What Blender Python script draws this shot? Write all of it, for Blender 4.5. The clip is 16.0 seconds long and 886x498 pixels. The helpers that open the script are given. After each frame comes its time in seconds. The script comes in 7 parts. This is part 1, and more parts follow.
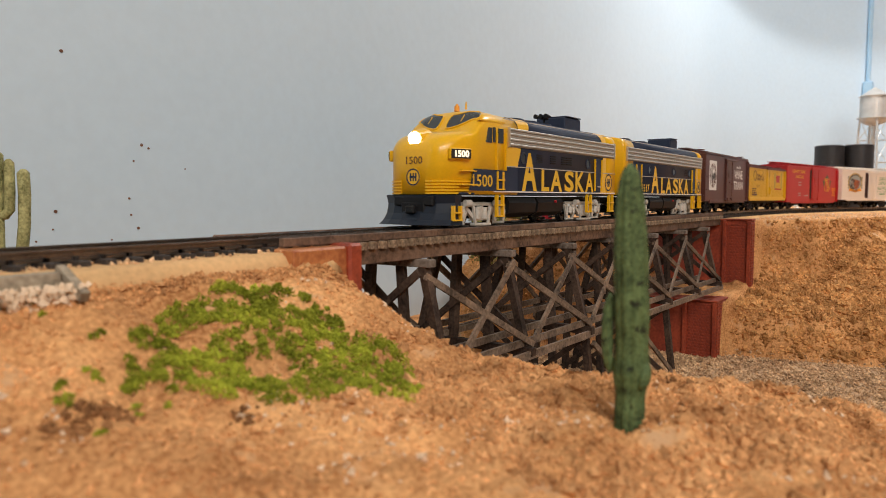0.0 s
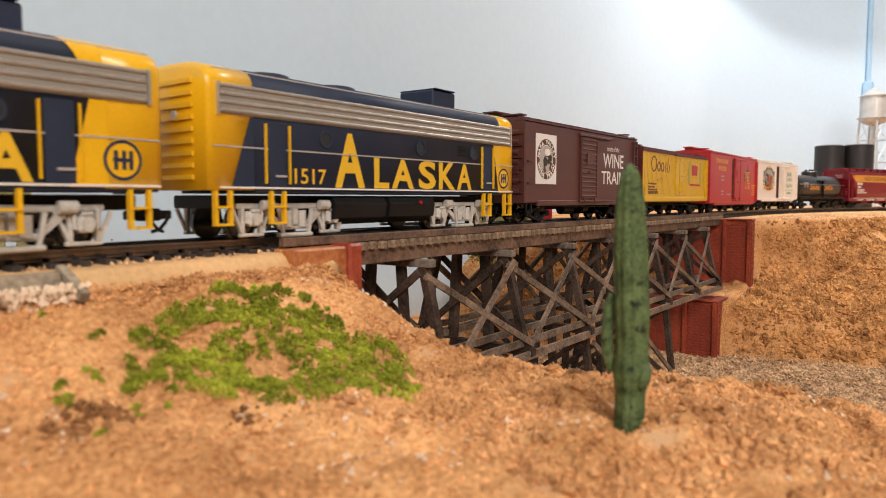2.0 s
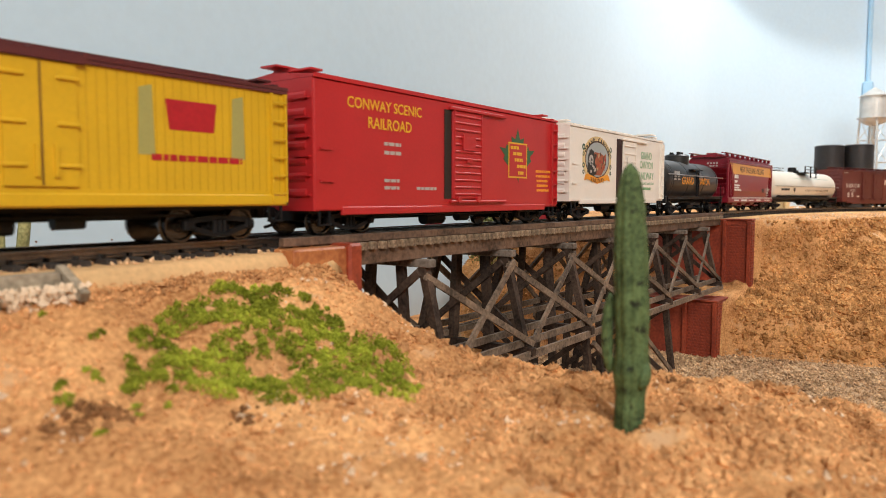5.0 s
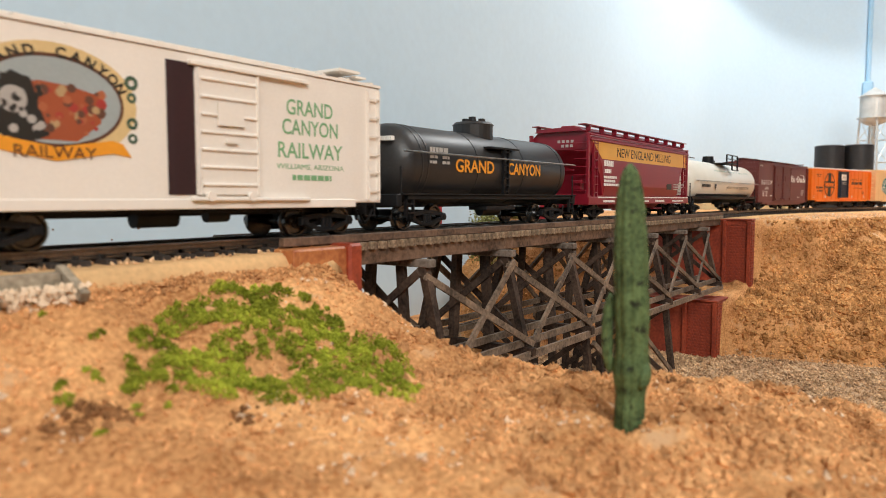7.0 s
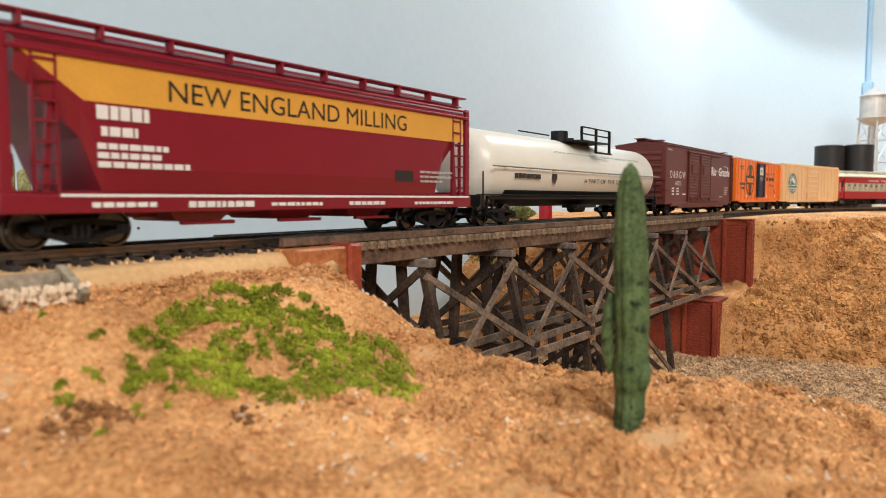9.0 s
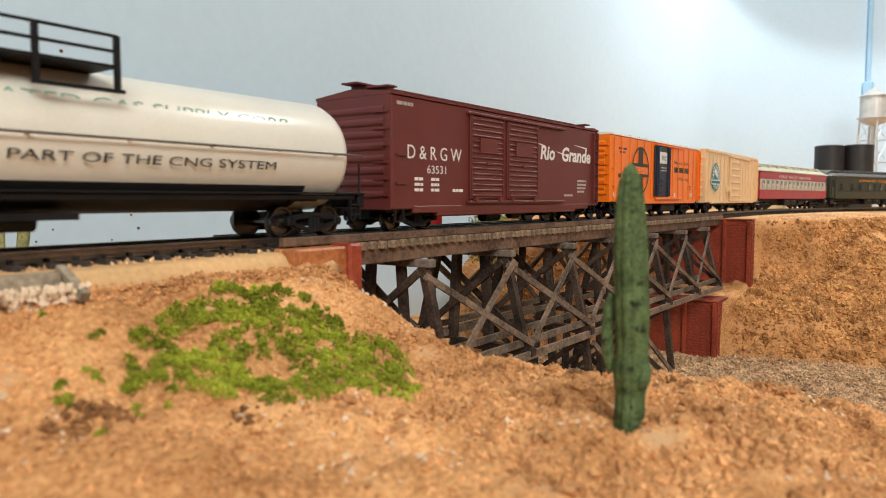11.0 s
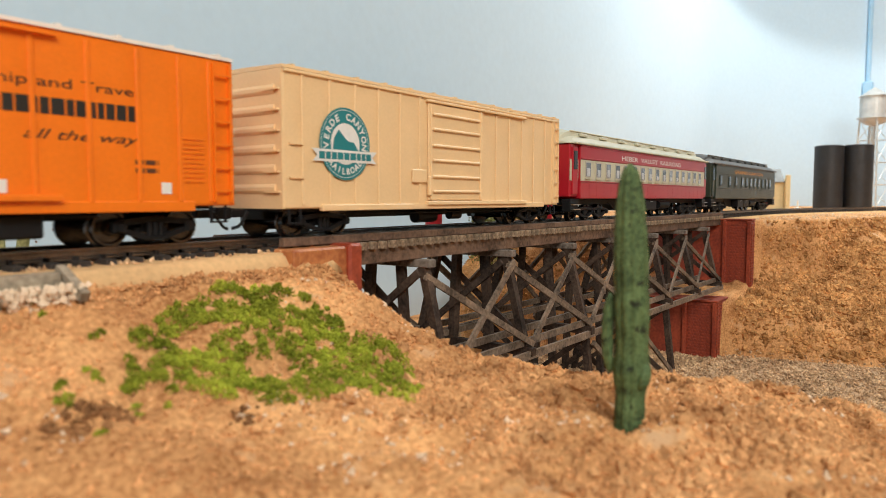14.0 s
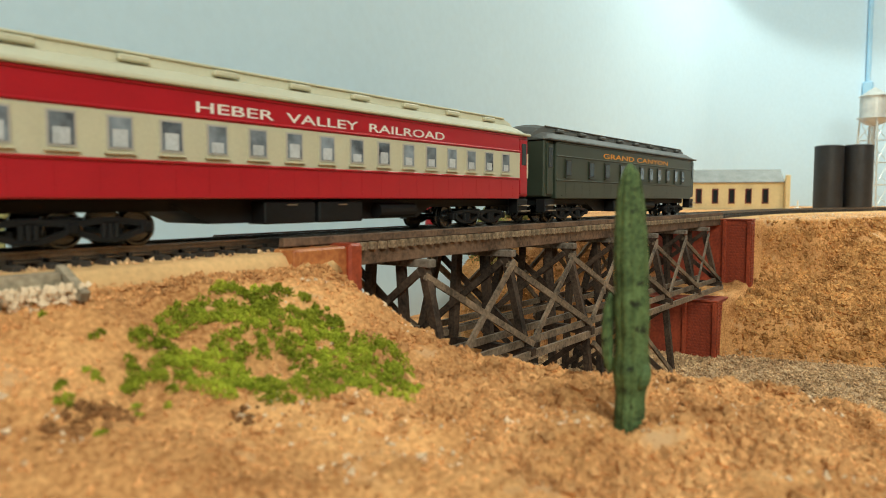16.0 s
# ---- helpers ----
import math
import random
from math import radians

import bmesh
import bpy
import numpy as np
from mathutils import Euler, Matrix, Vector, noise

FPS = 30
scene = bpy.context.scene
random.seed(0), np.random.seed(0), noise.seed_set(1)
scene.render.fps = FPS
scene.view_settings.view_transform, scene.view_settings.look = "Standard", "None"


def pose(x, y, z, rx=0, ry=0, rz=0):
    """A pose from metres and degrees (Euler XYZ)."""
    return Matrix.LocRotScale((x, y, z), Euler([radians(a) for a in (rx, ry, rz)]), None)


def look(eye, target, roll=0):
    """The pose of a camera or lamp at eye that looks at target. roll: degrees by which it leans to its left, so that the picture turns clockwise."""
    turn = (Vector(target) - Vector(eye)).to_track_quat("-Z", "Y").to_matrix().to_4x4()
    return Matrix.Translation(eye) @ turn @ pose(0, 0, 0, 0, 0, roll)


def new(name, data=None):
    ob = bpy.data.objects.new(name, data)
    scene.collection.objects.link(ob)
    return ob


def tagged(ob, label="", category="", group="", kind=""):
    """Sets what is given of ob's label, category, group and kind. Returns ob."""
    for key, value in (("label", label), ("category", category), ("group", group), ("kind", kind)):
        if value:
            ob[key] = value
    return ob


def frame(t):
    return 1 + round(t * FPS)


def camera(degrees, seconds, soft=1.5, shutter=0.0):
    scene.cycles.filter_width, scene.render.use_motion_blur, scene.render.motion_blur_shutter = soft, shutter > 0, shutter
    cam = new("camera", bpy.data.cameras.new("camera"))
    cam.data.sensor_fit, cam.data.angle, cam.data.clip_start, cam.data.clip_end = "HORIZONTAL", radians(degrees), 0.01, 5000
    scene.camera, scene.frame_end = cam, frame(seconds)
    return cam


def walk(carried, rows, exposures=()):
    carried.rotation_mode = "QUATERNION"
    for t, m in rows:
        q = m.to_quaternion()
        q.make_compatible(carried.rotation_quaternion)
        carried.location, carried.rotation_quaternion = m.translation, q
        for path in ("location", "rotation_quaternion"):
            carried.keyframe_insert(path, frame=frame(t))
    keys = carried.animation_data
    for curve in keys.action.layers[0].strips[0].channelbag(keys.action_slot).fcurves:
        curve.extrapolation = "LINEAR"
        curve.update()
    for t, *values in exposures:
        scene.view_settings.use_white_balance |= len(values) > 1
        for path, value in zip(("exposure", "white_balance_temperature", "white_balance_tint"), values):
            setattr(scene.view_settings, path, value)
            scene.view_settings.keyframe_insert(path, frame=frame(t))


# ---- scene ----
SPEED = 0.1435                      # train, metres a second
EYE = (0.0, -0.177, 0.0118)         # z = 0 is the railhead
cam = camera(64.2, 16.0, soft=0.8, shutter=0.12)
cam.data.dof.use_dof = True
cam.data.dof.focus_distance = 0.36
cam.data.dof.aperture_fstop = 25
VIEW = pose(*EYE, 90 - 4.07, 0, 35.9 - 90)
walk(cam, [(0, VIEW), (16, VIEW)], [(0, -0.10, 6500, 13), (0.6, -0.10, 6500, 13), (1.3, 0.19, 6500, 15), (3.5, 0.20, 6350, 11), (7, 0.19, 6150, 8), (9.5, 0.19, 6150, 8), (12.6, 0.18, 6150, 4), (13.5, 0.19, 6100, 6), (14.2, 0.17, 6100, 4), (15, 0.10, 6150, -5), (16, 0.08, 6200, -10)])

# ---- light: two unseen area lamps over the layout ----
world = bpy.data.worlds.new("room")
world.use_nodes = True
world.node_tree.nodes["Background"].inputs[0].default_value = (0.80, 0.88, 1.0, 1)
world.node_tree.nodes["Background"].inputs[1].default_value = 0.12
scene.world = world


def area(name, eye, target, sx, sy, power, color):
    d = bpy.data.lights.new(name, "AREA")
    d.shape, d.size, d.size_y, d.energy, d.color = "RECTANGLE", sx, sy, power, color
    o = new(name, d)
    o.matrix_world = look(eye, target)
    return o


area("ceiling_light_near", (-0.70, -1.15, 0.92), (0.25, 0.0, 0), 1.3, 0.45, 22.5, (1.0, 0.96, 0.88))
far_light = area("ceiling_light_far", (1.42, -0.24, 1.18), (1.42, -0.239, 0), 0.035, 0.035, 10.5, (1.0, 0.98, 0.94))
far_light.data.spread = radians(124)      # beam narrowed to keep the high corner wall dimmer


# ---- materials ----
def mat(name, color, rough=0.6, metal=0.0, vary=0.15, scale=60.0, fine=900.0, bump=0.0, other=None, emit=0.0,
        spots=None, spec=0.5, coat=0.0, piece=0.0):
    """A painted or natural surface: colour varied at two scales, with relief."""
    m = bpy.data.materials.new(name)
    m.use_nodes = True
    nt = m.node_tree
    b = nt.nodes["Principled BSDF"]
    link = nt.links.new
    geo = nt.nodes.new("ShaderNodeTexCoord")
    n1 = nt.nodes.new("ShaderNodeTexNoise")
    n1.inputs["Scale"].default_value, n1.inputs["Detail"].default_value = scale, 5
    n2 = nt.nodes.new("ShaderNodeTexNoise")
    n2.inputs["Scale"].default_value, n2.inputs["Detail"].default_value = fine, 3
    link(geo.outputs["Object"], n1.inputs["Vector"])
    link(geo.outputs["Object"], n2.inputs["Vector"])
    mixn = nt.nodes.new("ShaderNodeMath")
    mixn.operation = "MULTIPLY_ADD"
    link(n2.outputs["Fac"], mixn.inputs[0])
    mixn.inputs[1].default_value = 0.45
    half = nt.nodes.new("ShaderNodeMath")
    half.operation = "MULTIPLY"
    half.inputs[1].default_value = 0.55
    link(n1.outputs["Fac"], half.inputs[0])
    link(half.outputs[0], mixn.inputs[2])
    ramp = nt.nodes.new("ShaderNodeValToRGB")
    c = color
    lo = [max(0, v * (1 - vary)) for v in c[:3]]
    hi = [min(1, v * (1 + vary)) for v in (other or c)[:3]]
    ramp.color_ramp.elements[0].position, ramp.color_ramp.elements[1].position = 0.36, 0.64
    ramp.color_ramp.elements[0].color, ramp.color_ramp.elements[1].color = (*lo, 1), (*hi, 1)
    link(mixn.outputs[0], ramp.inputs[0])
    col = ramp.outputs[0]
    if spots:
        v = nt.nodes.new("ShaderNodeTexNoise")
        v.inputs["Scale"].default_value, v.inputs["Detail"].default_value = spots[1], 6
        link(geo.outputs["Object"], v.inputs["Vector"])
        r2 = nt.nodes.new("ShaderNodeValToRGB")
        r2.color_ramp.elements[0].position, r2.color_ramp.elements[1].position = spots[2], spots[2] + 0.08
        link(v.outputs["Fac"], r2.inputs[0])
        mx = nt.nodes.new("ShaderNodeMix")
        mx.data_type = "RGBA"
        link(r2.outputs[0], mx.inputs[0])
        link(col, mx.inputs[6])
        mx.inputs[7].default_value = (*spots[0], 1)
        col = mx.outputs[2]
    if piece:
        info = nt.nodes.new("ShaderNodeObjectInfo")
        isl = nt.nodes.new("ShaderNodeNewGeometry")
        add = nt.nodes.new("ShaderNodeMath")
        add.operation = "ADD"
        link(info.outputs["Random"], add.inputs[0])
        link(isl.outputs["Random Per Island"], add.inputs[1])
        mr = nt.nodes.new("ShaderNodeMapRange")
        mr.inputs[1].default_value, mr.inputs[2].default_value = 0, 2
        mr.inputs[3].default_value, mr.inputs[4].default_value = 1 - piece, 1 + piece
        link(add.outputs[0], mr.inputs[0])
        hs = nt.nodes.new("ShaderNodeHueSaturation")
        link(mr.outputs[0], hs.inputs["Value"])
        link(col, hs.inputs["Color"])
        col = hs.outputs[0]
    link(col, b.inputs["Base Color"])
    b.inputs["Roughness"].default_value, b.inputs["Metallic"].default_value = rough, metal
    b.inputs["Specular IOR Level"].default_value = spec
    b.inputs["Coat Weight"].default_value = coat
    if emit:
        b.inputs["Emission Color"].default_value, b.inputs["Emission Strength"].default_value = (*c[:3], 1), emit
    if bump:
        bp = nt.nodes.new("ShaderNodeBump")
        bp.inputs["Strength"].default_value, bp.inputs["Distance"].default_value = bump, 0.0006
        link(mixn.outputs[0], bp.inputs["Height"])
        link(bp.outputs[0], b.inputs["Normal"])
    return m


WALL = mat("blue_wall_paint", (0.545, 0.67, 0.765), 0.9, vary=0.03, scale=3, fine=120, spec=0.2)
SOIL = mat("ochre_soil", (0.47, 0.195, 0.066), 0.95, vary=0.32, scale=35, fine=800, bump=0.9, other=(0.63, 0.34, 0.143), spec=0.15, spots=((0.60, 0.36, 0.19), 70, 0.62))
GRAVEL = mat("grey_gravel", (0.40, 0.21, 0.095), 0.95, vary=0.35, scale=120, fine=900, bump=1.0, other=(0.66, 0.44, 0.25), piece=0.5)
ROADBED = mat("tan_roadbed", (0.66, 0.415, 0.20), 0.95, vary=0.16, scale=25, fine=600, bump=0.4, spec=0.1)
# dark timber, darkened further for the shade inside the trestle
TIMBER = mat("shade_dark_timber", (0.022, 0.013, 0.009), 0.8, vary=0.4, scale=90, fine=700, bump=0.6, other=(0.058, 0.036, 0.025), piece=0.45, spec=0.25)
TIE = mat("dark_tie", (0.045, 0.034, 0.028), 0.8, vary=0.4, scale=90, fine=900, bump=0.5, piece=0.3)
RAIL = mat("rail_steel", (0.20, 0.16, 0.13), 0.35, 0.9, vary=0.25, scale=150, fine=1500)
REDSTONE = mat("red_abutment_paint", (0.22, 0.028, 0.014), 0.5, vary=0.3, scale=50, fine=500, bump=0.5, other=(0.29, 0.050, 0.020))
BLACK = mat("black_plastic", (0.009, 0.009, 0.010), 0.55, vary=0.3, scale=100, spec=0.25)
STEEL = mat("wheel_steel", (0.45, 0.44, 0.42), 0.3, 1.0, vary=0.15, scale=200)
GREEN = mat("cactus_green", (0.050, 0.082, 0.030), 0.7, vary=0.35, scale=260, fine=1500, bump=1.0, other=(0.105, 0.155, 0.060), spec=0.25, spots=((0.022, 0.030, 0.016), 420, 0.60))


# ---- building helpers ----
def part(name, bm, material, parent=None, label="", smooth=False):
    me = bpy.data.meshes.new(name)
    bm.to_mesh(me)
    bm.free()
    if smooth:
        for p in me.polygons:
            p.use_smooth = True
    me.materials.append(material)
    ob = new(name, me)
    ob.parent = parent
    if label:
        ob["label"] = label
    return ob


def share(name, me, parent, m=None, label=""):
    ob = new(name, me)
    ob.parent = parent
    if m is not None:
        ob.matrix_basis = m
    if label:
        ob["label"] = label
    return ob


def thing(name, label, category, group="", m=None, kind=""):
    ob = new(name)
    ob.empty_display_size = 0.01
    if m is not None:
        ob.matrix_basis = m
    return tagged(ob, label, category, group, kind)


def add_box(bm, x0, x1, y0, y1, z0, z1, bev=0.0, m=None):
    r = bmesh.ops.create_cube(bm, size=1)
    vs = r["verts"]
    for v in vs:
        v.co = Vector(((x0 + x1) / 2 + v.co.x * (x1 - x0), (y0 + y1) / 2 + v.co.y * (y1 - y0), (z0 + z1) / 2 + v.co.z * (z1 - z0)))
    if bev:
        es = list({e for v in vs for e in v.link_edges})
        r = bmesh.ops.bevel(bm, geom=es, offset=bev, segments=1, affect="EDGES")
        vs = list({v for f in r["faces"] for v in f.verts} | {v for v in vs if v.is_valid})
    if m is not None:
        bmesh.ops.transform(bm, matrix=m, verts=vs)
    return bm


def box(x0, x1, y0, y1, z0, z1, bev=0.0, m=None):
    return add_box(bmesh.new(), x0, x1, y0, y1, z0, z1, bev, m)


def add_cyl(bm, p, q, r0, r1=None, seg=12):
    p, q = Vector(p), Vector(q)
    d = q - p
    r = bmesh.ops.create_cone(bm, cap_ends=True, segments=seg, radius1=r0, radius2=r0 if r1 is None else r1, depth=d.length)
    m = Matrix.Translation((p + q) / 2) @ d.to_track_quat("Z", "Y").to_matrix().to_4x4()
    bmesh.ops.transform(bm, matrix=m, verts=r["verts"])
    return bm


def cyl(p, q, r0, r1=None, seg=12):
    return add_cyl(bmesh.new(), p, q, r0, r1, seg)


def beam(bm, p, q, w, h):
    """A squared timber from p to q."""
    p, q = Vector(p), Vector(q)
    d = q - p
    m = Matrix.Translation((p + q) / 2) @ d.to_track_quat("X", "Z").to_matrix().to_4x4()
    return add_box(bm, -d.length / 2, d.length / 2, -w / 2, w / 2, -h / 2, h / 2, 0, m)


def loft(bm, sections, closed=True, cap=True):
    """Skin a row of sections, each a list of points."""
    rows = [[bm.verts.new(p) for p in s] for s in sections]
    n = len(rows[0])
    for a, b in zip(rows, rows[1:]):
        for i in range(n if closed else n - 1):
            j = (i + 1) % n
            bm.faces.new((a[i], a[j], b[j], b[i]))
    if cap and closed:
        bm.faces.new(rows[0][::-1])
        bm.faces.new(rows[-1])
    bmesh.ops.recalc_face_normals(bm, faces=bm.faces[:])
    return bm


def text_mesh(name, words, size, material, parent, x, y, z, align="LEFT", squeeze=1.0, label="", bold=0.0, shear=0.0, spacing=1.0):
    """Raised lettering that faces -y, its baseline at z."""
    cu = bpy.data.curves.new(name, "FONT")
    cu.body, cu.size, cu.align_x, cu.extrude, cu.shear, cu.space_character = words, size, align, 0.00004, shear, spacing
    cu.offset, cu.resolution_u = bold, 3
    tmp = new("tmp", cu)
    bpy.context.view_layer.update()
    me = bpy.data.meshes.new_from_object(tmp.evaluated_get(bpy.context.evaluated_depsgraph_get()))
    bpy.data.objects.remove(tmp)
    bpy.data.curves.remove(cu)
    me.materials.clear()
    me.materials.append(material)
    me.transform(pose(x, y, z, 90) @ Matrix.Diagonal((squeeze, 1, 1, 1)))
    ob = new(name, me)
    ob.parent = parent
    if label:
        ob["label"] = label
    return ob


# ---- track line: straight, then a wide bend ----
BEND_X, BEND_R = 0.74, 1.1


def line_at(s):
    """Place and heading of the track's middle, s metres along it."""
    if s <= BEND_X:
        return s, 0.0, 0.0
    a = (s - BEND_X) / BEND_R
    return BEND_X + BEND_R * math.sin(a), -BEND_R + BEND_R * math.cos(a), -a


def on_line(s, off=0.0, z=0.0):
    x, y, a = line_at(s)
    return Matrix.Translation((x - off * math.sin(a), y + off * math.cos(a), z)) @ Matrix.Rotation(a, 4, "Z")


# ---- room ----
def wall_sheet(name, pts, z0, z1, thick, label):
    """A wall along a line of points, with its thickness outward (to the left of the line)."""
    bm = bmesh.new()
    sec = []
    for i, p in enumerate(pts):
        a, b = Vector(pts[max(i - 1, 0)]), Vector(pts[min(i + 1, len(pts) - 1)])
        d = (b - a).normalized()
        o = Vector(p) + Vector((-d.y, d.x)) * thick
        sec.append([(p[0], p[1], z0), (p[0], p[1], z1), (o.x, o.y, z1), (o.x, o.y, z0)])
    loft(bm, sec)
    ob = part(name, bm, WALL, None, "", True)
    for p in ob.data.polygons:
        p.use_smooth = abs(p.normal.z) < 0.5 and len(p.vertices) == 4
    return tagged(ob, label, "wall", kind="structure")


WALL_Y, WALL_X, COVE = 0.27, 2.1, 0.45
cove = [(WALL_X - COVE + COVE * math.sin(a), WALL_Y - COVE + COVE * math.cos(a)) for a in [i * math.pi / 2 / 24 for i in range(25)]]
wall_sheet("wall_back", [(-3.2, WALL_Y)] + cove + [(WALL_X, -2.6)], -1.2, 1.3, 0.05, "pale blue painted backdrop wall with a coved corner")
wall_sheet("wall_front", [(WALL_X, -2.6), (-3.2, -2.6)], -1.2, 1.3, 0.05, "pale painted room wall behind the layout")
wall_sheet("wall_end", [(-3.2, -2.6), (-3.2, WALL_Y)], -1.2, 1.3, 0.05, "pale painted end wall of the layout room")
tagged(part("ceiling", box(-3.3, WALL_X + .1, -2.7, WALL_Y + .1, 1.3, 1.35), mat("white_ceiling", (.75, .75, .74), .9, vary=.03, scale=4)), "white painted ceiling of the layout room", "ceiling", kind="structure")
tagged(part("floor", box(-3.3, WALL_X + .1, -2.7, WALL_Y + .1, -1.25, -1.2), mat("grey_floor", (.3, .29, .27), .8, vary=.1, scale=4)), "plain grey floor of the layout room", "floor", kind="structure")


def light_cutoff():
    """An unseen curved screen, added on ceiling rods to shape the far lamp's wall light."""
    t = thing("light_cutoff", "unseen curved screen added to shape the far lamp's light on the wall", "lamp shade", m=pose(1.42, -.24, 0))
    tin = mat("black_tin", (.03, .03, .03), .6, vary=.15)
    # lets about half the light through, so the wall beyond is only dimmed
    half_clear = mat("half_clear_screen", (.25, .25, .25), .7, vary=.1)
    nt = half_clear.node_tree
    mix, clear = nt.nodes.new("ShaderNodeMixShader"), nt.nodes.new("ShaderNodeBsdfTransparent")
    mix.inputs[0].default_value = .52
    nt.links.new(nt.nodes["Principled BSDF"].outputs[0], mix.inputs[1])
    nt.links.new(clear.outputs[0], mix.inputs[2])
    nt.links.new(mix.outputs[0], nt.nodes["Material Output"].inputs[0])
    bm = bmesh.new()
    loft(bm, [[(.25 * math.cos(a), .25 * math.sin(a), z) for z in (.882, 1.20)] for a in [math.radians(-70 + 5 * i) for i in range(39)]], closed=False)
    part("shade", bm, half_clear, t, "half-clear screen that dims the far lamp's light")
    for d in (-60, 25, 110):
        a = math.radians(d)
        part("rod", cyl((.25 * math.cos(a), .25 * math.sin(a), 1.195), (.25 * math.cos(a), .25 * math.sin(a), 1.302), .004, seg=8), tin, t)


light_cutoff()


# ---- ground ----
def sstep(a, b, t):
    t = np.clip((t - a) / (b - a), 0, 1)
    return t * t * (3 - 2 * t)


def lumps(x, y, s, seed):
    """Smooth random relief from a few sine waves of wavelength about s."""
    r = np.random.RandomState(seed)
    out = 0 * x
    for _ in range(14):
        a, k, p = r.uniform(0, 6.28), r.uniform(0.6, 1.7) * 6.283 / s, r.uniform(0, 6.28)
        out = out + np.sin(k * (x * np.cos(a) + y * np.sin(a)) + p)
    return out / 5.3


BENCH, BED = -0.0068, -0.108


def height(x, y):
    x, y = np.asarray(x, float), np.asarray(y, float)
    # near bank: falls from the track bench to the foreground
    near = np.interp(-y, [0.0, 0.021, 0.034, 0.06, 0.10, 0.17, 0.4], [BENCH, BENCH, -0.0125, -0.0265, -0.0345, -0.037, -0.036])
    near = near - 0.012 * sstep(0.10, 0.23, x) * sstep(0.05, 0.10, -y)
    near = near + sstep(0.10, 0.175, x) * np.interp(-y, [0.025, 0.03, 0.044, 0.057, 0.072, 0.085, 0.104, 0.118, 0.131, 0.142, 0.155, 0.166, 0.2], [0, -0.003, 0.001, -0.001, -0.0022, 0.002, 0.0066, 0.0080, 0.0066, 0.0056, 0.0045, 0.001, 0])
    back = np.interp(y, [0, 0.021, 0.06, 0.12], [BENCH, BENCH, -0.055, -0.118])
    left = np.where(y < 0, near, back)
    crest = 0.150 + np.clip(-0.05 - y, 0, 1) * 0.62
    k = sstep(0, 0.075, x - crest)
    k = np.where(y > 0.02, np.maximum(k, 0), k)
    h = left * (1 - k) + BED * k
    # far bank: a ledge and a cliff, with a spur behind the trestle
    spur = np.interp(y, [-3, 0.03, 0.11, 0.28], [0.575, 0.575, 0.43, 0.66])
    spur = spur + 0.012 * lumps(x, y, 0.09, 3)
    u = x - spur
    bank = np.interp(u, [0, 0.012, 0.02, 0.045, 0.060, 0.085, 0.12], [BED, -0.075, -0.062, -0.056, -0.034, -0.012, BENCH])
    # in front: a low cliff, a sloping ledge and a high cliff; between the abutments the walls hold it
    d = -y
    n1, n2 = lumps(x, y, 0.07, 3), lumps(x, y, 0.10, 6)
    wild = sstep(0.040, 0.055, d)
    foot = np.interp(d, [-0.04, 0.037, 0.044, 0.066, 0.085, 0.113, 0.1425, 0.2, 3], [0.548, 0.548, 0.557, 0.561, 0.560, 0.567, 0.578, 0.60, 0.60]) + 0.005 * n1 * wild
    lip = foot + np.interp(d, [0.037, 0.044, 0.085, 0.14], [0.003, 0.010, 0.014, 0.030])
    sole = np.interp(d, [-0.04, 0.037, 0.044, 0.066, 0.085, 0.113, 0.1425, 0.2, 3], [0.629, 0.629, 0.646, 0.662, 0.676, 0.69, 0.71, 0.75, 0.75]) + 0.006 * n2 * wild
    brow = np.interp(d, [-0.04, 0.037, 0.044, 0.066, 0.085, 0.10, 0.12, 0.2, 3], [0.633, 0.633, 0.662, 0.684, 0.712, 0.77, 0.84, 0.93, 0.93]) + 0.006 * n1 * wild
    lip_z = np.interp(d, [0.037, 0.044, 0.085, 0.14], [-0.0662, -0.0725, -0.0735, -0.080])
    sole_z = np.interp(d, [0.037, 0.060, 0.14], [-0.0585, -0.0595, -0.050])

    def rise(a, b, za, zb):
        return np.where((x >= a) & (x < b), za + (zb - za) * np.clip((x - a) / np.maximum(b - a, 1e-4), 0, 1), 0)
    front = np.where(x < foot, BED, 0) + rise(foot, lip, BED, lip_z) + rise(lip, sole, lip_z, sole_z) + rise(sole, brow, sole_z, BENCH) + np.where(x >= brow, BENCH, 0)
    q = sstep(0.034, 0.046, y)
    h = np.maximum(h, front * (1 - q) + bank * q)
    steep = (h < BENCH - 0.003) & (h > BED + 0.004) & (x > 0.40)
    crag = 0.0030 * lumps(x, y, 0.045, 12) + 0.0020 * lumps(x, y, 0.016, 13) + 0.0014 * np.sin(h * 6.283 / 0.012 + 1.5 * lumps(x, y, 0.12, 14))
    h = h + steep * crag * np.where(np.abs(y) < 0.038, 0.25, 1.0)
    rough = 0.0016 * lumps(x, y, 0.03, 1) + 0.0009 * lumps(x, y, 0.011, 2) + 0.0005 * lumps(x, y, 0.005, 5)
    flat = np.maximum(sstep(0.026, 0.017, np.abs(y)) * (x < 0.17), (h > BENCH - 0.002) * 0.85)
    flat = np.maximum(flat, 0.75 * (h < BED + 0.012))
    return h + rough * (1 - flat)


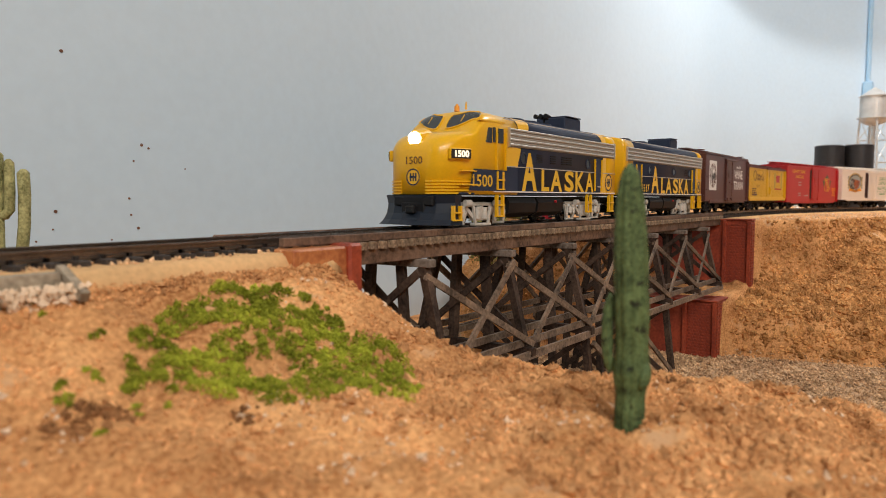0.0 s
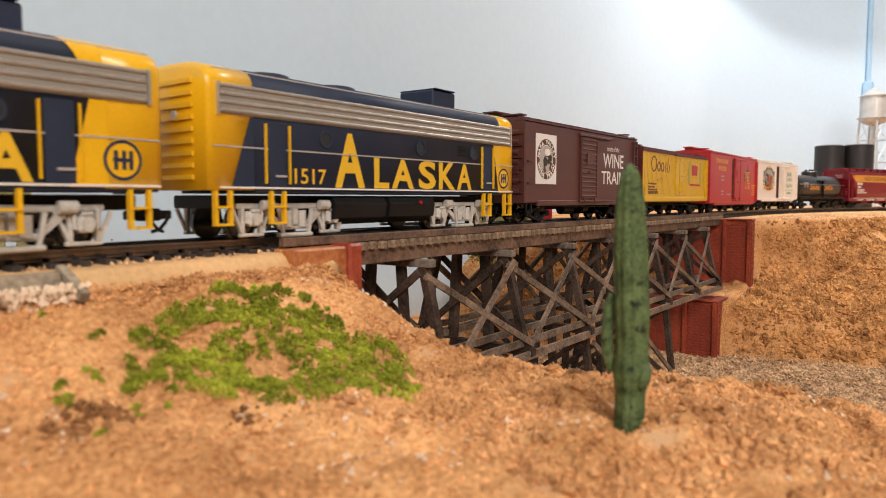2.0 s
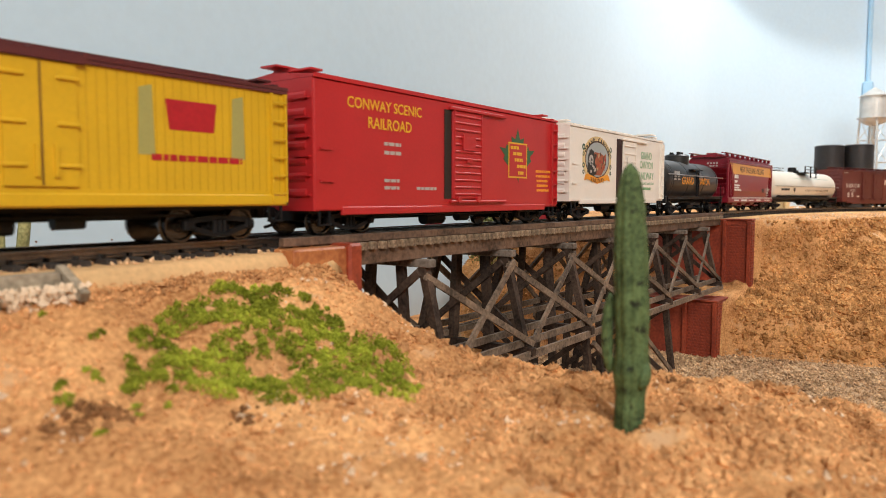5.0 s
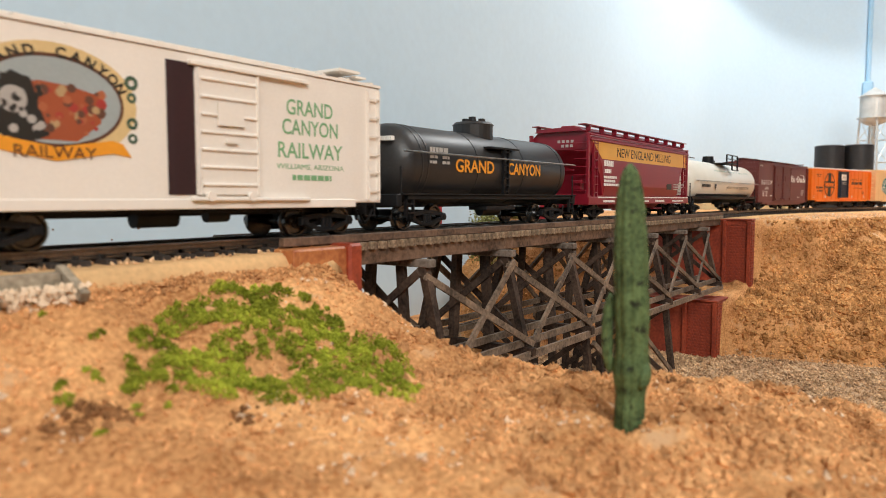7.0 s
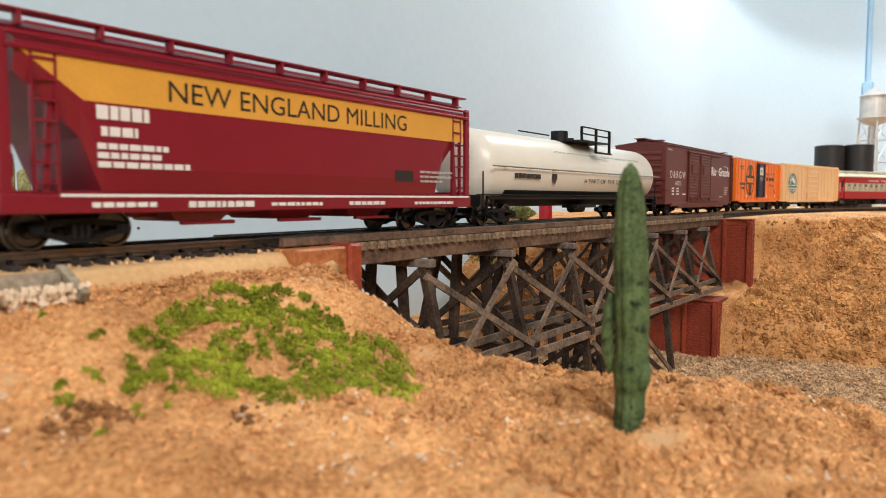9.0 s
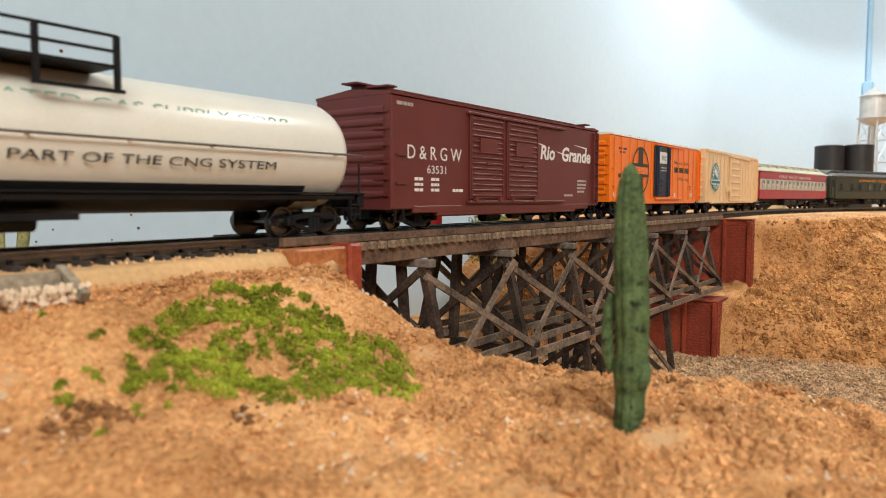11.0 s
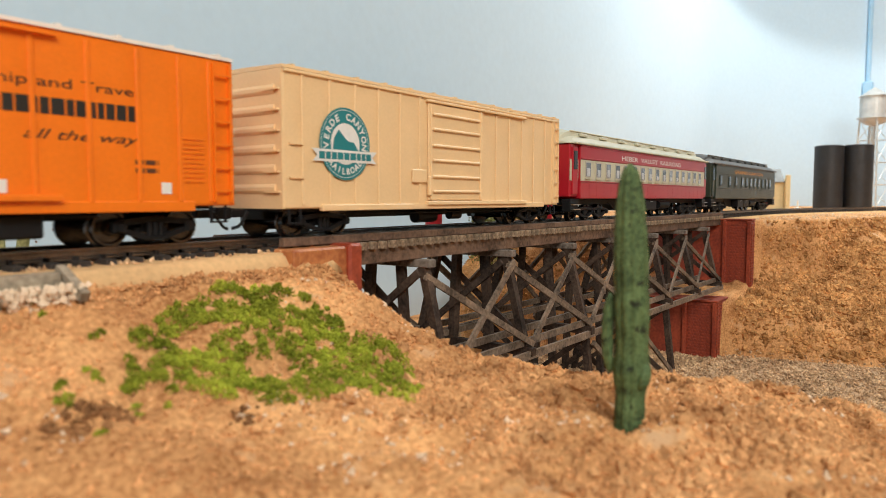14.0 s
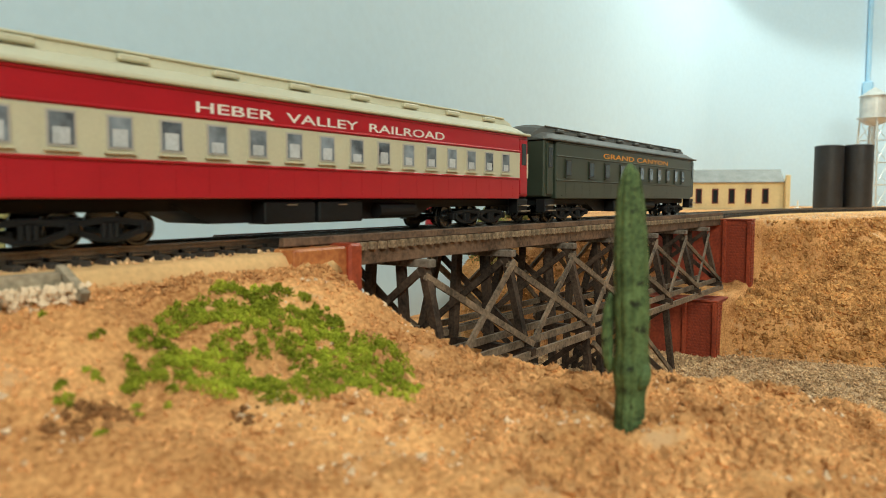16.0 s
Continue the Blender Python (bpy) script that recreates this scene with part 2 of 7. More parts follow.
def ground():
    def axis(parts):
        out = []
        for a, b, n in parts:
            out += list(np.linspace(a, b, n, endpoint=False))
        return np.array(out + [parts[-1][1]])
    xs = axis([(-3.15, -0.2, 40), (-0.2, 0, 30), (0, 0.30, 230), (0.30, 0.75, 190), (0.75, 2.08, 60)])
    ys = axis([(-2.55, -0.4, 30), (-0.4, -0.2, 20), (-0.2, 0.03, 190), (0.03, 0.3, 90), (0.3, 0.31, 2)])
    X, Y = np.meshgrid(xs, ys, indexing="ij")
    Z = height(X, Y)
    n, m = X.shape
    r = np.random.RandomState(4)
    Z = Z + r.normal(0, 0.00018, Z.shape)
    co = np.stack([X, Y, Z], -1).reshape(-1, 3)
    i = np.arange(n * m).reshape(n, m)
    f = np.stack([i[:-1, :-1], i[1:, :-1], i[1:, 1:], i[:-1, 1:]], -1).reshape(-1, 4)
    me = bpy.data.meshes.new("ground")
    me.from_pydata(co.tolist(), [], f.tolist())
    for p in me.polygons:
        p.use_smooth = True
    me.materials.append(SOIL)
    return tagged(new("ground", me), "ochre desert soil with a ravine, mounds and banks", "ground", kind="structure")


ground()


# ---- scattered pieces ----
OCTA_F = [(0, 2, 4), (2, 1, 4), (1, 3, 4), (3, 0, 4), (2, 0, 5), (1, 2, 5), (3, 1, 5), (0, 3, 5)]


def flecks(name, centres, sizes, material, parent=None, flat=1.0, seed=1):
    """Many small irregular lumps in one mesh."""
    r = np.random.RandomState(seed)
    c, s = np.asarray(centres, float), np.asarray(sizes, float)
    n = len(c)
    base = np.array([(1, 0, 0), (-1, 0, 0), (0, 1, 0), (0, -1, 0), (0, 0, 1), (0, 0, -1)], float)
    p = base[None] * r.uniform(0.55, 1.25, (n, 6, 1)) + r.normal(0, 0.22, (n, 6, 3))
    a = r.uniform(0, 6.28, n)
    b = r.uniform(-0.7, 0.7, n)
    ca, sa, cb, sb = np.cos(a), np.sin(a), np.cos(b), np.sin(b)
    x, y, z = p[..., 0].copy(), p[..., 1].copy(), p[..., 2].copy()
    x, z = x * cb[:, None] + z * sb[:, None], z * cb[:, None] - x * sb[:, None]
    x, y = x * ca[:, None] - y * sa[:, None], x * sa[:, None] + y * ca[:, None]
    p = np.stack([x, y, z * flat], -1) * s[:, None, None] + c[:, None]
    f = (np.array(OCTA_F)[None] + 6 * np.arange(n)[:, None, None]).reshape(-1, 3)
    me = bpy.data.meshes.new(name)
    me.from_pydata(p.reshape(-1, 3).tolist(), [], f.tolist())
    me.materials.append(material)
    ob = new(name, me)
    ob.parent = parent
    return ob


CLUMP = mat("ochre_clump", (0.46, 0.200, 0.074), 0.95, vary=0.25, scale=60, fine=900, bump=0.6, other=(0.63, 0.345, 0.152), piece=0.40, spec=0.1)
CLIFF = mat("cliff_clump", (0.36, 0.157, 0.052), 0.95, vary=0.3, scale=60, fine=900, bump=0.6, other=(0.57, 0.305, 0.116), piece=0.45, spec=0.1)
PALE = mat("pale_clump", (0.62, 0.44, 0.29), 0.95, vary=0.2, scale=60, fine=900, other=(0.70, 0.54, 0.38), piece=0.3, spec=0.1)


def scatter(n, x0, x1, y0, y1, keep, s0, s1, seed, lift=0.2, power=2.0):
    r = np.random.RandomState(seed)
    x, y = r.uniform(x0, x1, n), r.uniform(y0, y1, n)
    s = s0 + (s1 - s0) * r.uniform(0, 1, n) ** power
    k = keep(x, y, height(x, y), r.uniform(0, 1, n))
    x, y, s = x[k], y[k], s[k]
    return np.stack([x, y, height(x, y) + s * lift], -1), s


def off_track(x, y):
    return (np.abs(y) > 0.024) | (x > 0.17)


def ravine_bed(x, y, z):
    return (z < BED + 0.006)


c, s = scatter(64000, -0.02, 0.30, -0.19, -0.016, lambda x, y, z, q: off_track(x, y) & ~ravine_bed(x, y, z) & (q < 0.35 + 0.65 * (lumps(x, y, 0.05, 8) > 0)), 0.00020, 0.0009, 11, 0.1, 3)
tagged(flecks("soil_crumbs", c, s, CLUMP, seed=2), "loose ochre soil crumbs on the bank", "soil", kind="stuff")
c, s = scatter(5000, -0.02, 0.28, -0.19, -0.016, lambda x, y, z, q: off_track(x, y) & ~ravine_bed(x, y, z) & (lumps(x, y, 0.06, 9) > 0.2), 0.0003, 0.0011, 12, 0.15, 3)
tagged(flecks("pale_soil_crumbs", c, s, PALE, seed=3), "pale tan soil crumbs on the bank", "soil", kind="stuff")
c, s = scatter(90000, 0.40, 0.90, -0.24, 0.30, lambda x, y, z, q: (z > BED + 0.006) & (z < BENCH - 0.001) & ~((np.abs(y) < 0.043) & (x < 0.645)), 0.0004, 0.0020, 13, 0.05, 2.0)
c2, s2 = scatter(30000, 0.545, 0.90, -0.24, -0.043, lambda x, y, z, q: (z > BED + 0.004) & (z < BENCH - 0.001), 0.0010, 0.0030, 16, 0.0, 2.0)
c, s = np.concatenate([c, c2]), np.concatenate([s, s2])
tagged(flecks("cliff_crumbs", c, s, CLIFF, seed=4), "coarse ochre soil clumps on the ravine cliff", "soil", kind="stuff")
c, s = scatter(9000, 0.62, 1.3, -0.25, 0.1, lambda x, y, z, q: (z > BENCH - 0.002) & (q < 0.5), 0.0004, 0.0014, 14, 0.1, 3)
tagged(flecks("bench_crumbs", c, s, PALE, seed=5), "fine tan soil crumbs on the upper flat", "soil", kind="stuff")
c, s = scatter(52000, 0.17, 0.66, -0.24, 0.16, lambda x, y, z, q: ravine_bed(x, y, z), 0.0006, 0.0017, 15, 0.2, 2)
c[:, 2] = np.maximum(c[:, 2], BED + .0016)
tagged(flecks("gravel", c, s, GRAVEL, seed=6), "grey gravel on the ravine bed", "gravel", kind="stuff")

c, s = scatter(9000, 0.10, 0.26, -0.175, -0.055, lambda x, y, z, q: (z > BED + 0.03) & (lumps(x, y, 0.035, 18) > -0.3), 0.0006, 0.0019, 17, 0.0, 2.2)
tagged(flecks("coarse_soil_crumbs", c, s, CLUMP, seed=7), "coarse ochre soil lumps along the bank's crest", "soil", kind="stuff")
c, s = scatter(2600, 0.03, 0.16, -0.0290, -0.0215, lambda x, y, z, q: q < sstep(-0.0215, -0.0265, y), 0.0003, 0.0010, 19, 0.3, 2.5)
tagged(flecks("bank_edge_crumbs", c, s, CLUMP, seed=8), "ochre crumbs strewn along the roadbed's edge", "soil", kind="stuff")
DARKSOIL = mat("dark_brown_soil", (0.20, 0.088, 0.034), 0.95, vary=0.3, scale=80, other=(0.33, 0.16, 0.066), piece=0.4, spec=0.1)
rs = np.random.RandomState(23)
for dx, dy, wx, wy, n in ((.0570, -.0600, .0040, .0016, 90), (.0650, -.0590, .0030, .0014, 60), (.2030, -.1515, .0016, .0012, 60), (.1700, -.0900, .0014, .0010, 16), (.0840, -.0700, .0020, .0010, 24), (.1800, -.1200, .0016, .0012, 18)):
    px, py = rs.normal(dx, wx, n), rs.normal(dy, wy, n)
    tagged(flecks("dark_soil_clod", np.stack([px, py, height(px, py) + .0002], -1), rs.uniform(.0003, .0010, n), DARKSOIL, seed=n), "dark brown clod of soil on the bank", "soil", "dark clods", kind="stuff")

# bare grey-tan floor of the ravine under the gravel
def bed_sheet():
    r = [(x, y) for x in np.linspace(.15, .68, 50) for y in np.linspace(-.30, .20, 50)]
    me = bpy.data.meshes.new("ravine_bed")
    f = [(i * 50 + j, (i + 1) * 50 + j, (i + 1) * 50 + j + 1, i * 50 + j + 1) for i in range(49) for j in range(49)]
    me.from_pydata([(x, y, BED + .0012 + .0003 * float(lumps(x, y, .06, 21))) for x, y in r], [], f)
    me.materials.append(GRAVEL)
    return tagged(new("ravine_bed", me), "grey-tan gravelly floor of the dry ravine", "ground", kind="structure")


bed_sheet()

# ---- low green ground cover in front of the track ----
MOSS = mat("moss_green", (0.165, 0.200, 0.012), 0.9, vary=0.35, scale=120, fine=900, other=(0.36, 0.375, 0.040), piece=0.5, spec=0.1)
DRY = mat("dry_bush_green", (0.16, 0.17, 0.05), 0.9, vary=0.3, scale=120, other=(0.26, 0.25, 0.09), piece=0.4, spec=0.1)


# the outline of the carpet and the bare spots in it, in plan
CARPET = [(.0745, -.0457), (.0805, -.0404), (.0930, -.0325), (.103, -.0325), (.116, -.0310), (.1302, -.0345), (.1293, -.0392), (.1325, -.046), (.1335, -.0540), (.1385, -.0605), (.1356, -.0668),
          (.1236, -.0800), (.1155, -.0850), (.1104, -.0760), (.0991, -.0735), (.0895, -.0660), (.0787, -.0605), (.0685, -.0530)]
BARE = [(.0905, -.0465, .0045), (.1009, -.0585, .0050), (.1330, -.0410, .0040), (.1060, -.0500, .0016), (.1170, -.0600, .0018), (.1240, -.0400, .0030)]


def inside(x, y, poly):
    odd = False
    for (ax, ay), (bx, by) in zip(poly, poly[1:] + poly[:1]):
        if (ay > y) != (by > y) and x < ax + (bx - ax) * (y - ay) / (by - ay):
            odd = not odd
    return odd


def moss_tuft(r, x, y, wide, high, each):
    """One cushion of foam: a dome of small flecks, looser towards its rim."""
    q = r.normal(0, 1, (each, 3))
    q /= np.linalg.norm(q, axis=1)[:, None]
    q[:, 2] = np.abs(q[:, 2])
    k = r.uniform(.35, 1.0, (each, 1)) ** .5 * (1 + .22 * np.sin(5 * q[:, :1] + x * 900) * np.cos(4 * q[:, 1:2]))
    p = q * k * (wide, wide, high)
    return p + (x, y, float(height(x, y)) - .0003), r.uniform(.00013, .00036, each)


def moss_carpet():
    r = np.random.RandomState(40)
    cells = {}
    n = 0
    while n < 520:
        x, y = r.uniform(.066, .140), r.uniform(-.087, -.030)
        if not inside(x, y, CARPET) or any((x - bx) ** 2 + (y - by) ** 2 < (br * r.uniform(.7, 1.1)) ** 2 for bx, by, br in BARE):
            continue
        if float(lumps(x, y, .016, 44)) < -1.0 and r.uniform() < .8:
            continue
        n += 1
        tall = .0016 + .0010 * r.uniform() + (.0014 if x > .122 and y > -.072 and y < -.056 else 0)
        cells.setdefault((int(x / .016), int(y / .016)), []).append(moss_tuft(r, x, y, r.uniform(.0011, .0023), tall, 105))
    for x, y, k in ((.0586, -.0534, 5), (.0636, -.0300, 2), (.0662, -.0483, 4), (.1316, -.0440, 2), (.1226, -.0814, 4), (.0720, -.0590, 3), (.0705, -.0420, 2), (.061, -.064, 2)):
        for _ in range(k):
            px, py = x + r.normal(0, .0016), y + r.normal(0, .0016)
            cells.setdefault((x, y), []).append(moss_tuft(r, px, py, r.uniform(.0007, .0013), r.uniform(.0008, .0016), 60))
    for i, tufts in enumerate(cells.values()):
        c, s = np.concatenate([t[0] for t in tufts]), np.concatenate([t[1] for t in tufts])
        tagged(flecks("moss_patch", c, s, MOSS, seed=50 + i), "bright green foam moss on the ochre bank", "moss", "moss on the bank", kind="stuff")


moss_carpet()

# ---- track ----
def bed_section(x):
    e, d = 0.0215 + random.uniform(-.0007, .0007), random.uniform(-.0004, .0003)
    return [(x, -e - .0035, BENCH - .004), (x, -e - .0012, BENCH + .0006 + d), (x, -e, BENCH + .0024 + d), (x, -e + .002, BENCH + .0029), (x, e - .002, BENCH + .0029), (x, e, BENCH + .0018), (x, e + .003, BENCH - .004)]


bed_xs = [-3.1, -2, -1, -.3] + [-.25 + .0034 * i for i in range(121)]
tagged(part("track_bed", loft(bmesh.new(), [bed_section(x) for x in bed_xs]), ROADBED, smooth=True), "smooth tan roadbed under the track", "roadbed", kind="structure")


def swept(bm, prof, s0, s1, n):
    """A section of (offset, height) swept along the track."""
    loft(bm, [[on_line(s0 + (s1 - s0) * i / n) @ Vector((0, o, z)) for o, z in prof] for i in range(n + 1)])
    return bm


def rail_profile(y):
    return [(y - .0012, -.0026), (y + .0012, -.0026), (y + .0012, -.0021), (y + .0003, -.0018), (y + .0003, -.0008), (y + .0005, -.0006),
            (y + .0005, 0), (y - .0005, 0), (y - .0005, -.0006), (y - .0003, -.0008), (y - .0003, -.0018), (y - .0012, -.0021)]


track = thing("track", "weathered brown steel rails on dark ties", "track", kind="structure")
for side in (-1, 1):
    part("rail", swept(bmesh.new(), rail_profile(side * 0.00875), -3.1, 3.1, 180), RAIL, track)
tie_me = bpy.data.meshes.new("tie")
bm = box(-.0013, .0013, -.015, .015, -.0052, -.0026, .0002)
for sx in (-1, 1):
    for sy in (-.0105, -.007, .007, .0105):
        add_box(bm, -.0005, .0005, sy - .0006, sy + .0006, -.0026, -.0016)
bm.to_mesh(tie_me)
bm.free()
tie_me.materials.append(TIE)
for i in range(60):
    share("tie", tie_me, track, on_line(-0.26 + 0.0070 * i + random.uniform(-.0004, .0004)) @ pose(0, random.uniform(-.0006, .0006), 0, 0, 0, random.uniform(-2.5, 2.5)))
for i in range(120):
    share("tie", tie_me, track, on_line(0.625 + 0.0070 * i + random.uniform(-.0003, .0003)))
bm = bmesh.new()
for s0, s1 in ((-3.05, -0.265), (1.47, 3.05)):
    n = int((s1 - s0) / .007)
    for i in range(n):
        add_box(bm, -.0013, .0013, -.015, .015, -.0052, -.0026, 0, on_line(s0 + .007 * i))
part("tie_rest", bm, TIE, track, "dark ties of the far track")["kind"] = "stuff"
# loose grey ballast between the near ties
c = [(random.uniform(-0.02, 0.155), random.uniform(-.0178, .0175), BENCH + .0030 + random.uniform(-.0003, .0004)) for _ in range(900)]
tagged(flecks("ballast", c, [random.uniform(.0003, .0008) for _ in c], GRAVEL, seed=9), "sparse grey ballast stones between the ties", "ballast", kind="stuff")
bm = bmesh.new()
swept(bm, [(-.024, BENCH - .004), (-.020, -.0050), (.020, -.0050), (.024, BENCH - .004)], .628, 1.9, 60)
tagged(part("far_track_bed", bm, ROADBED), "tan roadbed under the far track", "roadbed", kind="structure")
# weathered plank pieces laid against the bank beside the track
PLANK = mat("grey_plank", (0.24, 0.19, 0.13), 0.85, vary=0.3, scale=80, fine=700, bump=0.5, other=(0.36, 0.30, 0.22))
PLASTER = mat("pale_plaster", (0.80, 0.62, 0.44), 0.95, vary=0.12, scale=90, fine=700, bump=0.8)
culvert = thing("culvert_portal", "small pale plaster culvert portal with weathered grey timber edging", "culvert")
rr = np.random.RandomState(31)
pts = np.stack([rr.uniform(.0550, .0765, 260), rr.uniform(-.0300, -.0245, 260), rr.uniform(-.0115, -.0064, 260)], -1)
flecks("face", pts, rr.uniform(.0007, .0014, 260), PLASTER, culvert, seed=32)["label"] = "crumbling pale plaster face"
bm = bmesh.new()
beam(bm, (.046, -.0234, -.0052), (.0725, -.0234, -.0052), .0040, .0030)
part("lintel", bm, PLANK, culvert)
for px in (.0570, .0738):
    bm = bmesh.new()
    beam(bm, (px, -.0222, -.0032), (px + .0006, -.0312, -.0086), .0020, .0022)
    part("wing_timber", bm, PLANK, culvert)

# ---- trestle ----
# lighter copy for the outer braces and girts, as lit against the posts
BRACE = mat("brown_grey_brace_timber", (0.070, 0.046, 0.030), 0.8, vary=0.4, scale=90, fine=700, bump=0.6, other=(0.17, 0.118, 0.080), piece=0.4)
DECK = mat("brown_deck_timber", (0.075, 0.040, 0.024), 0.75, vary=0.4, scale=90, fine=700, bump=0.6, other=(0.15, 0.088, 0.055), piece=0.35)
TIE_END = mat("worn_bridge_tie", (0.22, 0.145, 0.088), 0.85, vary=0.4, scale=90, fine=800, bump=0.5, other=(0.42, 0.30, 0.19), piece=0.45)
trestle = thing("trestle_bridge", "dark brown weathered timber trestle bridge across the ravine", "bridge")


def timber(name, p, q, w, h):
    bm = bmesh.new()
    beam(bm, p, q, w * random.uniform(.93, 1.07), h * random.uniform(.93, 1.07))
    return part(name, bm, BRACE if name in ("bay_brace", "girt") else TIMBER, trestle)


bt = bpy.data.meshes.new("bridge_tie")
bm = box(-.0013, .0013, -.0184, .0184, -.0053, -.0026, .00015)
bm.to_mesh(bt)
bm.free()
bt.materials.append(TIE_END)
for i in range(86):
    share("bridge_tie", bt, trestle, pose(.1690 + .00535 * i, random.uniform(-.0006, .0004), random.uniform(-.0001, .0001), 0, 0, random.uniform(-1, 1)))
GREYED = mat("weathered_grey_timber", (0.09, 0.066, 0.05), 0.85, vary=0.4, scale=90, fine=700, bump=0.6, other=(0.19, 0.15, 0.12), piece=0.3)
for sy in (-1, 1):
    part("guard_timber", box(.141, .628, sy * .0158 - .0012, sy * .0158 + .0012, -.0025, .0001, .0002), DECK, trestle)
    part("guard_rail", box(.150, .628, sy * .0058 - .0004, sy * .0058 + .0004, -.0026, -.0006), RAIL, trestle)
    for a, b in ((.155, .268), (.268, .388), (.388, .51), (.51, .628)):
        # dark outer stringer raised into the tie gaps to stand for their shade
        part("stringer", box(a + .0002, b - .0002, sy * .0150 - .0014, sy * .0150 + .0014, -.0104, -.0028, .0002), DECK, trestle)
        part("stringer", box(a + .0002, b - .0002, sy * .0085 - .0014, sy * .0085 + .0014, -.0104, -.0051, .0002), DECK, trestle)
BENTS = (.150, .207, .266, .327, .387, .449, .510, .567)
MID, CAP = -.0540, -.0135
for i, bx in enumerate(BENTS):
    low = i < 6
    if i:
        ob = part("cap", box(bx - .0022, bx + .0022, -.0225, .0225, CAP, -.0105, .0003), GREYED, trestle, "greyed cap timber")
    top = CAP
    for j, (y0, y1) in enumerate(((-.0185, -.0285), (-.0075, -.0100), (.0075, .0100), (.0185, .0285))):
        if i == 0:
            continue
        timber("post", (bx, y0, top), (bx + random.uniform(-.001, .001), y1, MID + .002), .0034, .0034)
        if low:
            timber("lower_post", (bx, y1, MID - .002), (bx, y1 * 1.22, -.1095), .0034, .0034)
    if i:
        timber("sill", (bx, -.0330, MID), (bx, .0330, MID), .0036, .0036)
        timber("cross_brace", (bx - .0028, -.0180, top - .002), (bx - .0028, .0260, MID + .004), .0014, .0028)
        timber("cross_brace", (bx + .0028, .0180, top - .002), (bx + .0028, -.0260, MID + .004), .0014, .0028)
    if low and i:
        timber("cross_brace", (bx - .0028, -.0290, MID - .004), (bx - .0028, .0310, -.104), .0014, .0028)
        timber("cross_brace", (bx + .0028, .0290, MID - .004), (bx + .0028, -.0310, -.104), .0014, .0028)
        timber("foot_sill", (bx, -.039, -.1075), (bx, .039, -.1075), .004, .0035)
for sy in (-1, 1):
    for a, b in zip(BENTS[1:], BENTS[2:]):
        timber("bay_brace", (a - .002, sy * .0205, CAP - .003), (b + .002, sy * .0312, MID + .003), .0013, .0027)
        timber("bay_brace", (b + .001, sy * .0222, CAP - .002), (a - .002, sy * .0300, MID - .002), .0013, .0027)
    timber("girt", (.212, sy * .0316, MID - .001), (.575, sy * .0316, MID - .003), .0015, .0034)
    timber("girt", (.212, sy * .0285, MID + .004), (.575, sy * .0285, MID + .003), .0015, .0030)
    timber("girt", (.225, sy * .012, MID + .004), (.575, sy * .012, MID + .003), .0015, .0030)
    for a, b in zip(BENTS[1:5], BENTS[2:6]):
        timber("bay_brace", (a, sy * .0330, MID - .006), (b, sy * .0370, -.103), .0013, .0027)


# ---- abutments ----
BRICK = mat("red_brick_paint", (0.23, 0.030, 0.015), 0.55, vary=0.25, scale=70, fine=700, bump=0.6, other=(0.29, 0.052, 0.021), piece=0.2)
RUST = mat("orange_plaster", (0.34, 0.075, 0.026), 0.5, vary=0.2, scale=45, fine=500, bump=0.4, other=(0.50, 0.20, 0.065))


def abutment(label, x0, x1, y0, y1, z0, z1, material, ribs, courses, coping=True):
    a = thing("bridge_abutment", label, "abutment", "bridge abutments")
    part("wall", box(x0, x1, y0, y1, z0, z1, .0006), material, a)
    if coping:
        part("coping", box(x0 - .0008, x1 + .0008, y0 - .0008, y1 + .0008, z1 + .0001, z1 + .0022, .0004), material, a)
    for rx in ribs:
        part("pilaster", box(rx, rx + .005, y0 - .0016, y0 + .001, z0, z1, .0003), material, a)
    part("pilaster", box(x0 - .0014, x0 + .001, y0 - .0014, y0 + .0035, z0, z1, .0003), material, a)
    if courses:
        bx0, bx1 = courses
        me = bpy.data.meshes.new("brick")
        b = box(0, .0056, -.0007, .0005, 0, .0019, .0002)
        b.to_mesh(me)
        b.free()
        me.materials.append(BRICK)
        n = int((z1 - z0) / .0023)
        m = int((bx1 - bx0) / .0061)
        for r in range(n):
            for q in range(m):
                share("brick", me, a, pose(bx0 + .0061 * q + (.003 if r % 2 else 0), y0, z0 + .0003 + .0023 * r))
    return a


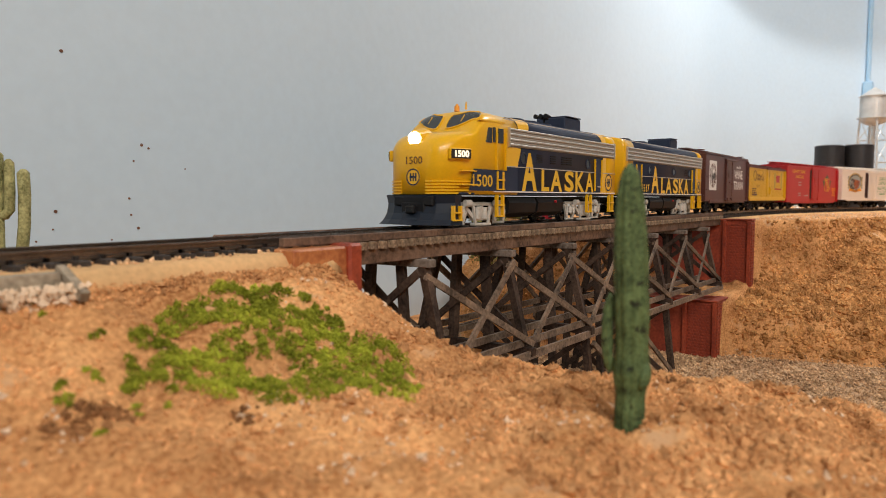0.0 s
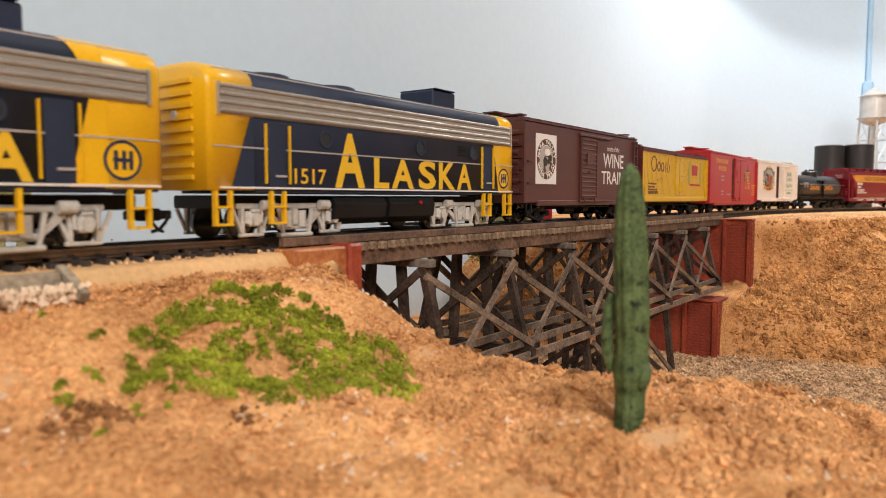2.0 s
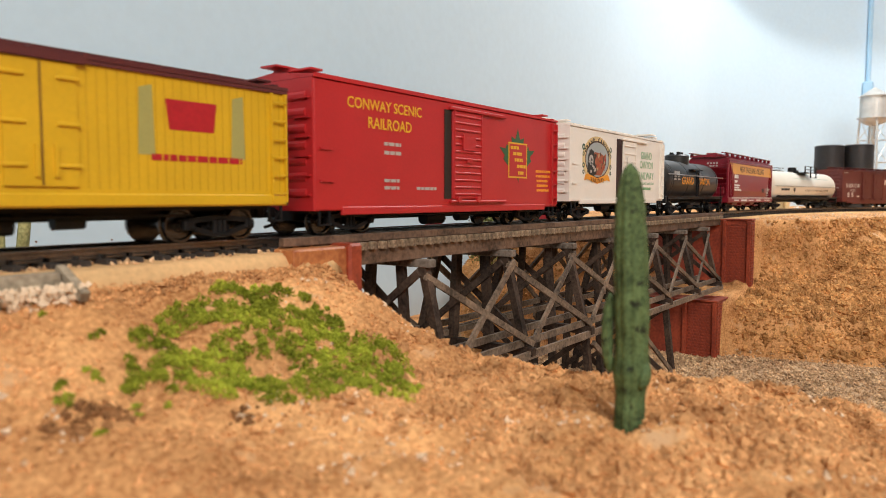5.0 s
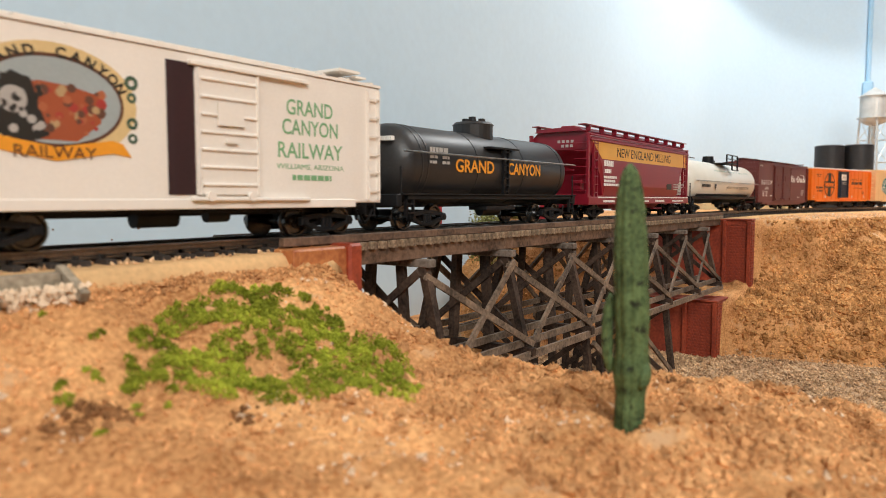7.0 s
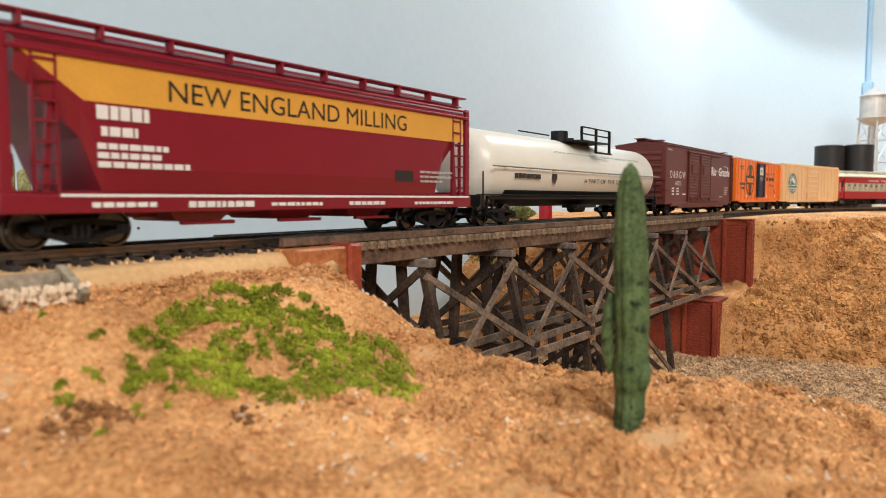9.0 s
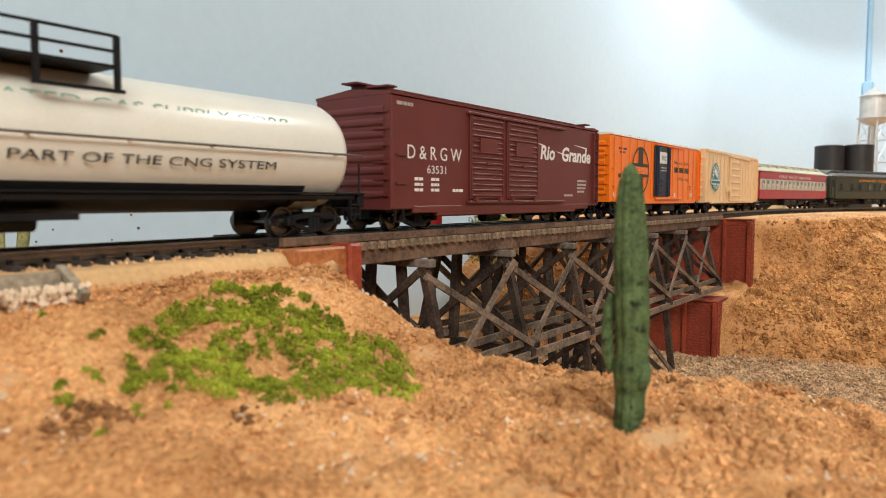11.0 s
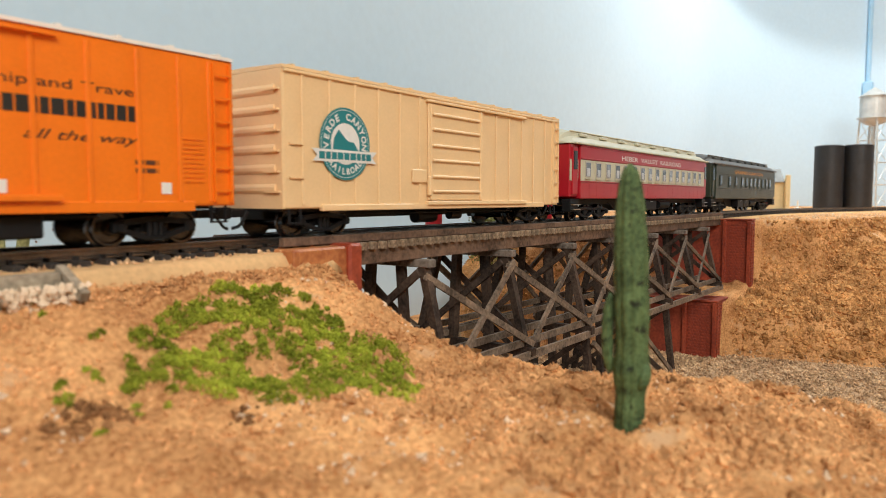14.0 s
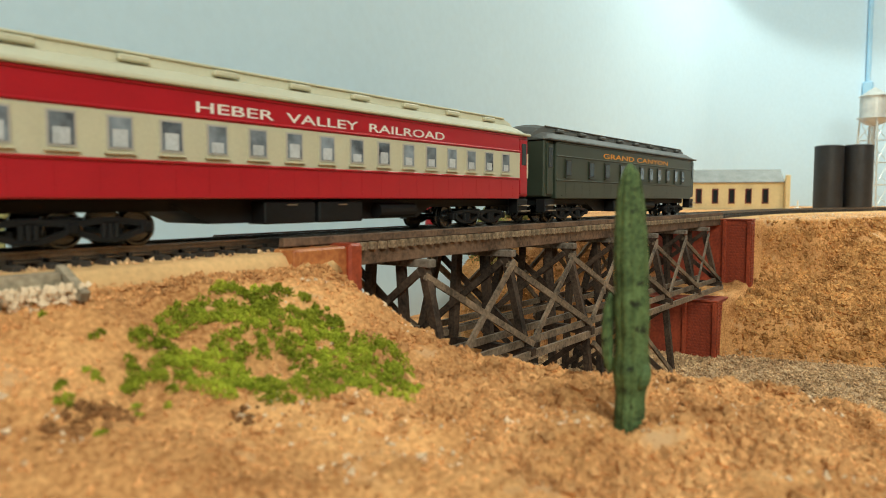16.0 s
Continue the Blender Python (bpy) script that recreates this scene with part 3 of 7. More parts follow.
def ravine_wall(label, x0, thick, y0, y1, z0, z1, ribs):
    """A retaining wall across the track that faces the ravine, brick-faced with raised ribs."""
    a = thing("bridge_abutment", label, "abutment", "bridge abutments")
    part("wall", box(x0, x0 + thick, y0, y1, z0, z1, .0006), REDSTONE, a)
    part("coping", box(x0 - .0010, x0 + thick, y0 - .0006, y1 + .0006, z1 + .0001, z1 + .0016, .0004), REDSTONE, a)
    for ry in ribs:
        part("pilaster", box(x0 - .0022, x0 + .001, ry - .0015, ry + .0015, z0, z1, .0004), REDSTONE, a)
    me = bpy.data.meshes.new("brick")
    b = box(-.0003, .0005, 0, .0042, 0, .0019, .0002)
    b.to_mesh(me)
    b.free()
    me.materials.append(BRICK)
    side = bpy.data.meshes.new("brick")
    b = box(0, .0046, -.0006, .0005, 0, .0019, .0002)
    b.to_mesh(side)
    b.free()
    side.materials.append(BRICK)
    for r in range(int((z1 - z0) / .0023)):
        z = z0 + .0003 + .0023 * r
        for q in range(int((ribs[-1] - ribs[0]) / .0046)):
            share("brick", me, a, pose(x0, ribs[0] + .0022 + .0046 * q - (.0010 if r % 2 else 0), z))
        for q in range(int(thick / .0050)):
            share("brick", side, a, pose(x0 + .0006 + .0050 * q + (.0012 if r % 2 else 0) * (q > 0), y0, z))
    return a


ravine_wall("tall red brick abutment on the ravine ledge under the bridge", .6235, .0130, -.0410, .0410, -.064, -.0066, (-.0395, -.0200))
ravine_wall("low red painted brick retaining wall on the ravine bed", .5400, .0300, -.0370, .0370, -.112, -.0655, (-.0355, -.0135))
left_abut = abutment("orange-brown painted abutment at the embankment end", .139, .1650, -.0235, .0235, -.042, -.0030, RUST, (), None, False)
part("end_timber", box(.1605, .1665, -.0252, .0252, -.036, -.0022, .0008), REDSTONE, left_abut, "rust red end board")

# ---- cacti ----
def ribbed(sections, ribs, depth):
    """A ribbed stem through rings of (x, y, z, radius)."""
    bm = bmesh.new()
    n = ribs * 6
    rows = []
    for x, y, z, r in sections:
        rows.append([(x + r * (1 - depth + depth * abs(math.cos(ribs * k * math.pi / n))) * math.cos(2 * math.pi * k / n),
                      y + r * (1 - depth + depth * abs(math.cos(ribs * k * math.pi / n))) * math.sin(2 * math.pi * k / n), z) for k in range(n)])
    return loft(bm, rows)


cactus = thing("cactus", "dark green ribbed model saguaro cactus standing on the near bank", "cactus", m=pose(0.1368, -0.1252, float(height(.1368, -.1252)) - .001))
sec = []
for i in range(45):
    u = i / 44
    r = np.interp(u, [0, .16, .22, .25, .28, .34, .55, .75, .88, .95, .985, 1], [.0029, .0030, .0034, .0037, .0034, .0033, .0034, .0032, .0026, .0020, .0012, .0003])
    sec.append((.0003 * math.sin(9 * u) - .0012 * u, .0003 * math.cos(7 * u) + .0004 * u, .0555 * u, 1.02 * r * (1 + .025 * math.sin(31 * u) + .015 * math.sin(77 * u))))
part("stem", ribbed(sec, 10, .11), GREEN, cactus, smooth=True)
sec = []
for i in range(16):
    u = i / 15
    sec.append((-.0016 - .0006 * math.sin(3 * u), .0040 + .0004 * math.sin(3 * u), .0130 + .0165 * u, .0012 * math.sqrt(max(.04, 1 - abs(2 * u - 1) ** 3))))
part("arm", ribbed(sec, 7, .12), GREEN, cactus, smooth=True)
sec = []
for i in range(12):
    u = i / 11
    sec.append((-.0016 + .0010 * u, -.0026 - .0004 * math.sin(3 * u), .0105 + .0055 * u, .0014 * math.sqrt(max(.04, 1 - abs(2 * u - 1) ** 3))))
part("bud", ribbed(sec, 6, .12), GREEN, cactus, smooth=True)

PALECACTUS = mat("pale_cactus", (0.22, 0.22, 0.07), 0.8, vary=0.4, scale=200, fine=900, bump=1.0, other=(0.36, 0.34, 0.15))


def far_cactus(x, y):
    z0 = float(height(x, y))
    c0 = thing("saguaro_cactus", "pale olive saguaro cactus with upturned arms behind the track", "cactus", m=pose(x, y, z0, 0, 0, 35.9))
    up = .031 - z0

    def stem(name, pts, r):
        bm = bmesh.new()
        rows = []
        for i, (px, pz) in enumerate(pts):
            rr = r * (0.35 if i == len(pts) - 1 else 1)
            a, b = pts[max(i - 1, 0)], pts[min(i + 1, len(pts) - 1)]
            t = Vector((0, a[0] - b[0], b[1] - a[1])).normalized()
            side = Vector((1, 0, 0)).cross(t)
            rows.append([Vector((0, -px, pz)) + (Vector((1, 0, 0)) * math.cos(k * math.pi / 8) + side * math.sin(k * math.pi / 8)) * rr * (1 if k % 2 else .86) for k in range(16)])
        loft(bm, rows)
        part(name, bm, PALECACTUS, c0, smooth=True)
    stem("stem", [(-.0125, 0), (-.012, .03), (-.0115, .06), (-.0112, up - .03), (-.0105, up - .01), (-.0105, up - .002), (-.0105, up)], .0026)
    stem("arm", [(-.0105, up - .0255), (-.0080, up - .0258), (-.0060, up - .0235), (-.0056, up - .016), (-.0056, up - .005), (-.0056, up - .0035)], .0020)
    stem("arm", [(-.0100, up - .070), (-.0060, up - .060), (-.0022, up - .044), (-.0004, up - .030), (.0002, up - .018), (0, up - .009), (0, up - .0075)], .0023)


far_cactus(0.130, 0.122)

# ---- behind the track: shrub, red posts ----
def shrub(x, y, top, rad):
    z0 = float(height(x, y))
    t = thing("desert_shrub", "yellow-green desert shrub growing behind the trestle", "shrub", m=pose(x, y, z0))
    bm = bmesh.new()
    r = np.random.RandomState(5)
    add_cyl(bm, (0, 0, -.002), (.001, 0, (top - z0) * .6), .0014, .0008, 8)
    for _ in range(9):
        a = r.uniform(0, 6.28)
        add_cyl(bm, (0, 0, (top - z0) * r.uniform(.25, .5)), (rad * .7 * math.cos(a), rad * .7 * math.sin(a), (top - z0) * r.uniform(.6, .9)), .0007, .0003, 6)
    part("trunk", bm, TIMBER, t)
    q = r.normal(0, 1, (2600, 3))
    q /= np.linalg.norm(q, axis=1)[:, None]
    k = r.uniform(.45, 1, (2600, 1)) * (1 + .25 * np.sin(4 * q[:, :1]) * np.cos(5 * q[:, 1:2]))
    p = q * k * (rad, rad, (top - z0) * .42) + (0, 0, (top - z0) * .6)
    flecks("crown", p, r.uniform(.0005, .0013, len(p)), DRY, t, seed=77)


shrub(0.50, 0.135, 0.0050, 0.019)
shrub(0.575, 0.150, 0.0045, 0.014)
REDPAINT = mat("red_paint", (0.42, 0.012, 0.02), 0.45, vary=0.15, scale=90)
for px, py in ((0.352, 0.085), (0.50, 0.085)):
    z0 = float(height(px, py))
    p0 = thing("red_post", "round red marker on a dark stake behind the track", "post", "red posts", m=pose(px, py, z0))
    part("stake", cyl((0, 0, -.002), (0, 0, -.0099 - z0), .0014, seg=10), TIMBER, p0, "dark timber stake")
    part("shaft", cyl((0, 0, -.0100 - z0), (0, 0, .0085 - z0), .0052, seg=20), REDPAINT, p0)
    part("cap", cyl((0, 0, .0085 - z0), (0, 0, .0095 - z0), .0056, .0046, 20), REDPAINT, p0)

# ---- buildings on the upper flat ----
CREAM = mat("cream_siding", (0.74, 0.62, 0.36), 0.8, vary=0.08, scale=40, fine=300, bump=0.2)
ROOF = mat("grey_roof", (0.22, 0.22, 0.21), 0.85, vary=0.2, scale=60, fine=500, bump=0.4)
DARKRED = mat("dark_red_frame", (0.16, 0.03, 0.02), 0.6, vary=0.2)
GLASS = mat("dark_glass", (0.02, 0.025, 0.03), 0.08, vary=0.1)


def depot(x, y, rz):
    d = thing("depot_building", "cream model depot with grey gable roof and dark red windows", "building", m=pose(x, y, BENCH, 0, 0, rz))
    w, dp, h = .165, .075, .047
    bm = bmesh.new()
    loft(bm, [[(sx * w / 2, -dp / 2, 0), (sx * w / 2, dp / 2, 0), (sx * w / 2, dp / 2, h), (sx * w / 2, 0, h + .020), (sx * w / 2, -dp / 2, h)] for sx in (-1, 1)])
    part("wall", bm, CREAM, d)
    bm = bmesh.new()
    for sy in (-1, 1):
        loft(bm, [[(sx * (w / 2 + .004) - .004, sy * (dp / 2 + .006), h - .0015), (sx * (w / 2 + .004) - .004, sy * (dp / 2 + .006), h), (sx * (w / 2 + .004) - .004, 0, h + .0225), (sx * (w / 2 + .004) - .004, 0, h + .0205)] for sx in (-1, 1)])
    part("roof", bm, ROOF, d)
    for i, ph in enumerate((.058, .052, .046)):
        part("parapet_step", box(w / 2 + .0005, w / 2 + .007, -dp / 2 - .004 + .012 * i - .012, -dp / 2 + .008 + .012 * i - .012, 0, ph, .0005), CREAM, d)
    for i in range(5):
        wx = -.052 + .0265 * i
        f = part("window", box(wx - .0052, wx + .0052, -dp / 2 - .0012, -dp / 2 + .001, .010, .036, .0003), DARKRED, d)
        part("pane", box(wx - .0036, wx + .0036, -dp / 2 - .0016, -dp / 2 - .0012, .012, .034), GLASS, f)
        part("sill", box(wx - .0060, wx + .0060, -dp / 2 - .0026, -dp / 2, .0085, .0100), CREAM, f)
    part("end_window", box(-w / 2 - .0012, -w / 2 + .001, -.006, .006, .010, .036, .0003), DARKRED, d)


depot(1.305, .147, -70)
SILO = mat("black_tank_paint", (0.016, 0.016, 0.018), 0.5, vary=0.3, scale=50, fine=300, bump=0.2)
for sx, sy, sh in ((1.535, .022, .118), (1.560, -.024, .119)):
    t = thing("storage_tank", "tall black cylindrical storage tank on the flat", "storage tank", "black storage tanks", m=pose(sx, sy, BENCH))
    part("shell", cyl((0, 0, 0), (0, 0, sh), .0255, seg=40), SILO, t)
    for k in range(1, 4):
        part("band", cyl((0, 0, sh * k / 4 - .0006), (0, 0, sh * k / 4 + .0006), .0260, seg=40), SILO, t)
    part("lid", cyl((0, 0, sh), (0, 0, sh + .002), .0262, .022, 40), SILO, t)
SILVER = mat("silver_paint", (0.55, 0.54, 0.51), 0.45, 0.35, vary=0.15, scale=50)


def water_tower(x, y):
    t = thing("water_tower", "silver model water tower on four latticed legs", "water tower", m=pose(x, y, BENCH, 0, 0, 20))
    part("tank", cyl((0, 0, .200), (0, 0, .248), .0285, seg=32), SILVER, t)
    part("roof", cyl((0, 0, .248), (0, 0, .268), .0315, .002, 32), SILVER, t)
    bm = bmesh.new()
    bmesh.ops.create_uvsphere(bm, u_segments=32, v_segments=12, radius=.0283, matrix=Matrix.Translation((0, 0, .2)) @ Matrix.Diagonal((1, 1, .62, 1)))
    part("bowl", bm, SILVER, t, smooth=True)
    part("walkway", cyl((0, 0, .1985), (0, 0, .2005), .0335, seg=32), SILVER, t)
    part("riser", cyl((0, 0, 0), (0, 0, .19), .005, seg=16), SILVER, t)
    for i in range(4):
        a, b = math.pi / 2 * i, math.pi / 2 * (i + 1)
        part("leg", cyl((.040 * math.cos(a), .040 * math.sin(a), 0), (.027 * math.cos(a), .027 * math.sin(a), .205), .0022, seg=8), SILVER, t)
        for k in range(4):
            z, z2 = .05 * k, .05 * (k + 1)
            r0, r1 = .040 - .0135 * z / .205, .040 - .0135 * z2 / .205
            part("brace", cyl((r0 * math.cos(a), r0 * math.sin(a), z), (r1 * math.cos(b), r1 * math.sin(b), z2), .0007, seg=6), SILVER, t)
            part("strut", cyl((r1 * math.cos(a), r1 * math.sin(a), z2), (r1 * math.cos(b), r1 * math.sin(b), z2), .0009, seg=6), SILVER, t)


water_tower(1.872, -.020)
BLUEPIPE = mat("pale_blue_pipe", (0.36, 0.58, 0.78), 0.6, vary=0.06)
pp = thing("wall_pipe", "pale blue painted conduit down the coved wall", "pipe", m=pose(2.050, .010, 0))
part("tube", cyl((0, 0, .30), (0, 0, 1.29), .0055, seg=16), BLUEPIPE, pp)
part("outlet_box", box(-.008, .008, -.011, .011, .265, .300, .002), BLUEPIPE, pp)
WHITE = mat("white_plastic", (0.75, 0.74, 0.70), 0.5, vary=0.06)
m0 = thing("marker_post", "tiny white marker post beside the storage tanks", "post", m=pose(1.42, .055, BENCH))
part("shaft", cyl((0, 0, -.001), (0, 0, .016), .0022, .0014, 10), WHITE, m0)
part("foot", box(-.004, .004, -.005, .005, -.001, .002, .0005), WHITE, m0)
SPECK = mat("brown_speck", (0.16, 0.07, 0.04), 0.8)
sp = thing("wall_stain", "small brown specks spattered on the blue wall", "stain", kind="structure")
for px, pz, pr in ((0.26, 0.012, 0.0016), (0.266, -0.008, 0.002), (0.261, 0.001, 0.0014), (0.212, 0.004, 0.0022), (0.275, 0.046, 0.0016), (0.264, 0.037, 0.0014), (0.219, 0.102, 0.0022), (0.247, -0.015, 0.0013), (0.21, -0.007, 0.0012), (0.27, 0.048, 0.0022), (0.2, -0.014, 0.0012), (0.303, 0.033, 0.001)):
    part("speck", cyl((px, WALL_Y + .001, pz), (px, WALL_Y - .0006, pz), pr * .55, pr * .45, 9), SPECK, sp)


# ==== the train ====
TRAIN = []          # (thing, time at which its middle passes the mark, length)
AXLES = {}          # wheelsets by their place in the truck
HW = 0.0180         # half width of the cars


def paint(name, color, rough=0.38, vary=0.06, **kw):
    return mat(name, color, rough, vary=vary, scale=70, fine=1100, **kw)


YELLOW = paint("loco_yellow", (0.80, 0.45, 0.008), 0.30, coat=0.2)
NAVY = paint("loco_navy", (0.022, 0.032, 0.060), 0.55, vary=0.1, spec=0.25)
PILOT = paint("pilot_blue_black", (0.012, 0.018, 0.030), 0.45, vary=0.1, spec=0.3)
LETTER_Y = paint("lettering_yellow", (0.74, 0.45, 0.02), 0.45)
STAINLESS = mat("brushed_stainless", (0.62, 0.60, 0.55), 0.32, 0.7, vary=0.12, scale=150, fine=1500)
SLOT = paint("grille_shadow", (0.27, 0.25, 0.215), 0.6)
TRUCKGREY = mat("truck_silver_grey", (0.56, 0.54, 0.49), 0.5, 0.1, vary=0.2, scale=150, fine=900, bump=0.3)
BROWN = paint("boxcar_brown", (0.088, 0.030, 0.026), 0.45, vary=0.08)
DOOR_BROWN = paint("boxcar_door_brown", (0.092, 0.031, 0.026), 0.45, vary=0.08)
OXIDE = paint("oxide_red", (0.125, 0.024, 0.020), 0.5, vary=0.08)
REEFER = paint("reefer_yellow", (0.66, 0.40, 0.012), 0.42)
MAROON = paint("maroon_ends", (0.10, 0.018, 0.018), 0.5)
RED = paint("boxcar_red", (0.47, 0.020, 0.022), 0.42)
CARWHITE = paint("boxcar_white", (0.84, 0.775, 0.70), 0.42, vary=0.03)
TANKBLACK = paint("tank_black", (0.022, 0.021, 0.021), 0.42, vary=0.25)
HOPPER = paint("hopper_red", (0.22, 0.008, 0.020), 0.38)
GOLD = paint("hopper_gold", (0.72, 0.36, 0.05), 0.42)
TANKWHITE = paint("tank_cream", (0.78, 0.75, 0.66), 0.28, vary=0.04)
ORANGE = paint("reefer_orange", (0.87, 0.195, 0.006), 0.40)
DOORBLUE = paint("door_blue", (0.012, 0.020, 0.045), 0.5)
BEIGE = paint("boxcar_beige", (0.84, 0.585, 0.31), 0.42, vary=0.04)
COACHRED = paint("coach_red", (0.40, 0.010, 0.022), 0.32)
COACHCREAM = paint("coach_cream", (0.55, 0.52, 0.385), 0.38)
PULLMAN = paint("coach_green", (0.034, 0.045, 0.030), 0.42, vary=0.1)
PULLROOF = paint("coach_roof_grey", (0.075, 0.072, 0.066), 0.5, vary=0.1)
L_WHITE = paint("lettering_white", (0.78, 0.76, 0.72), 0.5)
L_GREEN = paint("lettering_green", (0.05, 0.22, 0.09), 0.5)
L_PALEGREEN = paint("lettering_pale_green", (0.20, 0.40, 0.20), 0.5)
L_BLACK = paint("lettering_black", (0.02, 0.018, 0.015), 0.5)
L_ORANGE = paint("lettering_orange", (0.80, 0.32, 0.02), 0.5)
L_BROWN = paint("lettering_brown", (0.10, 0.035, 0.015), 0.5)
L_TEAL = paint("emblem_teal", (0.02, 0.20, 0.22), 0.5)
L_GREY = paint("lettering_grey", (0.42, 0.39, 0.36), 0.5)
GLOW = mat("lamp_glow", (1.0, 0.93, 0.78), 0.4, vary=0.0, emit=5.0)
BOARD = mat("number_glow", (1.0, 0.90, 0.66), 0.4, vary=0.0, emit=1.1)
PANE = mat("smoked_pane", (0.035, 0.038, 0.04), 0.06, vary=0.1)
COACHPANE = mat("coach_pane", (0.08, 0.09, 0.11), 0.10, vary=0.5, scale=60, fine=200, other=(0.22, 0.25, 0.29))


def vehicle(name, label, category, t0, t1):
    """An empty at the vehicle's middle on the railhead; its front faces -x."""
    v = thing(name, label, category, "train")
    TRAIN.append((v, (t0 + t1) / 2, (t1 - t0) * SPEED))
    return v, (t1 - t0) * SPEED / 2


def lettering(words, x0, x1, z0, z1, material, car, y=None, name="lettering", label="", shear=0.0, bold=0.0):
    """Words fitted to a panel of the near side."""
    ob = text_mesh(name, words, 0.01, material, car, 0, 0, 0, label=label, shear=shear, bold=bold)
    me = ob.data
    co = np.array([v.co for v in me.vertices])
    lo, hi = co.min(0), co.max(0)
    y = -HW if y is None else y
    for v in me.vertices:
        v.co = (x0 + (v.co.x - lo[0]) / (hi[0] - lo[0]) * (x1 - x0), y - .00006 - (v.co.y - lo[1]) * .5, z0 + (v.co.z - lo[2]) / (hi[2] - lo[2]) * (z1 - z0))
    return ob


def bars(rows, material, car, y=None, name="small_print"):
    """Writing too small to read: rows of bars (x0, x1, z, height)."""
    y = -HW if y is None else y
    bm = bmesh.new()
    for x0, x1, z, h in rows:
        x = x0
        while x < x1 - .0002:
            w = min(random.uniform(.0012, .0032), x1 - x)
            add_box(bm, x, x + w, y - .00012, y, z, z + h)
            x += w + .0005
    return part(name, bm, material, car)


def panel(name, pts, material, car, y=None, thick=.00012, label="", parent=None):
    """A flat plate on the near side, by its corners (x, z)."""
    y = -HW if y is None else y
    bm = bmesh.new()
    loft(bm, [[(x, yy, z) for x, z in pts] for yy in (y, y - thick)])
    return part(name, bm, material, parent or car, label)


def ring(name, x, z, r0, r1, material, car, y=None, thick=.00016, seg=36):
    y = -HW if y is None else y
    bm = bmesh.new()
    rows = []
    for r, yy in ((r0, y), (r0, y - thick), (r1, y - thick), (r1, y)):
        rows.append([bm.verts.new((x + r * math.cos(2 * math.pi * k / seg), yy, z + r * math.sin(2 * math.pi * k / seg))) for k in range(seg)])
    for a, b in zip(rows, rows[1:]):
        for k in range(seg):
            bm.faces.new((a[k], a[(k + 1) % seg], b[(k + 1) % seg], b[k]))
    bmesh.ops.recalc_face_normals(bm, faces=bm.faces[:])
    return part(name, bm, material, car)


def disc(name, x, z, r, material, car, y=None, thick=.00012, label="", flat=1.0, seg=36):
    return panel(name, [(x + r * math.cos(2 * math.pi * k / seg), z + r * flat * math.sin(2 * math.pi * k / seg)) for k in range(seg)], material, car, y, thick, label)


def arc_text(words, x, z, rx, rz, a0, a1, size, material, parent, y, name="emblem_letter"):
    """Letters set round an arc, from a0 to a1 degrees; sizes in metres. Under the centre the tops point inward."""
    n = len(words)
    for i, ch in enumerate(words):
        if ch == " ":
            continue
        a = math.radians(a0 + (a1 - a0) * (i / max(1, n - 1)))
        lean = math.degrees(a) - 90 if a0 > a1 else math.degrees(a) + 90
        ob = text_mesh(name, ch, size, material, parent, 0, 0, 0, "CENTER", bold=size * .03)
        ob.data.transform(Matrix.Translation((x + rx * math.cos(a), y - .00006, z + rz * math.sin(a))) @ Matrix.Rotation(math.radians(-lean), 4, "Y") @ Matrix.Translation((0, 0, -size * .35)))


# ---- running gear ----
def wheel_mesh(r):
    bm = bmesh.new()
    add_cyl(bm, (0, -.0125, 0), (0, .0125, 0), .0009, seg=8)
    for s in (-1, 1):
        rows = []
        for y, rr in ((.0072, .0012), (.0072, r + .0006), (.0078, r + .0006), (.0080, r), (.0096, r - .0001), (.0096, r - .0007), (.0089, r - .0011), (.0089, .0020), (.0096, .0016), (.0096, .0004)):
            rows.append([(rr * math.cos(2 * math.pi * k / 24), s * y, rr * math.sin(2 * math.pi * k / 24)) for k in range(24)])
        loft(bm, rows)
    me = bpy.data.meshes.new("wheelset")
    bm.to_mesh(me)
    bm.free()
    return me


WHEEL_R = 0.0047
WHEELS = wheel_mesh(WHEEL_R)
WHEELS.materials.append(mat("worn_wheel_steel", (0.11, 0.11, 0.11), 0.25, 0.9, vary=0.3, scale=200, fine=1500))


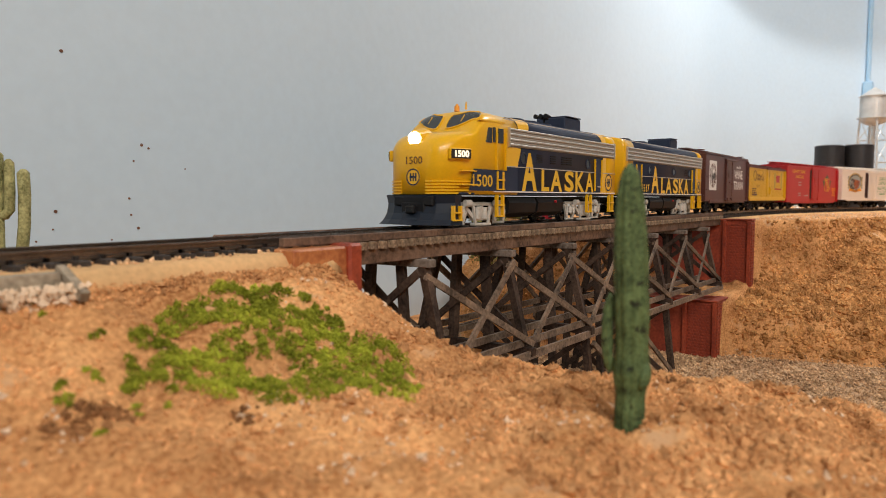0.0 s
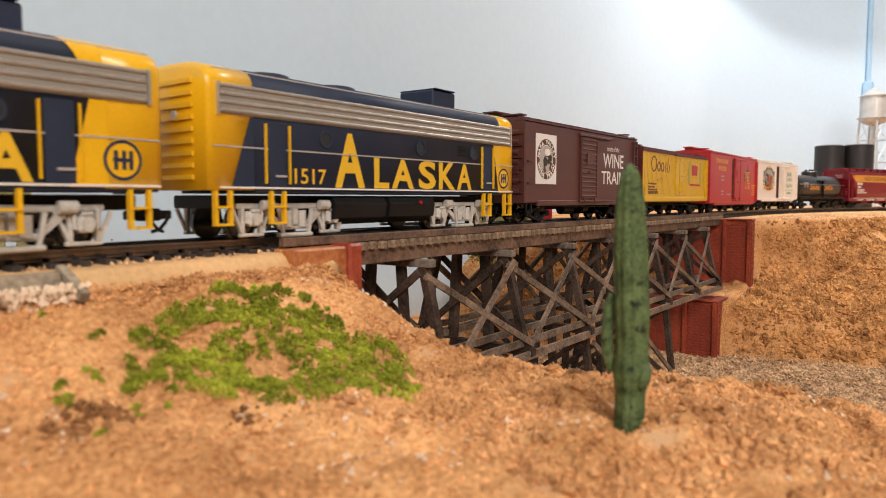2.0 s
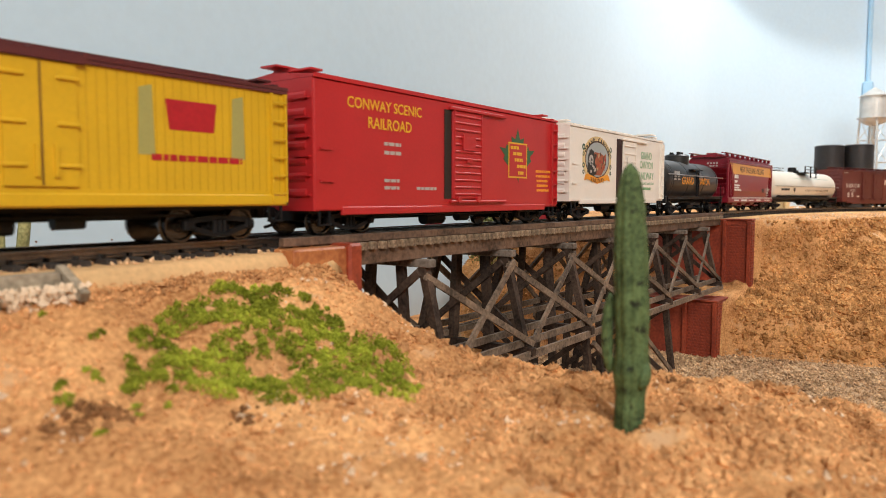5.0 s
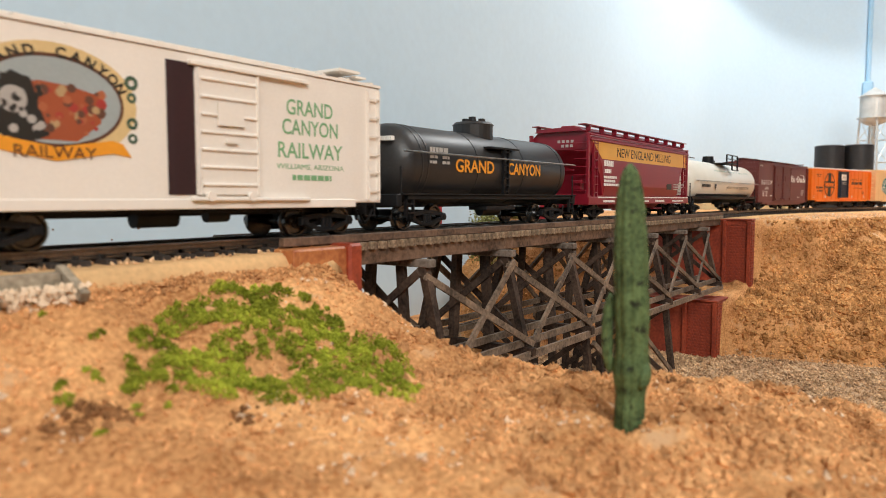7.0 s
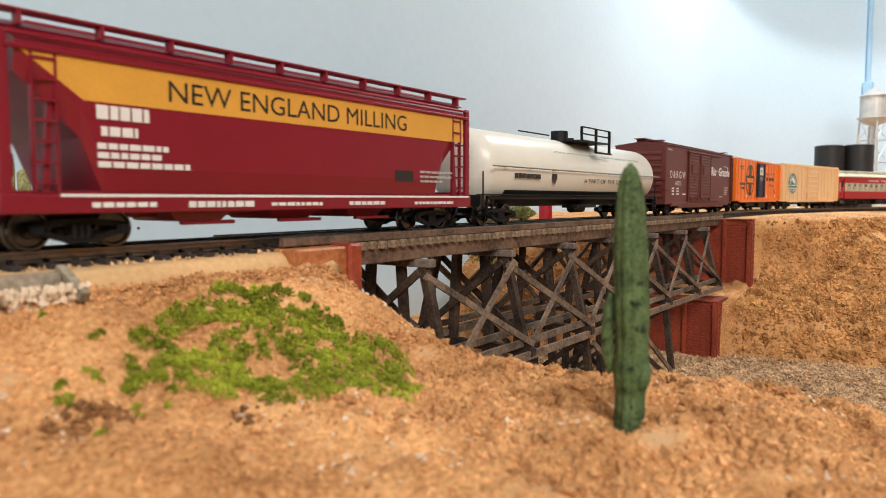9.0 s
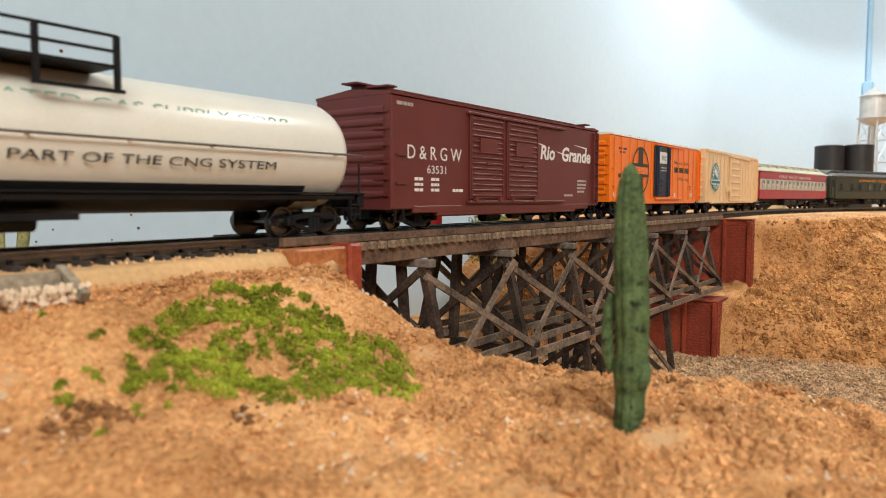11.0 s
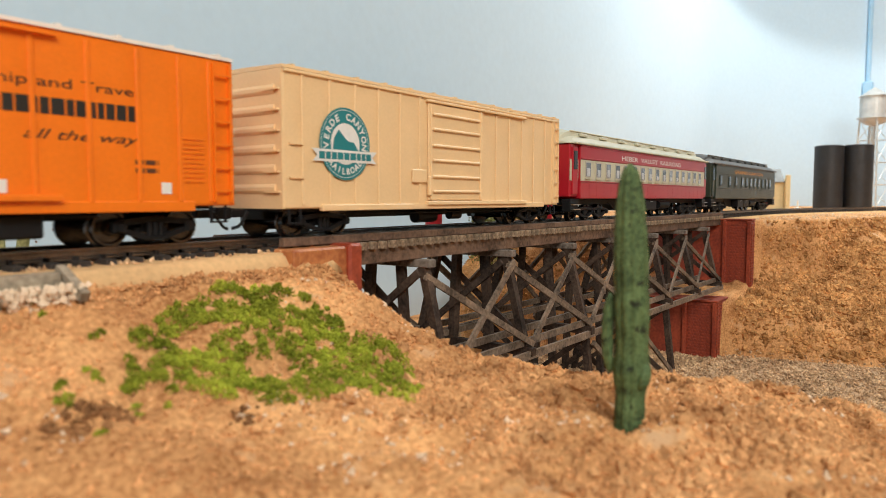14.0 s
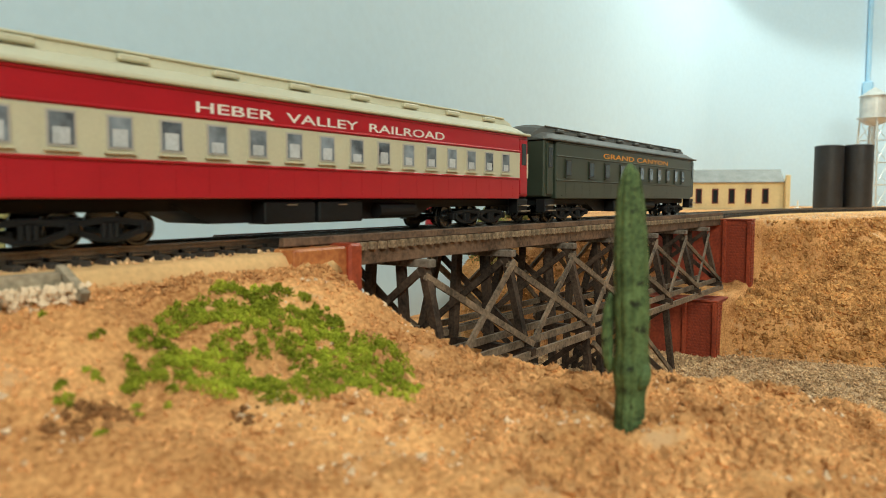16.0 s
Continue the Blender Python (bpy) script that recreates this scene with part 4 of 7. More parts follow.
def side_frame_mesh(offs, silver):
    """A cast side frame with journals, springs and hangers."""
    bm = bmesh.new()
    a, b = offs[0], offs[-1]
    if silver:
        add_box(bm, a - .0050, b + .0050, -.0006, .0008, .0070, .0082, .0003)
        for u in (-1, 1):
            beam(bm, (u * .0112, -.0004, .0068), (u * .0056, -.0006, .0034), .0014, .0014)
            add_cyl(bm, (u * .0028, -.0012, .0030), (u * .0028, -.0012, .0066), .0013, seg=10)
            add_cyl(bm, (u * .0092, -.0022, .0078), (u * .0135, -.0022, .0078), .0011, seg=10)
            beam(bm, (u * .0050, -.0016, .0012), (u * .0066, -.0016, .0070), .0010, .0009)
        add_box(bm, -.0058, .0058, -.0010, .0008, .0024, .0036, .0003)
        add_box(bm, -.0064, .0064, -.0026, .0002, .0008, .0017, .0003)
        add_box(bm, -.0010, .0010, -.0018, .0006, .0034, .0070, .0002)
        for o in offs:
            add_box(bm, o - .0020, o + .0020, -.0022, .0006, .0034, .0066, .0006)
            add_cyl(bm, (o, -.0030, .0049), (o, -.0020, .0049), .0014, .0012, 12)
            add_box(bm, o - .0016, o + .0016, -.0026, -.0018, .0062, .0070, .0003)
            for u in (-1, 1):
                add_box(bm, o + u * .0033 - .0006, o + u * .0033 + .0006, -.0010, .0008, .0018, .0074, .0002)
                add_cyl(bm, (o + u * .0027, -.0016, .0040), (o + u * .0027, -.0016, .0066), .0005, seg=6)
                beam(bm, (o + u * .0036, -.0004, .0022), (o + u * .0066, -.0004, .0070), .0010, .0008)
            add_box(bm, o - .0044, o + .0044, -.0008, .0004, .0012, .0019, .0002)
    else:
        for p, q in zip(offs, offs[1:]):
            m = (p + q) / 2
            h = (q - p) / 2
            beam(bm, (p, 0, .0058), (m - .0022, 0, .0066), .0016, .0014)
            beam(bm, (m + .0022, 0, .0066), (q, 0, .0058), .0016, .0014)
            add_box(bm, m - .0030, m + .0030, -.0008, .0008, .0060, .0074, .0003)
            beam(bm, (p, 0, .0044), (m - .0026, 0, .0022), .0016, .0013)
            beam(bm, (m + .0026, 0, .0022), (q, 0, .0044), .0016, .0013)
            add_box(bm, m - .0034, m + .0034, -.0009, .0009, .0014, .0026, .0003)
            for x in (-.0016, 0, .0016):
                add_cyl(bm, (m + x, -.0003, .0026), (m + x, -.0003, .0060), .0007, seg=8)
        for o in offs:
            add_box(bm, o - .0015, o + .0015, -.0014, .0009, .0034, .0062, .0004)
            add_cyl(bm, (o, -.0018, .0048), (o, -.0012, .0048), .0010, seg=10)
    if silver:
        for v in bm.verts:
            v.co.z = .0012 + (v.co.z - .0014) * 1.36
    me = bpy.data.meshes.new("side_frame")
    bm.to_mesh(me)
    bm.free()
    me.materials.append(TRUCKGREY if silver else BLACK)
    return me


KINDS = {"freight": (-.0098, .0098), "loco": (-.0158, .0158), "coach": (-.0185, 0.0, .0185)}
FRAMES = {k: side_frame_mesh(v, k == "loco") for k, v in KINDS.items()}
BOLSTER = {}
for k, v in KINDS.items():
    bm = box(-.0030, .0030, -.0120, .0120, .0036, .0076, .0004)
    for o in (v[0] + .006, v[-1] - .006):
        add_box(bm, o - .0008, o + .0008, -.0115, .0115, .0030, .0046)
    BOLSTER[k] = bpy.data.meshes.new("truck")
    bm.to_mesh(BOLSTER[k])
    bm.free()
    BOLSTER[k].materials.append(BLACK)


def truck(car, x, kind):
    t = share("truck", BOLSTER[kind], car, pose(x, 0, 0), "silver-grey cast locomotive truck" if kind == "loco" else "")
    share("side_frame", FRAMES[kind], t, pose(0, -.0128, 0))
    share("side_frame", FRAMES[kind], t, pose(0, .0128, 0, 0, 0, 180))
    for o in KINDS[kind]:
        AXLES.setdefault(o, []).append(share("wheelset", WHEELS, t, pose(o, 0, WHEEL_R)))


def coupler(car, x, s):
    """A knuckle coupler on its shank, with a hanging hose."""
    bm = box(min(x, x + s * .007), max(x, x + s * .007), -.0013, .0013, .0062, .0086, .0003)
    add_box(bm, min(x + s * .006, x + s * .0095), max(x + s * .006, x + s * .0095), -.0022, .0022, .0058, .0092, .0006)
    part("coupler", bm, BLACK, car)
    bm = bmesh.new()
    pts = [(x + s * .003, -.005, .0080), (x + s * .0045, -.0052, .0055), (x + s * .0062, -.0050, .0036), (x + s * .0082, -.0042, .0030)]
    for p, q in zip(pts, pts[1:]):
        add_cyl(bm, p, q, .0005, seg=6)
    part("brake_hose", bm, BLACK, car)


def ladder(car, x0, x1, z0, z1, n, material, y=None, name="ladder"):
    y = -HW - .0011 if y is None else y
    bm = bmesh.new()
    for x in (x0, x1):
        add_box(bm, x - .0003, x + .0003, y - .0001, y + .0011, z0, z1)
    for i in range(n):
        z = z0 + (z1 - z0) * (i + .5) / n
        add_box(bm, x0, x1, y - .0004, y + .0001, z - .00025, z + .00025)
    return part(name, bm, material, car)


def end_ladder(car, x, s, z0, z1, n, material):
    bm = bmesh.new()
    for i in range(n):
        z = z0 + (z1 - z0) * (i + .5) / n
        add_box(bm, x + min(0, s * .0013), x + max(0, s * .0013), -HW + .001, -HW + .0075, z - .00025, z + .00025)
    part("end_ladder", bm, material, car)


def underframe(car, h, z, material=BLACK):
    bm = box(-h * .96, h * .96, -.0045, .0045, z - .0035, z, .0004)
    add_box(bm, -h * .96, h * .96, -.0120, .0120, z - .0010, z)
    part("underframe", bm, material, car)
    bm = bmesh.new()
    add_cyl(bm, (-.014, -.0085, z - .0038), (-.002, -.0085, z - .0038), .0024, seg=14)
    part("air_tank", bm, material, car)
    part("brake_cylinder", cyl((.006, -.0105, z - .0034), (.013, -.0105, z - .0034), .0018, seg=12), material, car)
    bm = bmesh.new()
    add_cyl(bm, (-h * .6, -.0125, z - .0020), (h * .6, -.0125, z - .0024), .0003, seg=6)
    part("brake_rod", bm, material, car)


def boxcar(name, label, t0, t1, z0, z1, peak, body, roof, ends, ribs=6, roofwalk=True, posts=(), post_mat=None, sill=True, ladders=5, wide=HW):
    car, h = vehicle(name, label, "boxcar", t0, t1)
    part("body", box(-h, h, -wide, wide, z0, z1, .0004), body, car)
    bm = bmesh.new()
    loft(bm, [[(x, -wide - .0004, z1 + .0001), (x, -wide - .0004, z1 + .0010), (x, 0, peak), (x, wide + .0004, z1 + .0010), (x, wide + .0004, z1 + .0001)] for x in (-h - .0004, h + .0004)])
    part("roof", bm, roof, car)
    for i in range(13):
        x = -h + .004 + (2 * h - .008) * i / 12
        bm = bmesh.new()
        loft(bm, [[(xx, -wide - .0004, z1 + .0008), (xx, -wide - .0004, z1 + .0015), (xx, 0, peak + .0005), (xx, wide, z1 + .0015), (xx, wide, z1 + .0008)] for xx in (x - .0006, x + .0006)])
        part("roof_rib", bm, roof, car)
    if roofwalk:
        bm = bmesh.new()
        for y in (-.0026, 0, .0026):
            add_box(bm, -h - .002, h + .002, y - .0011, y + .0011, peak + .0016, peak + .0022)
        for i in range(9):
            x = -h + .004 + (2 * h - .008) * i / 8
            add_box(bm, x - .0005, x + .0005, -.004, .004, peak, peak + .0017)
        part("roof_walk", bm, roof, car)
        for s in (-1, 1):
            part("end_platform", box(s * (h - .005) - .0026, s * (h - .005) + .0026, -.0145, -.004, peak + .0002, peak + .0009, .0001), roof, car)
    for s in (-1, 1):
        bm = bmesh.new()
        n = ribs
        for i in range(n):
            z = z0 + .003 + (z1 - z0 - .006) * (i + .5) / n
            r = bmesh.ops.create_cone(bm, cap_ends=True, segments=10, radius1=.0012, radius2=.0012, depth=2 * wide - .006)
            bmesh.ops.transform(bm, matrix=Matrix.Translation((s * h, 0, z)) @ Matrix.Rotation(math.pi / 2, 4, "X") @ Matrix.Diagonal((.9, 1.3, 1, 1)), verts=r["verts"])
            part("end_rib", bm, ends, car)
            bm = bmesh.new()
        add_box(bm, s * h - .0004, s * h + .0004, -wide + .0002, wide - .0002, z0, z1)
        part("end_wall", bm, ends, car)
        end_ladder(car, s * h, s, z0 + .002, z1 - .003, ladders + 1, ends)
        coupler(car, s * h, s)
        truck(car, s * (h - .0205), "freight")
        bm = bmesh.new()
        x = s * (h - .0045)
        for a in (-.0022, .0022):
            add_box(bm, x + a - .0003, x + a + .0003, -wide + .0002, -wide + .0008, z0 - .0042, z0)
        add_box(bm, x - .0025, x + .0025, -wide, -wide + .0010, z0 - .0046, z0 - .0041)
        part("stirrup_step", bm, BLACK, car)
    bw = bmesh.new()
    r = bmesh.ops.create_cone(bw, cap_ends=True, segments=18, radius1=.0034, radius2=.0034, depth=.0006)
    bmesh.ops.transform(bw, matrix=Matrix.Translation((h + .0030, .004, z1 - .006)) @ Matrix.Rotation(math.pi / 2, 4, "Y"), verts=r["verts"])
    add_cyl(bw, (h, .004, z1 - .006), (h + .003, .004, z1 - .006), .0006, seg=8)
    part("brake_wheel", bw, ends, car)
    ladder(car, h - .0062, h - .0012, z0 + .001, z1 - .001, ladders + 1, body)
    for k in range(2):
        bm = box(-h + .002, -h + .0075, -wide - .0008, -wide - .0004, z0 + .009 + .010 * k, z0 + .0096 + .010 * k)
        for x in (-h + .002, -h + .007):
            add_box(bm, x, x + .0005, -wide - .0006, -wide, z0 + .009 + .010 * k, z0 + .0096 + .010 * k)
        part("grab_iron", bm, body, car)
    if sill:
        part("side_sill", box(-h + .012, h - .012, -wide - .0003, -wide + .001, z0 - .0014, z0 + .0012, .0002), body, car)
    for x in posts:
        part("side_post", box(x - .0006, x + .0006, -wide - .0005, -wide, z0 + .001, z1 - .0008, .0002), post_mat or body, car)
    underframe(car, h, z0)
    return car, h


def ribbed_door(car, x0, x1, z0, z1, n, material, ajar=0.0, wide=HW, rails=True, hardware=None, label=""):
    """A sliding door with pressed ribs, hung on a top track and a bottom guide."""
    d = part("door", box(x0, x1, -wide - .0008, -wide - .0002, z0, z1, .0002), material, car, label)
    for i in range(n):
        z = z0 + (z1 - z0) * (i + .6) / (n + .2)
        part("door_rib", box(x0 + .0012, x1 - .0012, -wide - .0014, -wide - .0007, z - .0004, z + .0004, .0002), material, d)
    for x in (x0 + .0003, x1 - .0009):
        part("door_stile", box(x, x + .0006, -wide - .0013, -wide - .0007, z0, z1), material, d)
    hw = hardware or material
    for x in (x0 + .0035, x1 - .0035):
        part("door_roller", cyl((x, -wide - .0020, z0 - .0004), (x, -wide - .0008, z0 - .0004), .0013, seg=12), hw, d)
    part("door_latch", box((x0 + x1) / 2 - .0018, (x0 + x1) / 2 + .0018, -wide - .0019, -wide - .0013, z0 + (z1 - z0) * .42, z0 + (z1 - z0) * .45), hw, d)
    part("placard", box(x0 + .006, x1 - .006, -wide - .0017, -wide - .0013, z0 + (z1 - z0) * .56, z0 + (z1 - z0) * .74), material, d)
    if rails:
        w = x1 - x0
        part("door_track", box(x0 - .002, x1 + w * .9, -wide - .0016, -wide, z1 + .0002, z1 + .0014, .0002), material, car)
        part("door_guide", box(x0 - .002, x1 + w * .9, -wide - .0016, -wide, z0 - .0016, z0 - .0006, .0002), material, car)
    return d


# ---- locomotives ----
def shell_section(x, w, zb, zs, zt, n=3.2, k=22):
    """One cross-section of a streamlined body: straight sides, a rounded top."""
    pts = [(x, -w, zb)]
    for i in range(k + 1):
        a = math.pi - math.pi * i / k
        ca, sa = math.cos(a), math.sin(a)
        pts.append((x, w * math.copysign(abs(ca) ** (2 / n), ca), zs + (zt - zs) * abs(sa) ** (2 / n)))
    pts.append((x, w, zb))
    return pts


LOCO_SPRING, LOCO_TOP, LOCO_FOOT = .0414, .0489, .0142


def loco_side(car, h, x_first, letters, numbers, num_at):
    """What both units share along the near side and the roof."""
    x0, x1 = x_first, h - .004
    part("grille", box(x0, x1, -HW - .0006, -HW + .0002, .0345, .0425, .0002), SLOT, car, "stainless air intake grille")
    for i in range(4):
        z = .0350 + .0022 * i
        part("grille_slat", box(x0 + .0003, x1 - .0003, -HW - .0011, -HW - .0005, z, z + .0009, .0002), STAINLESS, car)
    part("grille_frame", box(x0 - .0007, x0, -HW - .0011, -HW + .0002, .0342, .0428), STAINLESS, car)
    part("grille_frame", box(x1, x1 + .0007, -HW - .0011, -HW + .0002, .0342, .0428), STAINLESS, car)
    part("belt_rail", box(x0 - .002, h - .0010, -HW - .0003, -HW, .0257, .0261), L_GREY, car, "thin white belt line")
    part("sill_stripe", box(x0 - .012 if x0 > -.05 else x0, h - .0010, -HW - .0004, -HW, .0146, .0151), L_WHITE, car, "thin white sill stripe")
    part("skirt", box(-h * .80, h - .001, -HW + .0003, HW - .0003, .0134, .0144, .0003), NAVY, car)
    part("roof_seam", box(x0, h - .002, -HW + .0022, -HW + .0028, .0462, .0469), L_GREY, car)
    # fuel and water tanks
    for a, b in ((-.031, -.006), (-.004, .022)):
        bm = bmesh.new()
        loft(bm, [[(x, -HW + .002, .0122), (x, -HW + .0008, .0100), (x, -HW + .0015, .0056), (x, -HW + .006, .0034), (x, HW - .006, .0034), (x, HW - .0015, .0056), (x, HW - .0008, .0100), (x, HW - .002, .0122)] for x in (a, b)])
        part("fuel_tank", bm, BLACK, car)
    part("underframe", box(-h * .9, h * .97, -.0100, .0100, .0090, .0128, .0004), BLACK, car)
    part("fuel_gauge", cyl((.012, -HW + .0004, .0105), (.012, -HW - .0004, .0105), .0006, seg=12), REDPAINT, car)
    for s in (-1, 1):
        truck(car, s * (h - .0335) + (.004 if num_at == "cab" and s < 0 else 0), "loco")
    coupler(car, h, 1)
    bm = bmesh.new()
    for i in range(9):
        add_box(bm, h - .0004, h + .0006, -.0120, .0120, .017 + .0032 * i, .0182 + .0032 * i)
    part("end_louvre", bm, YELLOW, car)
    part("diaphragm", box(h - .0002, h + .0035, -.0070, .0070, .0130, .0430, .0008), BLACK, car)
    # yellow grabs and steps under the doors
    def rungs(x, z0, z1):
        bm = bmesh.new()
        for a in (-.0024, .0024):
            add_box(bm, x + a - .0005, x + a + .0005, -HW - .0006, -HW + .0008, z0, z1)
        for z in (z0, (z0 + z1) / 2):
            add_box(bm, x - .0028, x + .0028, -HW - .0010, -HW + .0010, z, z + .0006)
        part("step", bm, YELLOW, car, "yellow boarding step")
    return rungs


def roof_gear(car, h, box_x, big):
    b0, b1 = box_x
    bx = part("roof_box", box(b0, b1, -.0085, .0085, .0477, .0549, .0006), NAVY, car, "dark roof hatch box")
    part("hatch_lid", box(b0 + .001, b1 - .001, -.0092, .0092, .0550, .0555, .0002), NAVY, bx)
    for x in big:
        part("roof_fan", cyl((x, 0, .0481), (x, 0, .0498), .0085, .0080, 28), NAVY, car)
        part("fan_grille", cyl((x, 0, .0498), (x, 0, .0501), .0070, seg=28), BLACK, car)
    for x in (b0 - .007,):
        bm = bmesh.new()
        add_cyl(bm, (x, 0, .0482), (x, 0, .0535), .0006, seg=8)
        add_box(bm, x - .003, x + .003, -.0012, .0012, .0533, .0540)
        for dy in (-.003, 0, .003):
            add_cyl(bm, (x - .0042, dy, .0547), (x + .001, dy, .0547), .0012, .0005, 10)
        add_cyl(bm, (x, -.003, .0547), (x, .003, .0547), .0005, seg=8)
        if len(big) > 2:
            part("air_horn", bm, BLACK, car)
        else:
            bm.free()


def loco_letters(car, x0, x1):
    for ch, a, b, top in (("A", 0, .0140, .0327), ("L", .0186, .0264, .0256), ("A", .0277, .0403, .0256), ("S", .0430, .0536, .0258), ("K", .0555, .0662, .0256), ("A", .0675, .0778, .0256)):
        lettering(ch, x0 + a, x0 + b, .0153, top, LETTER_Y, car, name="letter", label="bold yellow capital letter on navy", bold=.0003)


def doors_and_ports(car, h, door_x, ports, louvres):
    for x in door_x:
        d = part("side_door", box(x - .0033, x + .0033, -HW - .0004, -HW + .0001, .0152, .0335, .0002), NAVY, car)
        for a in (-.0044, .0044):
            part("grab_rail", box(x + a - .00022, x + a + .00022, -HW - .0009, -HW + .0001, .0160, .0330, .0001), YELLOW, d)
        part("kick_plate", box(x - .0010, x + .0030, -HW - .0009, -HW - .0004, .0180, .0186), L_GREY, d)
    for x in ports:
        p = ring("porthole", x, .0301, .0022, .0027, NAVY, car, thick=.0004)
        disc("port_glass", x, .0301, .0022, PANE, p, -HW, .0001)
    for x in louvres:
        bm = bmesh.new()
        for i in range(4):
            add_box(bm, x - .0026, x + .0026, -HW - .0003, -HW, .0285 + .0011 * i, .0291 + .0011 * i)
        part("louvre", bm, BLACK, car)


def emblem(car, x, z, r, base, mark, y=None):
    e = disc("emblem", x, z, r, base, car, y, .0001, "round railroad emblem")
    yy = (-HW if y is None else y) - .0001
    ring("emblem_ring", x, z, r * .80, r * .96, mark, e, yy, .00006, 28)
    for a in (-.35, .05, .4):
        panel("emblem_mark", [(x + r * a - r * .1, z - r * .45), (x + r * a + r * .1, z - r * .45), (x + r * a + r * .1, z + r * .45), (x + r * a - r * .1, z + r * .45)], mark, car, yy, .00006, parent=e)
    panel("emblem_mark", [(x - r * .5, z - r * .08), (x + r * .5, z - r * .08), (x + r * .5, z + r * .1), (x - r * .5, z + r * .1)], mark, car, yy - .00002, .00006, parent=e)
    return e


def lead_unit():
    car, h = vehicle("locomotive", "yellow and navy streamlined diesel locomotive with a glowing headlight", "locomotive", 2.30, 3.51)
    nose = [(-.0775, .0060, .0312), (-.0770, .0094, .0338), (-.0757, .0120, .0358), (-.0738, .0138, .0372), (-.0712, .0152, .0382), (-.0682, .0163, .0389), (-.0650, .0170, .0394), (-.0615, .0175, .0399),
            (-.0590, .0178, .0408), (-.0572, .0180, .0428), (-.0553, .0180, .0450), (-.0533, .0180, .0470), (-.0510, .0180, .0487), (-.0475, .0180, .0494), (-.0420, .0180, .0496), (-.0255, .0180, .0489)]

    def prof(x):
        for (a, w0, t0), (b, w1, t1) in zip(nose, nose[1:]):
            if a <= x <= b:
                k = (x - a) / (b - a)
                return w0 + (w1 - w0) * k, t0 + (t1 - t0) * k
        return nose[-1][1:]
    secs = []
    for x, w, t in nose:
        zs = .0405 if x > -.060 else .0405 - (.0405 - .0270) * min(1, (-.060 - x) / .018)
        zs = min(zs, t - .004)
        secs.append(shell_section(x, w, LOCO_FOOT - .0006, zs, t, 2.6 if x < -.066 else 3.0))
    body = part("body", loft(bmesh.new(), secs), YELLOW, car, "yellow bulldog nose and cab", smooth=True)
    mid = [shell_section(x, HW, LOCO_FOOT, LOCO_SPRING, LOCO_TOP, 3.0) for x in (-.0255, 0, h - .0150)]
    part("hood", loft(bmesh.new(), mid), NAVY, car, "navy engine hood", smooth=True)
    part("hood_end", loft(bmesh.new(), [shell_section(x, HW * k, LOCO_FOOT, LOCO_SPRING, LOCO_TOP - d, 3.0) for x, k, d in ((h - .0150, 1, 0), (h - .002, 1, 0), (h - .0006, .985, .0006), (h, .95, .002))]), YELLOW, car, "yellow rear end", smooth=True)
    # yellow roof sweep behind the cab and before the rear end
    for xa, xb, lean in ((-.0256, -.0130, .004), (h - .0235, h - .0149, -.004)):
        secs2 = []
        for x, k in ((xa, 0), ((xa + xb) / 2, .5), (xb, 1)):
            top = [p for p in shell_section(x, HW + .00012, LOCO_FOOT, LOCO_SPRING, LOCO_TOP + .00012, 3.0)[1:-1]]
            secs2.append([(p[0] + (lean * (p[2] - LOCO_TOP) / .008 if (lean > 0) == (k > .4) else 0), p[1], p[2]) for p in top])
        bm = bmesh.new()
        loft(bm, secs2, closed=False)
        part("roof_sweep", bm, YELLOW, car, "yellow roof sweep", smooth=True)
    # yellow sweeps over the cab side and the rear
    panel("yellow_sweep", [(-.0350, .0257), (-.0258, .0257), (-.0225, .0342), (-.0350, .0342)], YELLOW, car)
    panel("yellow_sweep", [(h - .0230, .0144), (h - .014, .0144), (h - .014, .0343), (h - .0180, .0343)], YELLOW, car)
    panel("navy_sweep", [(-.0645, .0151), (-.0255, .0151), (-.0255, .0256), (-.0345, .0256), (-.0345, .0240), (-.0610, .0240)], NAVY, car)
    rungs = loco_side(car, h, -.0335, "", "", "cab")
    for x, a, b in ((-.0405, .0040, .0135), (h - .0360, .0045, .0140), (h - .0065, .0045, .0140), (-.0728, .0030, .0090)):
        rungs(x, a, b)
    rungs(-.0405, .0155, .0235)
    lettering("1500", -.0618, -.0468, .0168, .0218, LETTER_Y, car, -HW - .00012, bold=.0001)
    loco_letters(car, -.0215, 0)
    doors_and_ports(car, h, (h - .0248,), (h - .0380, -.0205), (-.0052, .0085, .0205, .0262))
    emblem(car, h - .0105, .0208, .0050, YELLOW, NAVY, -HW - .00014)
    # cab windows, door and fittings
    def surf(x, y):
        w, t = prof(x)
        zs = .0405 if x > -.060 else .0405 - (.0405 - .0270) * min(1, (-.060 - x) / .018)
        zs = min(zs, t - .004)
        n = 2.6 if x < -.066 else 3.0
        return zs + (t - zs) * max(0, 1 - min(1, abs(y) / w) ** n) ** (1 / n)
    for s in (-1, 1):
        bm = bmesh.new()
        rows = []
        for i in range(7):
            k = i / 6
            row = []
            for j in range(13):
                f, g = j / 12, 2 * k - 1
                lo, hi = .0018 + .0008 * abs(g) ** 4, .0163 - .0026 * k - .0010 * abs(g) ** 4
                y = s * (lo + (hi - lo) * f)
                x = -.0588 + .0058 * k + .0050 * f ** 2
                row.append(Vector((x - .0002, y, surf(x, y) + .0002)))
            rows.append(row)
        loft(bm, rows, closed=False)
